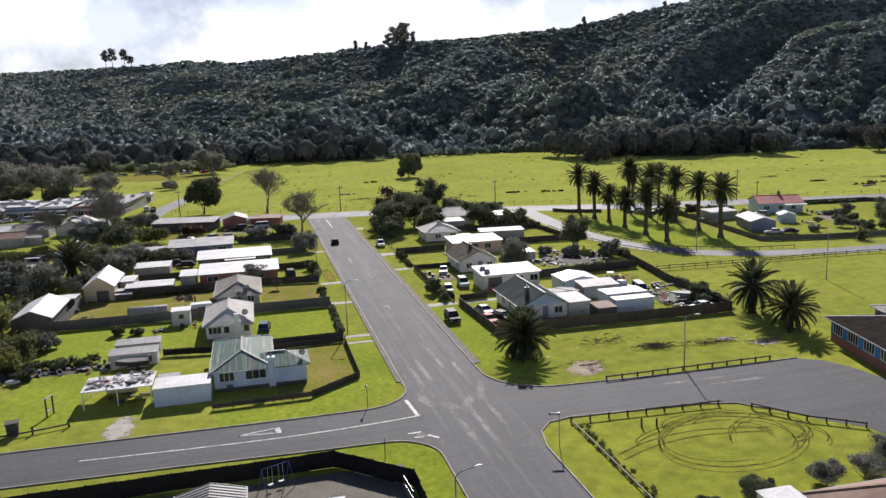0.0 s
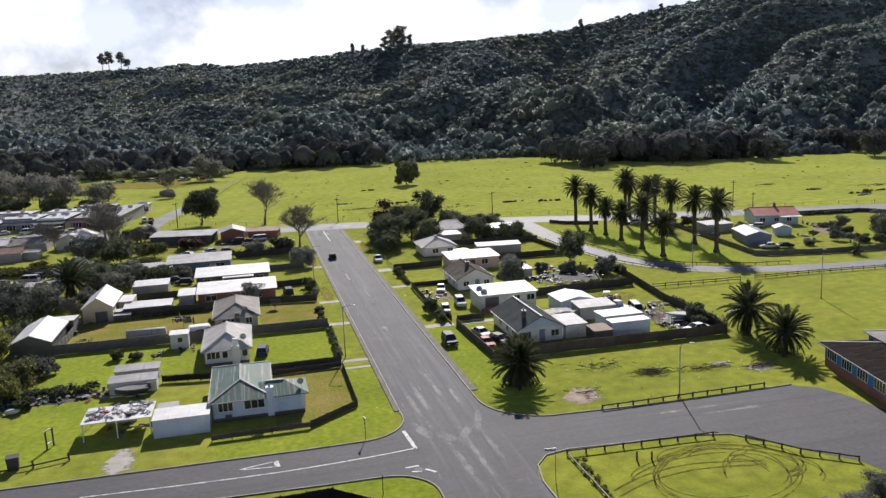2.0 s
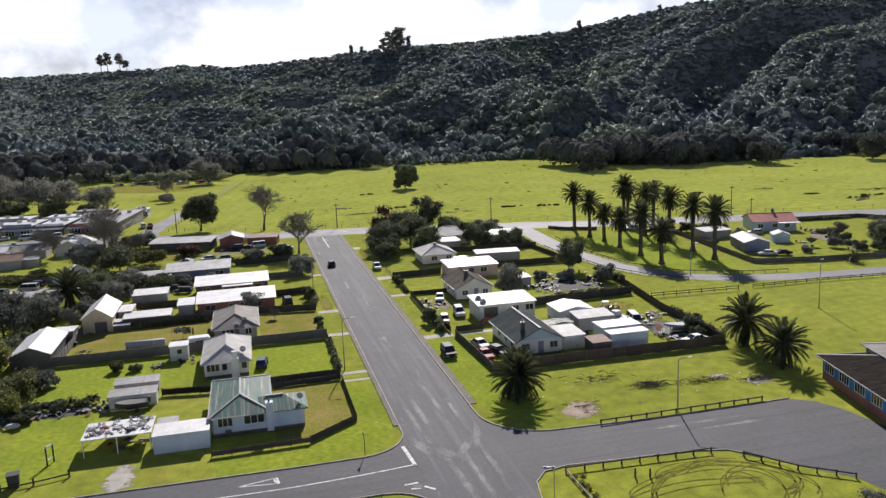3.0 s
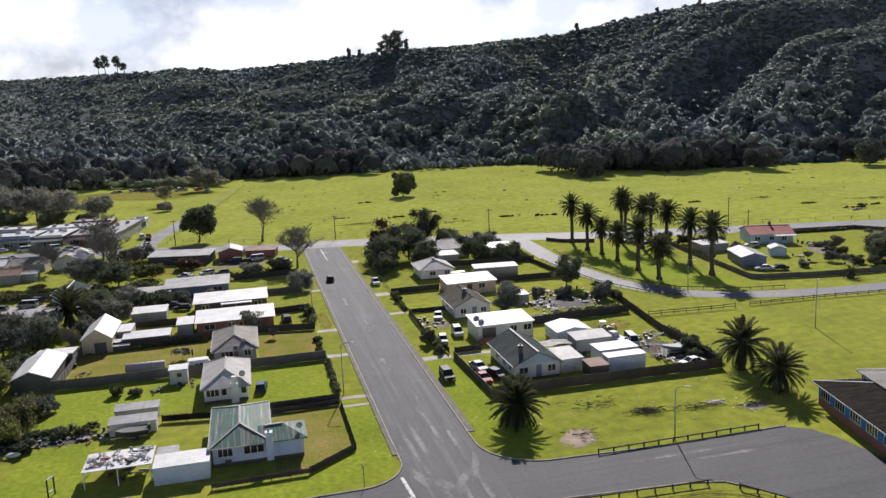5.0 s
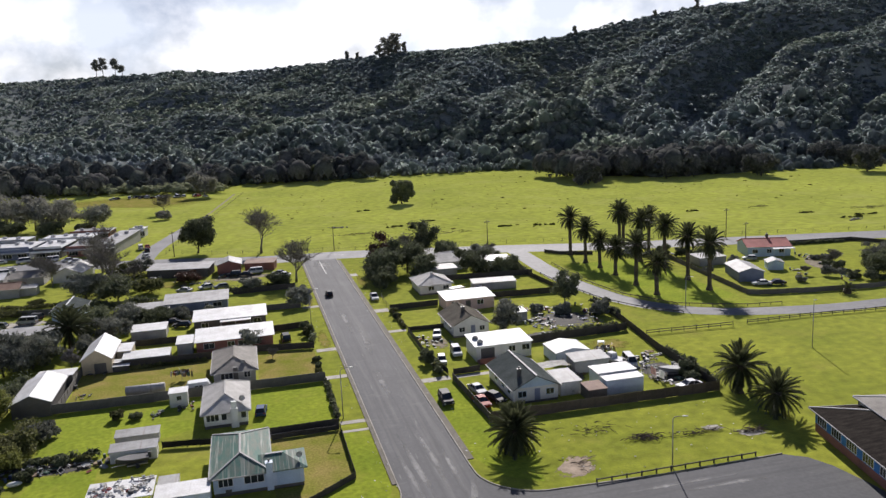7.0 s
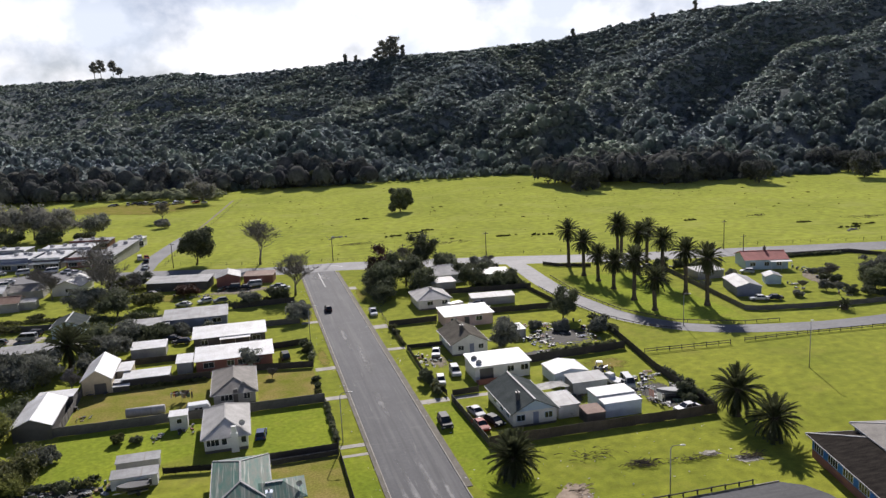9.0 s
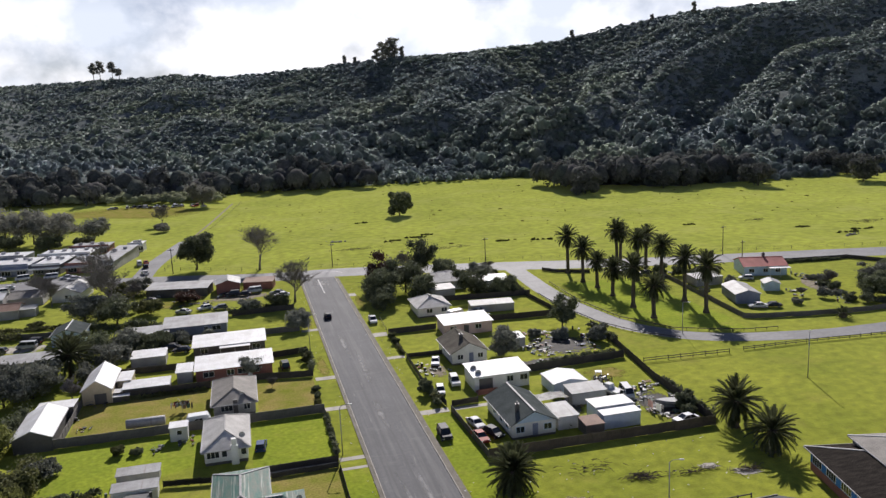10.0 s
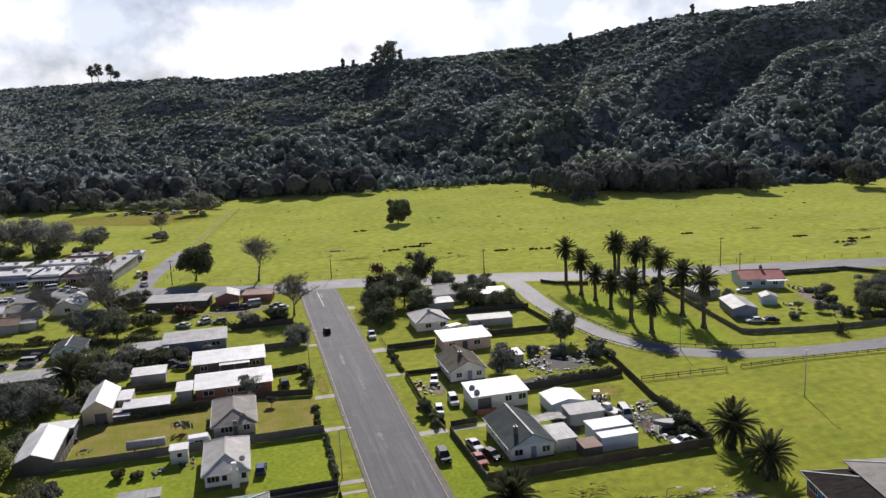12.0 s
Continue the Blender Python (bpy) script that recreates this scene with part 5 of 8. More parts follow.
def ragged(material, soft=False):
    """The same surface, broken up towards its rim so that the grass shows between."""
    if material.name not in _ragged:
        soft = soft or material.name == "road_dust"
        m = material.copy()
        m.name = material.name + "_ragged"
        n, l = m.node_tree.nodes, m.node_tree.links
        out = n["Material Output"]
        src = out.inputs["Surface"].links[0].from_socket
        co = n.new("ShaderNodeTexCoord")
        off = n.new("ShaderNodeVectorMath")
        off.operation = "MULTIPLY_ADD"
        off.inputs[1].default_value, off.inputs[2].default_value = (2, 2, 0), (-1, -1, 0)
        l.new(co.outputs["Generated"], off.inputs[0])
        ln = n.new("ShaderNodeVectorMath")
        ln.operation = "LENGTH"
        l.new(off.outputs["Vector"], ln.inputs[0])
        ns = n.new("ShaderNodeTexNoise")
        ns.inputs["Scale"].default_value, ns.inputs["Detail"].default_value, ns.inputs["Roughness"].default_value = (0.35 if soft else 0.9), 6.0, (0.55 if soft else 0.7)
        l.new(co.outputs["Object"], ns.inputs["Vector"])
        ad = n.new("ShaderNodeMath")
        ad.operation = "MULTIPLY_ADD"
        ad.inputs[1].default_value = 1.8
        l.new(ns.outputs["Fac"], ad.inputs[0])
        l.new(ln.outputs["Value"], ad.inputs[2])
        mr = n.new("ShaderNodeMapRange")
        mr.inputs["From Min"].default_value, mr.inputs["From Max"].default_value = (0.7, 1.9) if soft else (1.40, 1.62)
        l.new(ad.outputs["Value"], mr.inputs["Value"])
        tr = n.new("ShaderNodeBsdfTransparent")
        mx = n.new("ShaderNodeMixShader")
        l.new(mr.outputs["Result"], mx.inputs["Fac"])
        l.new(src, mx.inputs[1])
        l.new(tr.outputs["BSDF"], mx.inputs[2])
        l.new(mx.outputs["Shader"], out.inputs["Surface"])
        _ragged[material.name] = m
    return _ragged[material.name]


def patch(name, label, cx, cy, rx, ry, material, seed, z=0.008, rot=0.0, cat="ground"):
    """An uneven flat patch on the ground."""
    rgp = random.Random(seed)
    bm = bmesh.new()
    n = 26
    pts = []
    ph = [rgp.uniform(0, 6.28) for _ in range(4)]
    for i in range(n):
        a = 2 * math.pi * i / n
        k = 1 + 0.18 * math.sin(2 * a + ph[0]) + 0.14 * math.sin(3 * a + ph[1]) + 0.1 * math.sin(5 * a + ph[2]) + 0.07 * math.sin(9 * a + ph[3])
        px, py = rx * k * math.cos(a), ry * k * math.sin(a)
        c, s = math.cos(radians(rot)), math.sin(radians(rot))
        pts.append(bm.verts.new((cx + px * c - py * s, cy + px * s + py * c, z)))
    bm.faces.new(pts)
    structure(name, bm, ragged(material), label, cat)


slab("driveway_1", "concrete wheel strip across the verge", -15.2, -10.6, 27.0, 27.9)
slab("driveway_2", "concrete wheel strip across the verge", -15.2, -10.6, 30.3, 31.6)
slab("driveway_3", "concrete path across the verge", -15.2, -10.6, 52.2, 54.0)
slab("driveway_4", "concrete path across the verge", -15.2, -10.6, 69.4, 71.4)
slab("driveway_5", "concrete path across the verge", -15.2, -10.6, 106.5, 108.5)
slab("driveway_6", "pale concrete crossing", 0.2, 6.4, 44.2, 46.2)
slab("driveway_7", "pale concrete crossing", 0.2, 5.0, 77.4, 79.2)
slab("driveway_8", "pale concrete crossing", 0.2, 4.6, 95.4, 98.6)
slab("driveway_9", "pale concrete crossing", 0.2, 3.2, 139.0, 142.5)
slab("driveway_10", "pale concrete yard drive", 7.2, 14.0, 44.4, 45.8)
slab("driveway_11", "grey concrete drive beside the house", -26.0, -15.6, 29.2, 30.9)
slab("footpath_west", "narrow worn path behind the kerb", -11.15, -10.57, 8.0, 166.0, 0.115, PATH_M, "pavement")
# concrete given the darker path colour to include the shadow over the yard
slab("yard_concrete", "concrete yard behind the black fence, shade painted into its dark colour", -44.0, -14.8, -45.0, -15.2, 0.02, PATH_M)
patch("driveway_gravel", "pale gravel drive worn through the verge", -43.6, 3.2, 1.9, 6.0, CONCRETE, 3, 0.012, -10, "driveway")
patch("bare_earth_1", "bare brown earth where vehicles cross the grass", 13.4, 5.2, 1.9, 5.8, CLAY, 4, 0.010, -46)
patch("bare_earth_2", "faint bare patch on the grass", 37.4, 10.2, 2.2, 1.2, CONCRETE, 5, 0.010, -10)
patch("bare_earth_3", "faint bare strip under fallen branches", 41.2, 7.0, 3.6, 1.0, CONCRETE, 6, 0.012, -32)
DRY_M = mat("dry_grass", (0.290, 0.235, 0.080), (0.190, 0.205, 0.035), 0.22, 1.0, 0.6, 4.0, grain=0.25, spec=0.0)
DRY = bpy.data.materials["dry_grass"]


def lawn(name, label, pts, material=None, z=0.006):
    bm = bmesh.new()
    bm.faces.new([bm.verts.new((*q, z)) for q in pts])
    structure(name, bm, material or DRY, label, "lawn")


LUSH = mat("lush_grass", (0.234, 0.274, 0.023), (0.152, 0.200, 0.016), 0.09, 1.0, 0.8, 3.0, grain=0.28, spec=0.0)
add_sheen(LUSH, 0.3, (0.70, 0.82, 0.24))
add_dry(LUSH, (0.260, 0.235, 0.050), 0.14, 0.54, 0.72)
add_dry(LUSH, (0.095, 0.130, 0.016), 2.6, 0.52, 0.74)
add_dry(LUSH, (0.290, 0.300, 0.070), 1.3, 0.58, 0.76)
lawn("lawn_4", "lush green verge at the corner", [(-15.2, 27), (-11.3, 27), (-11.3, 7), (-12.4, 3.4), (-15.5, 1.0), (-22, 0.2), (-33, 0.4), (-33.5, 5.6), (-21.9, 6.0), (-15.2, 11.5)], LUSH)
lawn("lawn_5", "lush green corner lawn beside the black fence", [(-21.2, -13.6), (-21, -9.8), (-15.6, -10.0), (-12.6, -11.2), (-11.0, -13.8), (-10.8, -40), (-14.2, -40), (-14.3, -20.3)], LUSH)
lawn("lawn_6", "lush green lawn with a swing frame", [(-58, 26), (-50, 26.4), (-49.2, 12), (-49.6, 6.8), (-57, 5.2), (-60, 14)], LUSH)
lawn("lawn_7", "lush green front lawn with a parked car", [(-28.4, 51.4), (-15.7, 51.4), (-15.7, 31.6), (-28.4, 31.6)], LUSH)
lawn("lawn_8", "lush green back lawn beside the low sheds", [(-60, 51.4), (-37, 51.4), (-37, 37), (-50, 31), (-60, 32)], LUSH)
lawn("lawn_9", "lush green grass of the palm reserve", [(62.5, 128), (84, 126), (86, 78), (84, 68.5), (71, 75.5), (64.4, 88), (62, 106)], LUSH)
lawn("lawn_10", "lush green verge before the yards", [(1.3, 43.5), (6.4, 43.5), (7.0, 23.2), (10, 12), (8.0, 2.5), (3.4, 5.6), (1.4, 12)], LUSH)
lawn("lawn_1", "dry brownish lawn inside the low fence", [(-26, 28.2), (-15.5, 28.4), (-15.5, 11.8), (-21.9, 6.6), (-26, 6.4)])
lawn("lawn_2", "dry brownish back lawn", [(-59.8, 72), (-35.5, 72.6), (-35.5, 52), (-59.8, 52)])
lawn("lawn_3", "dry brownish front lawn", [(-27.0, 72.2), (-15.6, 72), (-15.6, 52), (-27.0, 52)])
patch("dry_grass_4", "dry brownish lawn", 40.5, 52.5, 6.0, 4.0, DRY, 10, 0.006)
patch("dry_grass_5", "dry brown paddock with parked vehicles", -92.0, 392.0, 72.0, 26.0, DRY, 11, 0.05, -24)
patch("dry_grass_6", "dry yellowed verge", -13.0, 78.0, 1.4, 9.0, DRY, 12, 0.006)
patch("dry_grass_7", "dry yellowed verge", -13.0, 118.0, 1.5, 16.0, DRY, 13, 0.006)
patch("dry_grass_8", "dry yellowed verge", 3.2, 130.0, 1.2, 14.0, DRY, 14, 0.006)
patch("yard_gravel_1", "gravel parking among the back lots", -52.0, 152.0, 9.0, 6.0, DRY, 15, 0.008)
patch("car_park", "pale concrete yard among the back lots", -82.0, 119.0, 7.0, 5.5, CONCRETE, 16, 0.02)
patch("shop_parking", "asphalt parking before the shops", -88.0, 203.0, 26.0, 8.0, CHIPSEAL, 17, 0.045, -13)

for k, (cx, cy, rx, ry, rot) in enumerate(((-4.2, 14, 0.5, 13, 2), (-6.9, 12, 0.45, 14, 3), (-8.2, 8, 0.4, 11, 5), (-2.4, 10, 0.4, 9, -3), (-9.0, 1, 0.7, 6, 16), (-2.2, -7, 0.45, 11, -4), (-4.4, -9, 0.4, 12, 3), (-6.4, -10, 0.45, 12, 6), (-11.5, -8.8, 1.6, 1.1, 0), (-10.8, -1.0, 0.7, 3.6, 4), (-1.8, 2.0, 0.5, 7, -16), (-6.4, -2.0, 0.6, 5.0, 28), (-4.0, -1.0, 0.5, 6.0, -30), (-5.0, 160, 2.6, 9, 0), (30, -5.5, 8, 0.5, -3), (24, -3.6, 9, 0.4, 2), (-5.6, 48, 0.7, 9, 1), (-4.6, 74, 0.9, 10, -1), (-6.6, 92, 0.8, 10, 2))):
    patch("road_wear_%d" % (k + 1), "paler dusty scuffed strip of asphalt", cx, cy, rx, ry, ROAD_PALE, 60 + k, Z_ROAD + 0.0045 + 0.0005 * k, rot, "road")
TYRE = mat("tyre_mark", (0.108, 0.098, 0.036), (0.190, 0.190, 0.032), 0.9, 1.0, 0.4, 6.0, grain=0.3, spec=0.0, lo=0.42, hi=0.58)
bm = bmesh.new()
rgt = random.Random(9)
for k, (cx, cy, rx, ry, a0, a1, rot) in enumerate(((18.6, -20.4, 8.6, 6.2, 60, 345, 20), (18.8, -20.0, 8.0, 5.6, 40, 250, 16), (20.5, -19.5, 8.2, 4.6, -20, 190, -28), (21.5, -18.6, 5.6, 3.6, -40, 170, -30), (22.0, -20.8, 2.8, 4.2, -60, 170, -18), (20.2, -22.0, 2.4, 4.6, 20, 180, -20), (24.6, -19.4, 3.0, 3.4, -100, 120, 0), (15.5, -18.0, 7.0, 2.4, 30, 170, 10))):
    pts = []
    for i in range(33):
        a = radians(a0 + (a1 - a0) * i / 32)
        px, py = rx * math.cos(a), ry * math.sin(a)
        c, s = math.cos(radians(rot)), math.sin(radians(rot))
        pts.append((cx + px * c - py * s, cy + px * s + py * c))
    for off in (0.0, 0.95):
        strip(bm, [(p[0] + off * 0.4, p[1] + off) for p in pts], -0.085, 0.085, 0.009 + 0.0015 * k)
for off in (0.0, 1.3):
    strip(bm, smooth_line([(6.1, -21.2 + off), (10.5, -19.2 + off), (16.5, -18.4 + off), (23.7, -19.6 + off * 0.7)]), -0.1, 0.1, 0.024)
structure("tyre_tracks", bm, TYRE, "dark looping tyre tracks scuffed into the grass", "ground")

# ---- vehicles ----
TYRE_M = mat("tyre_rubber", (0.025, 0.025, 0.025), None, 3.0, 0.8)
LIGHT_R = mat("tail_light", (0.30, 0.02, 0.02), None, 3.0, 0.3)
LIGHT_W = mat("head_light", (0.75, 0.75, 0.72), None, 3.0, 0.15)
CAR_PAINT = {k: mat("car_" + k, c, tuple(v * 0.92 for v in c), 0.5, 0.6, grain=0.03, metal=m * 0.5, spec=0.15) for k, c, m in (("white", (0.60, 0.60, 0.61), 0), ("silver", (0.45, 0.46, 0.48), 0.4), ("black", (0.03, 0.03, 0.035), 0), ("blue", (0.04, 0.07, 0.16), 0.2), ("red", (0.33, 0.05, 0.035), 0), ("grey", (0.16, 0.17, 0.18), 0.3))}
SHAPES = {
    # profile of the hull (y, z), cabin foot (y0, y1), cabin roof (y0, y1), heights, width
    "hatch": ([(-2.05, 0.35), (-2.1, 0.75), (-1.95, 0.92), (0.85, 0.95), (1.85, 0.80), (2.0, 0.6), (2.0, 0.32)], (-2.0, 1.05), (-1.55, 0.25), 0.93, 1.48, 1.70),
    "sedan": ([(-2.3, 0.35), (-2.35, 0.75), (-2.2, 0.95), (0.95, 0.95), (2.1, 0.78), (2.25, 0.58), (2.2, 0.32)], (-1.75, 1.05), (-1.0, 0.3), 0.93, 1.44, 1.76),
    "suv": ([(-2.25, 0.45), (-2.3, 0.9), (-2.2, 1.08), (1.0, 1.10), (2.05, 1.0), (2.25, 0.8), (2.2, 0.42)], (-2.2, 1.1), (-2.0, 0.4), 1.08, 1.80, 1.84),
    "van": ([(-2.3, 0.4), (-2.35, 1.0), (-2.3, 1.2), (1.7, 1.15), (2.3, 0.95), (2.35, 0.6), (2.3, 0.38)], (-2.3, 2.0), (-2.2, 1.25), 1.15, 1.98, 1.78),
    "ute": ([(-2.5, 0.5), (-2.5, 1.0), (-2.45, 1.05), (1.0, 1.05), (2.2, 0.95), (2.4, 0.8), (2.35, 0.45)], (-0.75, 1.1), (-0.6, 0.4), 1.03, 1.72, 1.80),
}


def car_template(kind, colour):
    prof, foot, top, zf, zt, w = SHAPES[kind]
    label = {"hatch": "small %s hatchback", "sedan": "%s sedan", "suv": "%s four-wheel-drive wagon", "van": "%s van", "ute": "%s pickup truck"}[kind] % colour
    t = thing("car", label + " parked in the open", "car", 0, 0, 0)
    m = CAR_PAINT[colour]
    h = w / 2
    bm = bmesh.new()
    rows = [[bm.verts.new((sx * (h - (0.06 if z > 0.85 else 0.0) - (0.05 if z < 0.4 else 0)), y, z)) for y, z in prof] for sx in (-1, 1)]
    n = len(prof)
    bm.faces.new(rows[0][::-1])
    bm.faces.new(rows[1])
    for i in range(n):
        bm.faces.new((rows[0][i], rows[0][(i + 1) % n], rows[1][(i + 1) % n], rows[1][i]))
    bmesh.ops.bevel(bm, geom=bm.edges[:], offset=0.05, segments=2, affect="EDGES")
    part("body", bm, m, t, smooth=False)
    hf, ht = h - 0.08, h - 0.24
    c = [(-hf, foot[0], zf), (hf, foot[0], zf), (hf, foot[1], zf), (-hf, foot[1], zf)]
    d = [(-ht, top[0], zt - 0.05), (ht, top[0], zt - 0.05), (ht, top[1], zt - 0.05), (-ht, top[1], zt - 0.05)]
    bm = bmesh.new()
    v = [bm.verts.new(p) for p in c + d]
    for q in ((0, 1, 5, 4), (1, 2, 6, 5), (2, 3, 7, 6), (3, 0, 4, 7), (4, 5, 6, 7)):
        bm.faces.new([v[i] for i in q])
    part("glazing", bm, GLASS, t)
    bm = bmesh.new()
    box(bm, -ht - 0.01, ht + 0.01, top[0] - 0.02, top[1] + 0.02, zt - 0.05, zt)
    bmesh.ops.bevel(bm, geom=bm.edges[:], offset=0.03, segments=2, affect="EDGES")
    part("roof_panel", bm, m, t)
    mid = (foot[0] + foot[1]) / 2 - 0.1
    for sx in (-1, 1):
        for k, (ya, yb) in enumerate(((foot[0], top[0]), (foot[1], top[1]), (mid, mid))):
            bm = bmesh.new()
            beam(bm, (sx * (hf + 0.005), ya, zf), (sx * (ht + 0.005), yb, zt - 0.03), 0.08, 0.06)
            part("pillar", bm, m, t)
    for sx in (-1, 1):
        for wy in (prof[0][0] + 0.8, prof[-1][0] - 0.75):
            bm = bmesh.new()
            x0 = sx * (h - 0.2)
            tube(bm, [(x0, wy, 0.32), (sx * (h + 0.01), wy, 0.32)], [0.32, 0.32], 14)
            wh = part("wheel", bm, TYRE_M, t)
            bm = bmesh.new()
            tube(bm, [(sx * (h + 0.008), wy, 0.32), (sx * (h + 0.02), wy, 0.32)], [0.19, 0.17], 10)
            part("rim", bm, STEEL, wh)
        bm = bmesh.new()
        box(bm, sx * h * 0.75 - 0.17, sx * h * 0.75 + 0.17, prof[-2][0] - 0.03, prof[-2][0] + 0.03, 0.62, 0.75)
        part("headlight", bm, LIGHT_W, t)
        bm = bmesh.new()
        box(bm, sx * h * 0.8 - 0.12, sx * h * 0.8 + 0.12, prof[1][0] - 0.03, prof[1][0] + 0.03, 0.7, 0.9)
        part("tail_light", bm, LIGHT_R, t)
    if kind == "ute":
        bm = bmesh.new()
        for q in ((-0.86, -0.8, -2.45, -0.8), (0.8, 0.86, -2.45, -0.8)):
            box(bm, q[0], q[1], q[2], q[3], 1.03, 1.35)
        box(bm, -0.8, 0.8, -2.45, -2.39, 1.03, 1.35)
        part("tray", bm, m, t)
    return t


_cars = {}


def car(kind, colour, x, y, az, label="", group=""):
    m = pose(x, y, 0.02, 0, 0, az)
    if (kind, colour) not in _cars:
        t = _cars[(kind, colour)] = car_template(kind, colour)
        t.matrix_basis = m
    else:
        t = copy_thing(_cars[(kind, colour)], m)
    if label:
        tagged(t, label, "car")
    return t


car("hatch", "black", -7.5, 117.5, 0, "dark small car driving on the asphalt street")
car("hatch", "blue", -27.0, 39.6, -6, "dark blue hatchback parked on a lawn")
car("suv", "black", -20.8, 80.2, 4, "dark four-wheel drive with a white bonnet on a lawn")
car("suv", "black", 2.7, 33.6, 180, "dark four-wheel-drive wagon parked on the verge")
car("sedan", "white", 8.9, 36.2, 190, "white sedan parked in a front yard")
car("sedan", "red", 8.0, 30.6, 186, "red car parked in a front yard")
car("hatch", "black", 10.6, 31.4, 200, "dark hatchback parked beside the house")
car("suv", "white", 10.8, 57.2, 175, "white four-wheel drive parked on a lawn")
car("hatch", "silver", 7.0, 53.6, 170, "small silver car parked behind the fence")
car("sedan", "silver", 10.2, 70.6, 165, "silver car parked among garden clutter")
car("ute", "white", 3.0, 108.4, 178, "white pickup truck parked on the verge")
car("van", "white", 39.0, 39.8, 170, "white van parked in a back yard")
car("sedan", "silver", 42.6, 25.6, 96, "pale station wagon parked against the fence")
car("sedan", "black", -46.0, 104.6, 80)
car("hatch", "black", -43.4, 101.0, 80)
for k, (x, y, az, kd, col) in enumerate(((-32, 154.6, 85, "suv", "black"), (-28.8, 153.6, 80, "sedan", "black"), (-25.7, 156, 95, "van", "white"), (-19, 151, 70, "sedan", "grey"), (-17.8, 147.5, 85, "sedan", "white"), (-55.7, 157, 70, "sedan", "black"), (-58, 149.5, 30, "sedan", "white"), (-54.6, 162.5, 60, "hatch", "silver"), (-50, 163, 75, "suv", "black"), (-45.2, 138.8, 62, "sedan", "silver"), (-39.6, 140.6, 112, "hatch", "white"), (-35.4, 139.4, 96, "hatch", "grey"), (-61.8, 201.5, 20, "sedan", "white"), (-65.6, 220, 10, "van", "white"), (-62.8, 214, 10, "hatch", "black"), (-63.5, 222, 10, "sedan", "red"), (-86.5, 185.5, 95, "sedan", "silver"), (-95.8, 182, 100, "sedan", "grey"), (-99, 186, 100, "sedan", "black"), (-103, 211, 105, "van", "white"), (-85, 203, 105, "sedan", "white"), (-104, 196, 100, "sedan", "white"), (30.0, 106.5, 60, "sedan", "white"), (112.6, 110.0, 60, "hatch", "silver"), (97.0, 82.6, 70, "sedan", "white"), (100.5, 81.6, 70, "sedan", "black"), (86.0, 133.0, 70, "sedan", "white"), (90.0, 128.0, 80, "hatch", "black"), (-80.5, 119.0, 80, "van", "silver"))):
    car(kd, col, x, y, az, "", "vehicles parked in the back lots")
for x, y, az, kd, col in ((-99.6, 174.5, 95, "van", "white"), (-95.3, 181.5, 100, "sedan", "silver"), (-104.5, 190.5, 100, "suv", "white"), (-79.8, 122.7, 70, "suv", "black"), (-86.5, 117.5, 80, "hatch", "grey"), (-93.6, 209.5, 100, "van", "white"), (-88, 206.6, 100, "sedan", "silver"), (-111, 213, 100, "sedan", "white")):
    car(kd, col, x, y, az, "", "vehicles parked in the back lots")
for k in range(16):
    rgt.random()
    x = -102 + 52 * (k / 15) + rgt.uniform(-2, 2)
    y = 416 - 18 * (k / 15) + rgt.uniform(-3, 3)
    car(rgt.choice(("sedan", "suv", "van", "hatch")), rgt.choice(("white", "white", "silver", "black", "red")), x, y, rgt.uniform(0, 180), "", "old vehicles in the far paddock")

# ---- details of the right-hand houses ----
window(r1, -2.4, -6.76, 1.1, 1.5, 1.1, "s", 2, W_SKYBLUE)
window(r1, 2.4, -6.76, 1.1, 1.4, 1.1, "s", 2, W_SKYBLUE)
door(r1, 0.2, -6.76, 0.4, 0.95, 2.0, "s", W_SLATE)
for wy in (-4.2, -1.0, 2.6):
    window(r1, -3.8, wy, 1.1, 1.4, 1.1, "w", 2, W_SKYBLUE)
chimney(r1, -1.9, -4.0, 3.0, 5.0, 0.6, W_DARK, "dark brick chimney")
flat_shed("lean_to", "white flat-roofed lean-to behind the house", "shed", 21.2, 25.2, 29.6, 35.8, 2.3, 2.5, W_WHITE, R_SILVER, 0.15)
for wx, ww in ((-4.2, 0.0), (1.6, 1.4), (4.4, 1.6)):
    if ww:
        window(r2, wx, -3.6, 1.3, ww, 1.2, "s", 2)
# no recess is cut: a dark panel on the wall imitates the porch's shade
bm = bmesh.new()
box(bm, -4.6, -1.9, -3.62, -3.56, 0.3, 2.5)
part("porch_opening", bm, W_DARK, r2, "flat dark panel painted as the shade of a porch recess")
bm = bmesh.new()
box(bm, -5.4, -1.4, -5.4, -3.6, 0, 0.35)
box(bm, -5.4, -1.4, -5.4, -5.3, 0.35, 1.1)
part("porch_deck", bm, W_BRICKRED, r2, "reddish timber porch deck")
window(r3, -2.0, -5.76, 1.1, 1.3, 1.1, "s", 2)
window(r3, 2.4, -5.76, 1.1, 1.2, 1.1, "s", 2)
door(r3, 0.4, -5.76, 0.4, 0.95, 2.0, "s", W_SLATE)
for wy in (-3.4, 0.8):
    window(r3, -3.85, wy, 1.1, 1.2, 1.1, "w", 2)
chimney(r3, -0.6, -1.6, 3.6, 5.4, 0.75, W_DARK, "dark brick chimney")
for wx, ww in ((-3.8, 1.6), (2.4, 1.6)):
    window(r4, wx, -3.95, 1.1, ww, 1.2, "s", 2)
door(r4, -0.6, -3.95, 0.2, 1.2, 2.1, "s", W_DARK)
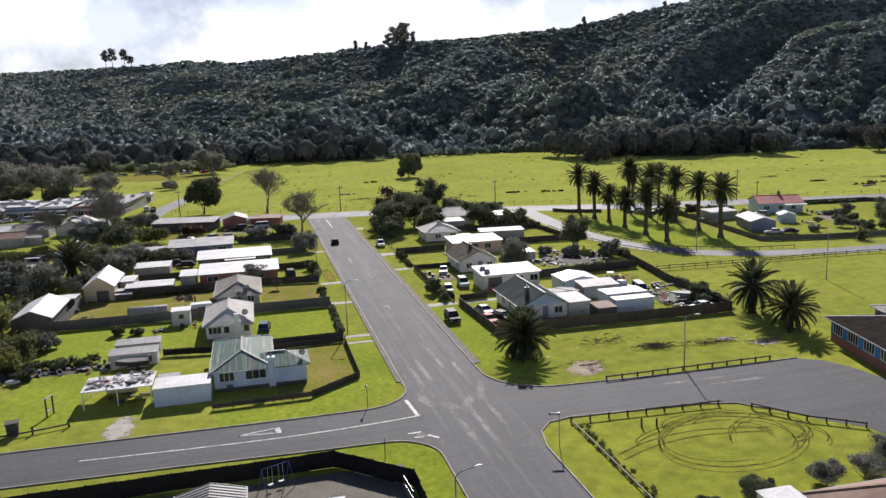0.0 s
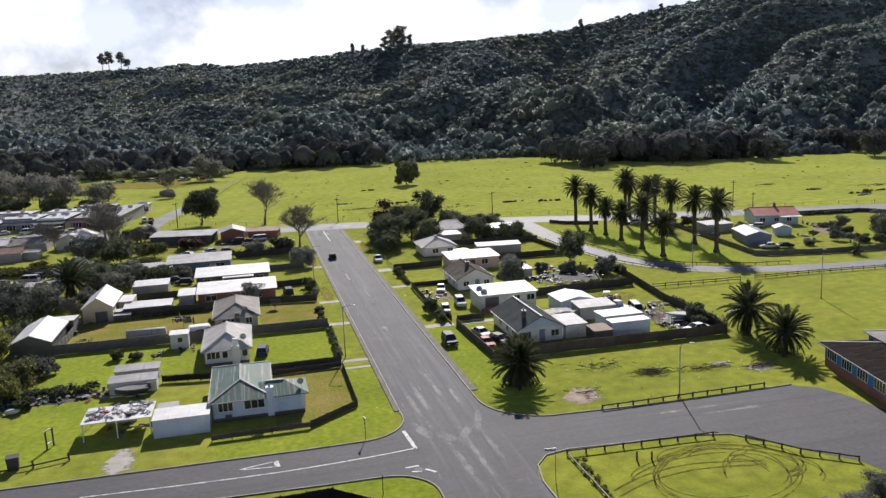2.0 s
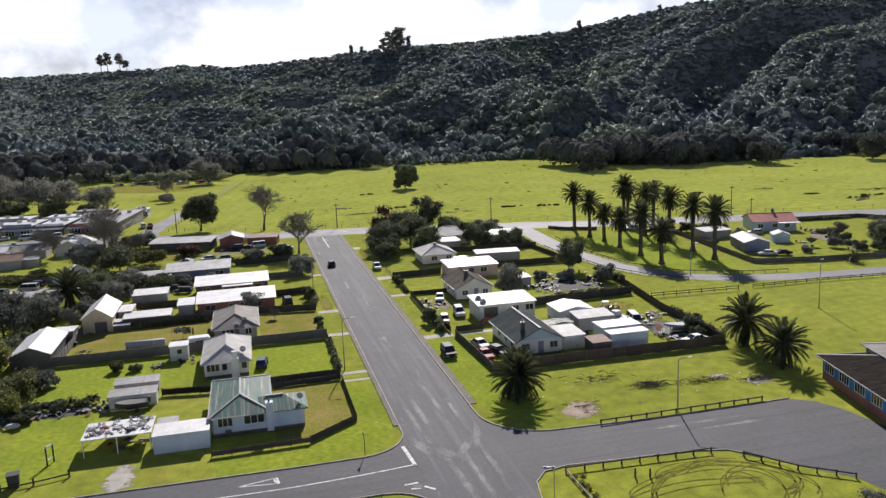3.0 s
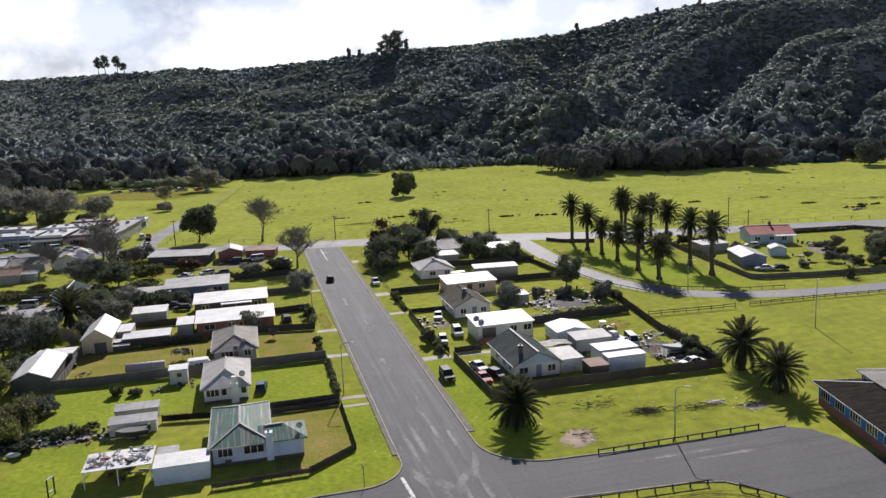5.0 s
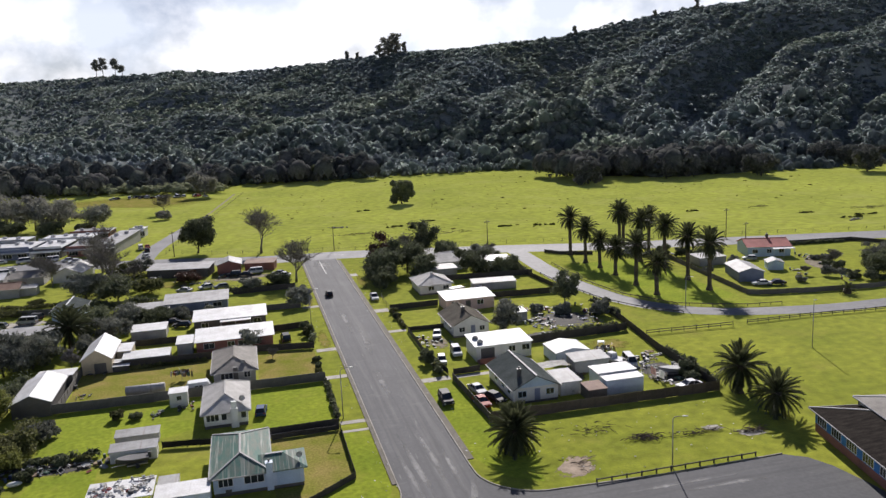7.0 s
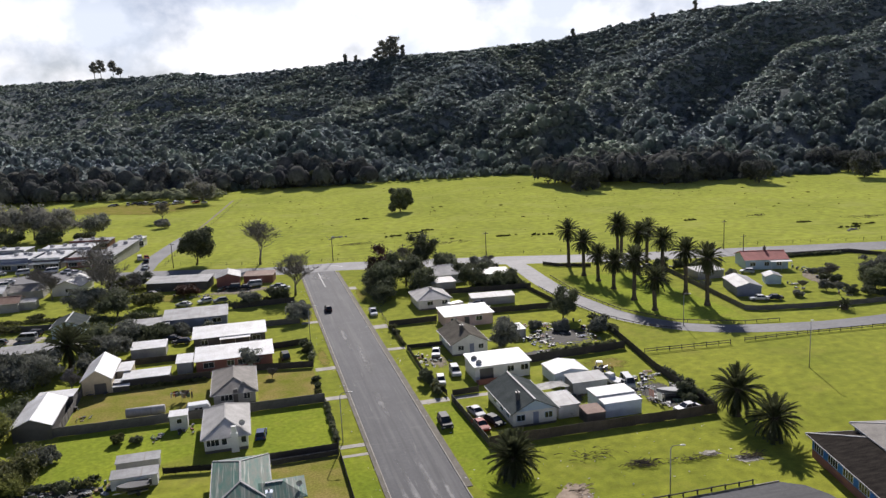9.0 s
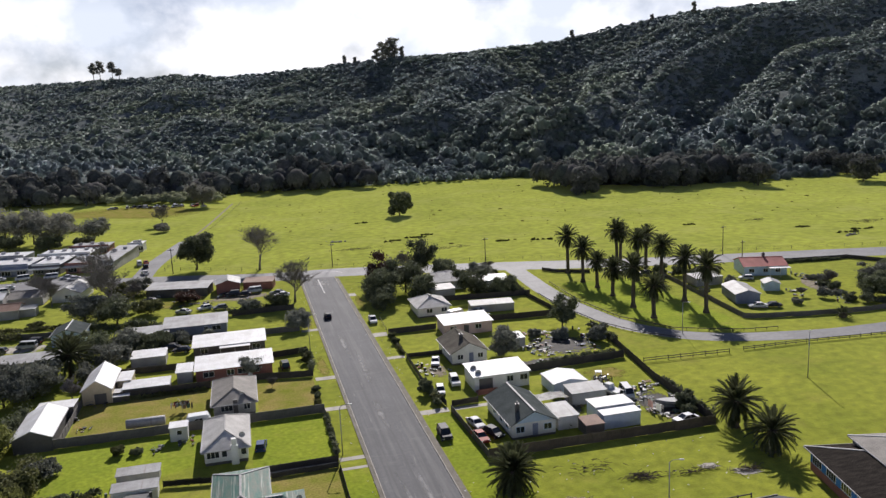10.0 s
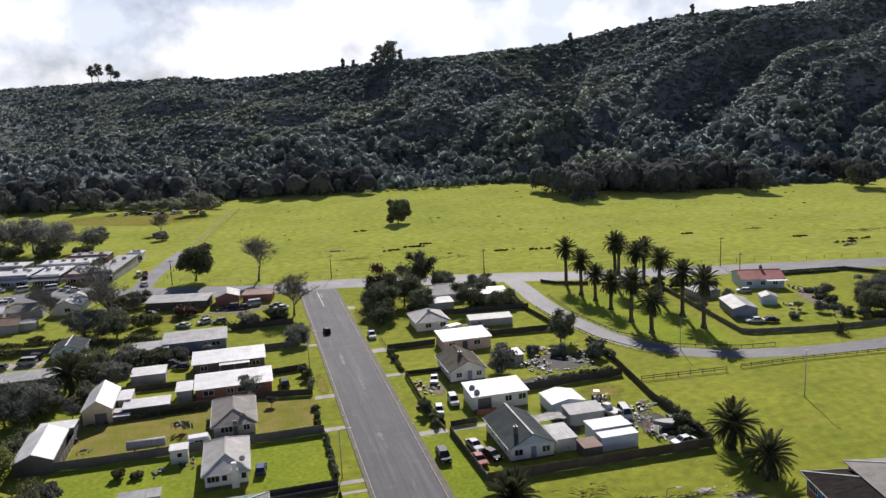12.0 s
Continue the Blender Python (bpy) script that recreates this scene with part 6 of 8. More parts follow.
window(r5, -1.2, -5.15, 1.1, 1.6, 1.2, "s", 2)
window(r5, 2.7, -5.15, 1.1, 1.6, 1.2, "s", 2)
bm = bmesh.new()
box(bm, -0.3, 0.4, -1.2, -0.4, 3.8, 5.0)
part("chimney", bm, R_GREY, r5, "grey brick chimney")

# ---- more buildings ----
g = flat_shed("shed", "rusty open-sided shed beside the garage", "shed", 24.6, 28.0, 25.8, 29.4, 1.9, 2.1, W_DARK, R_RUST, 0.1)
flat_shed("carport", "grey-walled shed with a worn silver iron roof", "shed", 27.6, 34.6, 38.6, 42.8, 2.3, 2.7, W_GREY, R_SILVER, 0.2)
flat_shed("shed", "small white-roofed garden shed", "shed", 29.2, 32.2, 75.0, 79.6, 2.1, 2.3, W_GREY, R_WHITE, 0.12)
flat_shed("shed", "long pale container shed behind the house", "shed", 28.8, 40.5, 106.0, 110.6, 2.0, 2.3, W_GREY, R_SILVER, 0.12, rz=-6)
house("house", "grey-roofed house half hidden among trees", "house", 24.5, 35.5, 134.0, 146.0, 2.7, 4.6, W_WHITE, R_GREY, "x", 3.5, 3.5)
flat_shed("garage", "grey flat-roofed garage beside the trees", "garage", 18.6, 30.0, 126.5, 132.5, 2.3, 2.6, W_GREY, R_SILVER, 0.2)
flat_shed("house", "white flat-roofed house behind a hedge", "house", 36.5, 47.5, 129.5, 137.0, 2.7, 3.0, W_WHITE, R_WHITE, 0.3, rz=-8)
cs = house("shed", "cream timber shed with a steep white gabled roof", "shed", -60.0, -54.2, 71.6, 84.4, 2.9, 4.9, W_CREAM, R_WHITE, "y", 0, 0, 0.2, caps=False)
door(cs, 0.6, -6.2, 0, 2.2, 2.1, "s", W_DARK)
flat_shed("lean_to", "white-roofed cream lean-to beside the shed", "shed", -54.2, -51.4, 77.0, 83.6, 2.5, 2.4, W_CREAM, R_WHITE, 0.1)
flat_shed("lean_to", "low white sheet lean-to", "shed", -54.4, -51.2, 71.6, 75.0, 1.1, 1.6, W_DARK, R_WHITE, 0.1)
sl = house("shed", "dark timber shed with a pale gabled iron roof", "shed", -67.4, -60.8, 51.0, 64.6, 2.6, 4.0, W_DARK, R_WHITE, "y", 0, 0, 0.25, caps=False)
flat_shed("lean_to", "white sheet lean-to behind the shed", "shed", -66.8, -60.0, 64.8, 70.0, 2.6, 2.3, W_DARK, R_WHITE, 0.1)
bh = house("house", "small light blue house with a dark roof and white barge boards", "house", -75.0, -67.2, 117.4, 127.4, 2.7, 4.2, W_SKYBLUE, R_DARK, "y", 0, 0, 0.35, cap_m=TRIM)
window(bh, -1.6, -4.7, 1.0, 1.0, 1.1, "s", 2)
window(bh, 1.4, -4.7, 1.0, 1.2, 1.1, "s", 2)
flat_shed("shed", "flat-roofed pale green shed among shrubs", "shed", -82.5, -69.5, 99.0, 105.5, 2.2, 2.6, W_GREY, R_SILVER, 0.2)
flat_shed("shed", "low grey-roofed shed under shrubs", "shed", -56.2, -46.8, 112.5, 118.6, 2.2, 2.6, W_DARK, R_SILVER, 0.2)
house("shed", "red-fronted shed with a silver iron roof", "shed", -37.0, -29.5, 158.5, 167.5, 3.0, 4.2, W_BRICKRED, R_SILVER, "y", 0, 0, 0.3)
flat_shed("house", "long low house with a grey iron roof near the highway", "house", -57.0, -38.0, 159.5, 167.5, 2.7, 3.3, W_DARK, R_SILVER, 0.4, rz=-13)
flat_shed("shed", "long dull red shed along the highway", "shed", -28.5, -19.0, 160.0, 166.0, 2.4, 2.8, W_BRICKRED, R_RUST, 0.3, rz=-12)
# shops by the highway
for x0, x1, y0, y1, zs, zn, wm, rm, lb in ((-150, -124, 224, 240, 3.6, 4.0, W_SKYBLUE, R_WHITE, "shop with a white flat roof and light blue front"), (-123, -112, 220, 234, 3.4, 3.9, W_DARK, R_WHITE, "dark-fronted shop with a white roof"), (-111.6, -101, 219, 234, 3.9, 4.2, W_SLATE, R_WHITE, "slate-fronted shop with a bright roof"), (-100, -90, 217, 233, 3.6, 4.1, W_DARK, R_WHITE, "shop with a pale roof and a dark front"), (-89, -79, 215, 229, 3.2, 3.9, W_BRICKRED, R_SILVER, "dull red shop with a grey roof"), (-78.4, -70.5, 214, 244, 3.4, 4.4, W_GREY, R_SILVER, "long grey-roofed shop along the lane"), (-140, -108, 244, 254, 3.6, 3.8, W_GREY, R_WHITE, "low white-roofed building behind the shops"), (-104, -84, 240, 250, 3.2, 3.6, W_DARK, R_WHITE, "low pale-roofed building behind the shops"), (-96, -80, 256, 264, 3.0, 3.4, W_BRICKRED, R_SILVER, "low red-walled building behind the shops"), (-73, -67, 252, 258, 3.2, 3.5, W_WHITE, R_WHITE, "small white kiosk building beside the lane"), (-170, -152, 226, 244, 3.6, 4.0, W_GREY, R_WHITE, "white-roofed shop at the end of the row")):
    sh = flat_shed("shop", lb, "shop", x0, x1, y0, y1, zs, zn, wm, rm, 0.3, "shops by the highway", rz=-11)
    L, D = (x1 - x0) / 2, (y1 - y0) / 2
    bm = bmesh.new()
    box(bm, -L, L, -D - 2.4, -D + 0.2, 2.7, 2.85)
    part("veranda", bm, R_WHITE, sh)
    bm = bmesh.new()
    box(bm, -L, L, -D - 2.46, -D - 2.40, 2.5, 3.0)
    part("fascia", bm, W_SKYBLUE if wm is W_SKYBLUE else TRIM if wm is W_DARK else W_GREY, sh)
    bm = bmesh.new()
    box(bm, -L + 0.05, L - 0.05, -D + 0.02, -D + 0.22, zs - 0.1, zs + 0.7)
    part("parapet", bm, wm if wm is not W_DARK else W_WHITE, sh)
    for k in range(2 + int(L / 5)):
        bm = bmesh.new()
        px, py = -L + 1.5 + (2 * L - 3) * (k + 0.4) / (2 + int(L / 5)), D * (0.2 + 0.3 * (k % 2))
        box(bm, px - 0.7, px + 0.7, py - 0.5, py + 0.5, zs - 0.2, zn + 0.75)
        part("roof_unit", bm, STEEL, sh)
    nb = max(2, int(2 * L / 5))
    for k in range(nb):
        window(sh, -L + (k + 0.5) * 2 * L / nb, -D + 0.28, 0.5, 3.2, 1.9, "s", 3)
for x0, x1, y0, y1, rm in ((-112, -98, 168, 178, R_WHITE), (-104, -90, 152, 160, R_RUST), (-120, -108, 150, 163, R_SILVER), (-128, -114, 128, 140, R_WHITE)):
    house("house", "low house with an iron roof among shrubs", "house", x0, x1, y0, y1, 2.6, 3.9, W_GREY, rm, "x", 0, 0, 0.3, group="houses behind the street")
gh = house("house", "pale house with a plain grey gabled iron roof", "house", -84.6, -75.4, 168.0, 181.0, 2.7, 4.6, W_WHITE, R_SILVER, "y", 0, 0, 0.4, rz=-8)
window(gh, 0.6, -6.2, 1.0, 1.8, 1.2, "s", 2)
flat_shed("shed", "grey board shed beside the fence", "shed", -92.0, -86.0, 153.6, 158.0, 2.2, 2.5, W_GREY, R_SILVER, 0.2)
house("house", "low brown-roofed house behind the back lots", "house", -97.0, -87.0, 168.0, 178.0, 2.5, 3.9, W_GREY, R_BROWN, "x", 0, 0, 0.3)
# red-roofed house and its sheds
rh = house("house", "light blue weatherboard house with a red iron roof", "house", 115.7, 128.7, 111.4, 122.6, 2.9, 4.6, W_SKYBLUE, R_RED, "x", 0, 0, 0.4, rz=-18)
for wx, ww in ((-4.0, 1.6), (0.0, 1.4), (3.6, 1.6)):
    window(rh, wx, -5.25, 1.0, ww, 1.2, "s", 2)
bm = bmesh.new()
box(bm, 0.5, 6.6, -7.6, -5.2, 2.6, 2.7)
part("porch_roof", bm, R_WHITE, rh, "white porch roof")
for px in (0.7, 3.5, 6.4):
    bm = bmesh.new()
    box(bm, px - 0.06, px + 0.06, -7.5, -7.4, 0, 2.6)
    part("porch_post", bm, TRIM, rh)
chimney(rh, 1.0, 0.4, 4.0, 5.6, 0.7, W_DARK, "dark brick chimney")
house("shed", "slate-blue shed with a silver gabled roof", "shed", 95.6, 102.2, 86.6, 98.6, 2.6, 3.6, W_SLATE, R_SILVER, "y", 0, 0, 0.2, caps=False, rz=-16)
house("shed", "small light blue cabin", "shed", 109.6, 114.0, 95.4, 100.2, 2.1, 2.9, W_SKYBLUE, R_SILVER, "y", 0, 0, 0.15, caps=False, rz=-25)
flat_shed("shed", "pale sheet shed beneath the palms", "shed", 95.5, 104.0, 108.0, 114.0, 2.3, 2.6, W_GREY, R_SILVER, 0.15)
# blue and brown hall by the bend
hall = house("hall", "hall with bright blue and brown walls under a dark roof", "hall", 45.8, 62.0, -28.3, 3.9, 3.35, 4.7, W_BRICKRED, R_HALL, "y", 6.0, 6.0, 0.7, cap_m=R_SILVER, rz=-13)
for k in range(7):
    yy = -10.6 + k * 4.0
    bm = bmesh.new()
    box(bm, -7.44, -7.39, yy - 1.98, yy + 1.98, 1.25, 2.98)
    part("blue_panel", bm, W_BLUE, hall)
    window(hall, -7.44, yy, 1.38, 2.6, 1.5, "w", 4)
for k in range(3):
    bm = bmesh.new()
    box(bm, -6.0 + k * 4.3, -2.0 + k * 4.3, 15.39, 15.44, 1.45, 2.95)
    part("blue_panel", bm, W_BLUE, hall)
house("hall", "taller hall block with a grey-brown roof", "hall", 53.0, 73.6, -20.6, 1.8, 4.7, 6.2, W_DARK, R_BROWN, "y", 6.0, 6.0, 0.5, cap_m=R_SILVER, rz=-13)
up = bpy.data.objects["hall.001"] if "hall.001" in bpy.data.objects else hall
for k in range(4):
    window(up, -9.76, 9.0 - k * 4.2, 3.0, 2.6, 1.0, "w", 3)

# ---- carport with clutter by the corner house ----
cp = thing("carport", "open carport with a white sheet roof", "carport", -45.0, 13.6)
bm = bmesh.new()
box(bm, -4.1, 4.1, -2.6, 3.0, 2.2, 2.3)
part("roof", bm, R_WHITE, cp)
for px in (-3.9, 0.0, 3.9):
    for py in (-2.5, 2.9):
        bm = bmesh.new()
        box(bm, px - 0.06, px + 0.06, py - 0.06, py + 0.06, 0, 2.2)
        part("post", bm, TRIM, cp)
bm = bmesh.new()
box(bm, -2.2, 1.6, 2.7, 2.78, 0, 2.2)
part("back_wall", bm, W_CREAM, cp, "plywood back wall")
rgc = random.Random(31)
SCRAP = [mat("scrap_" + n, tuple(v * 0.75 for v in c), tuple(v * 0.7 for v in c), 1.5, 0.6, 0.4, 5.0, grain=0.2) for n, c in (("white", (0.7, 0.7, 0.68)), ("red", (0.42, 0.05, 0.05)), ("grey", (0.32, 0.33, 0.34)), ("timber", (0.30, 0.20, 0.11)), ("green", (0.10, 0.18, 0.12)), ("dark", (0.06, 0.06, 0.065)), ("blue", (0.06, 0.10, 0.25)))]


def junk(t, place, size, seed, m):
    """One piece of junk under a thing: a bent sheet, a crate, a drum, a tyre, a bundle of boards or a broken frame."""
    r = random.Random(seed)

    def part(name, bm, material, parent):
        ob = new(name, mesh_of(bm, name, material))
        ob.parent, ob.matrix_basis = parent, place
    bm, bm2 = bmesh.new(), bmesh.new()
    kind = r.choice(("crate", "sheet", "sheet", "drum", "boards", "frame", "tyre"))
    a, b, c = size * r.uniform(0.5, 1.2), size * r.uniform(0.25, 0.8), size * r.uniform(0.12, 0.5)
    if kind == "crate":
        v = box(bm, -a, a, -b, b, 0, c)
        for q in v[4:]:
            q.co.x *= r.uniform(0.6, 1.0)
            q.co.z *= r.uniform(0.6, 1.5)
        bmesh.ops.bevel(bm, geom=bm.edges[:], offset=size * 0.05, segments=1, affect="EDGES")
        beam(bm2, (-a, b * 0.5, c * 0.6), (a * 0.8, -b * 0.4, c * 1.7), size * 0.08)
        part("box", bm, m, t)
        part("strut", bm2, SCRAP[2], t)
    elif kind == "sheet":
        rows = [[bm.verts.new((-a + 2 * a * i / 4, b * (j - 1) * 1.3, c * 0.4 + 0.25 * size * r.random() + 0.05)) for j in range(3)] for i in range(5)]
        for i in range(4):
            for j in range(2):
                bm.faces.new((rows[i][j], rows[i + 1][j], rows[i + 1][j + 1], rows[i][j + 1]))
        bmesh.ops.solidify(bm, geom=bm.faces[:], thickness=0.03)
        box(bm2, -a * 0.6, a * 0.6, -b * 0.4, b * 0.4, 0, c * 0.4 + 0.08)
        part("sheet", bm, m, t)
        part("packing", bm2, SCRAP[3], t)
    elif kind == "drum":
        h, rr = size * r.uniform(0.7, 1.2), size * 0.36
        tube(bm, [(0, 0, 0), (0, 0, h * 0.33), (0, 0, h * 0.66), (0, 0, h)], [rr, rr * 1.04, rr * 1.04, rr], 12)
        tube(bm2, [(0, 0, h), (0, 0, h + 0.03)], [rr * 1.06, rr * 1.06], 12)
        part("drum", bm, m, t)
        part("rim", bm2, SCRAP[2], t)
    elif kind == "boards":
        for i in range(4):
            w0 = r.uniform(-0.3, 0.3)
            beam(bm if i % 2 else bm2, (-a * 1.3, b * (i - 1.5) * 0.4 + w0 * b, 0.06 + 0.06 * i), (a * 1.3, b * (i - 1.5) * 0.4, 0.08 + 0.07 * i), 0.14 * size + 0.05, 0.05)
        part("board", bm, m, t)
        part("board", bm2, SCRAP[3], t)
    elif kind == "frame":
        for p, q in (((-a, -b, 0), (-a, b * 0.4, size)), ((a, -b, 0), (a, b * 0.4, size)), ((-a, b * 0.4, size), (a, b * 0.4, size))):
            beam(bm, p, q, 0.06)
        box(bm2, -a, a, -b, -b * 0.2, 0, c * 0.7)
        part("frame", bm, SCRAP[2], t)
        part("base", bm2, m, t)
    else:
        for i in range(r.randint(1, 3)):
            tube(bm, [(0.05 * i, 0, 0.2 * i), (0.05 * i, 0, 0.02 + 0.2 * i), (0.05 * i, 0, 0.17 + 0.2 * i), (0.05 * i, 0, 0.19 + 0.2 * i)], [0.25, 0.32, 0.32, 0.25], 12)
        part("tyre", bm, SCRAP[5], t)
        box(bm2, 0.4, 0.4 + b, -b * 0.5, b * 0.5, 0, c)
        part("box", bm2, m, t)


def scrap(x, y, z, size, seed, m, label, name="scrap_item", cat="scrap", group=""):
    r = random.Random(seed * 7 + int(x * 10))
    t = thing(name, label, cat, x, y, z, r.uniform(0, 360), group)
    junk(t, Matrix.Identity(4), size, seed * 5 + int(y * 10), m)
    return t


def junk_piles(x0, x1, y0, y1, n, label, seed, cols):
    """Heaps of five or six pieces each, strewn over a yard."""
    r = random.Random(seed)
    for k in range(max(1, n // 6)):
        t = thing("junk_pile", label, "junk", r.uniform(x0, x1), r.uniform(y0, y1), 0, r.uniform(0, 360), label)
        for j in range(6):
            junk(t, pose(r.gauss(0, 1.1), r.gauss(0, 0.8), 0.02 * j, 0, 0, r.uniform(0, 360)), r.uniform(0.25, 0.75), seed + 31 * k + j, r.choice(cols))


for k in range(46):
    scrap(-48.6 + 7.2 * rgc.random(), 11.8 + 4.4 * rgc.random(), 2.3, rgc.uniform(0.3, 0.62), 100 + k, rgc.choice([TRIM, TRIM, WHITE, R_WHITE, SCRAP[0], SCRAP[1], SCRAP[3], SCRAP[2]]), "salvaged sheets and boards heaped on the carport roof", group="salvage on the carport roof")
for k in range(8):
    scrap(-48.0 + 6.0 * rgc.random(), 11.8 + 3.6 * rgc.random(), 0, rgc.uniform(0.4, 0.9), 140 + k, rgc.choice(SCRAP), "stored junk under the carport", group="junk under the carport")
flat_shed("water_tank", "low pale concrete tank behind the garage", "tank", -40.9, -38.2, 15.4, 18.2, 1.3, 1.3, WHITE, R_SILVER, 0.05)

# ---- clotheslines, tanks, caravans, boats ----


def drum_tank(label, x, y, L, r, az):
    t = thing("tank", label, "tank", x, y, 0, az)
    bm = bmesh.new()
    tube(bm, [(-L / 2, 0, r + 0.25), (-L / 2 + 0.08, 0, r + 0.25), (L / 2 - 0.08, 0, r + 0.25), (L / 2, 0, r + 0.25)], [r * 0.9, r, r, r * 0.9], 20)
    part("drum", bm, R_SILVER, t, smooth=True)
    for k in (-L * 0.3, L * 0.3):
        bm = bmesh.new()
        box(bm, k - 0.1, k + 0.1, -r * 0.8, r * 0.8, 0, 0.45)
        part("cradle", bm, FENCE, t)
    return t


drum_tank("long grey horizontal drum tank on the lawn", -46.6, 56.0, 6.6, 0.85, 0)


def clothesline(x, y, label="rotary clothesline hung with washing"):
    t = thing("clothesline", label, "clothesline", x, y, 0, 20)
    bm = bmesh.new()
    tube(bm, [(0, 0, -0.1), (0, 0, 2.1)], [0.04, 0.035], 6)
    part("pole", bm, STEEL, t)
    for k in range(4):
        a = k * math.pi / 2
        bm = bmesh.new()
        beam(bm, (0, 0, 1.75), (2.1 * math.cos(a), 2.1 * math.sin(a), 2.15), 0.035)
        part("arm", bm, STEEL, t)
    r = random.Random(4)
    for k in range(26):
        a = r.uniform(0, 6.28)
        d = r.uniform(0.5, 2.0)
        bm = bmesh.new()
        w, h = r.uniform(0.4, 0.9), r.uniform(0.6, 1.15)
        c, s = math.cos(a + 1.57), math.sin(a + 1.57)
        px, py = d * math.cos(a), d * math.sin(a)
        vv = [bm.verts.new((px + c * i * w + 0.05 * j * math.cos(a), py + s * i * w + 0.05 * j * math.sin(a), 1.9 - h * j)) for j in (0, 0.5, 1) for i in (-0.5, 0.0, 0.5)]
        for j in range(2):
            for i in range(2):
                q = j * 3 + i
                bm.faces.new((vv[q], vv[q + 1], vv[q + 4], vv[q + 3]))
        part("washing", bm, SCRAP[k % 7], t)
    return t


clothesline(-40.8, 61.5)
clothesline(37.0, 46.0, "rotary clothesline crowded with washing")


def caravan(label, x, y, az, L=4.2, w=2.0):
    t = thing("caravan", label, "caravan", x, y, 0, az)
    prof = [(-L / 2, 0.5), (-L / 2 - 0.1, 1.3), (-L / 2 + 0.35, 2.25), (L / 2 - 0.5, 2.25), (L / 2, 1.3), (L / 2 - 0.1, 0.5)]
    bm = bmesh.new()
    rows = [[bm.verts.new((y0, s * w / 2, z)) for y0, z in prof] for s in (-1, 1)]
    bm.faces.new(rows[0])
    bm.faces.new(rows[1][::-1])
    for i in range(6):
        bm.faces.new((rows[0][i], rows[1][i], rows[1][(i + 1) % 6], rows[0][(i + 1) % 6]))
    bmesh.ops.bevel(bm, geom=bm.edges[:], offset=0.08, segments=2, affect="EDGES")
    part("body", bm, WHITE, t)
    window(t, 0.0, -w / 2, 1.2, 1.4, 0.6, "s", 2)
    for s in (-1, 1):
        bm = bmesh.new()
        tube(bm, [(0, s * (w / 2 - 0.2), 0.32), (0, s * (w / 2 - 0.02), 0.32)], [0.32, 0.32], 12)
        part("wheel", bm, TYRE_M, t)
    bm = bmesh.new()
    beam(bm, (L / 2 - 0.2, 0, 0.45), (L / 2 + 1.1, 0, 0.42), 0.1)
    part("drawbar", bm, STEEL, t)
    return t


caravan("white rounded caravan parked beside the fence", -37.4, 53.6, 4)
caravan("white caravan in a back yard", 23.6, 104.0, 20, 4.6)
kiosk = flat_shed("garden_cabin", "narrow white cabin with scrap stacked before it", "shed", -42.0, -38.8, 47.6, 50.4, 2.5, 2.6, W_WHITE, R_WHITE, 0.15)
window(kiosk, 0.1, -1.25, 1.1, 0.9, 0.9, "s", 1)


def boat(label, x, y, az, L=5.6, cabin=True, hull=None):
    t = thing("boat", label, "boat", x, y, 0, az)
    bm = bmesh.new()
    secs = []
    for s in np.linspace(0, 1, 9):
        w = 1.05 * (1 - max(0, (s - 0.45) / 0.55) ** 2.2) + 0.02
        yy = -L / 2 + L * s
        secs.append([bm.verts.new(p) for p in ((-w, yy, 1.35 + 0.25 * s * s), (-w * 0.8, yy, 0.85), (0, yy, 0.6 + 0.3 * s ** 4), (w * 0.8, yy, 0.85), (w, yy, 1.35 + 0.25 * s * s))])
    for a, b in zip(secs, secs[1:]):
        for i in range(4):
            bm.faces.new((a[i], a[i + 1], b[i + 1], b[i]))
        bm.faces.new((a[4], a[0], b[0], b[4]))
    bm.faces.new(secs[0])
    part("hull", bm, hull or CAR_PAINT["white"], t)
    if cabin:
        bm = bmesh.new()
        v = box(bm, -0.75, 0.75, -0.6, 1.3, 1.35, 2.2)
        for q in v[4:]:
            q.co.x *= 0.8
            q.co.y = q.co.y * 0.7 - 0.1
        part("cabin", bm, CAR_PAINT["white"], t)
        bm = bmesh.new()
        box(bm, -0.72, 0.72, 0.62, 0.98, 1.65, 2.05)
        part("windscreen", bm, GLASS, t)
    bm = bmesh.new()
    box(bm, -0.9, 0.9, -L / 2 + 0.2, L / 2 - 1.4, 0.42, 0.58)
    beam(bm, (0, L / 2 - 1.5, 0.5), (0, L / 2 + 0.6, 0.45), 0.12)
    tr = part("trailer", bm, STEEL, t)
    for s in (-1, 1):
        bm = bmesh.new()
        tube(bm, [(s * 0.88, -0.6, 0.3), (s * 1.06, -0.6, 0.3)], [0.3, 0.3], 12)
        part("wheel", bm, TYRE_M, tr)
    bm = bmesh.new()
    box(bm, -0.2, 0.2, -L / 2 - 0.35, -L / 2 + 0.05, 0.9, 1.75)
    part("outboard_motor", bm, SCRAP[5], t)
    return t


boat("white cabin boat on a trailer in the back yard", 36.4, 41.6, 20)
boat("open grey boat on a trailer among junk", 44.0, 32.2, 75, 6.2, False, SCRAP[2])
boat("grey dinghy beside the low shed", -45.2, 25.8, 100, 4.4, False, SCRAP[5])
tk = thing("tractor", "old tractor with a cab frame in the yard", "tractor", 37.0, 47.6, 0, 160)
bm = bmesh.new()
box(bm, -0.4, 0.4, 0.2, 1.9, 0.7, 1.4)
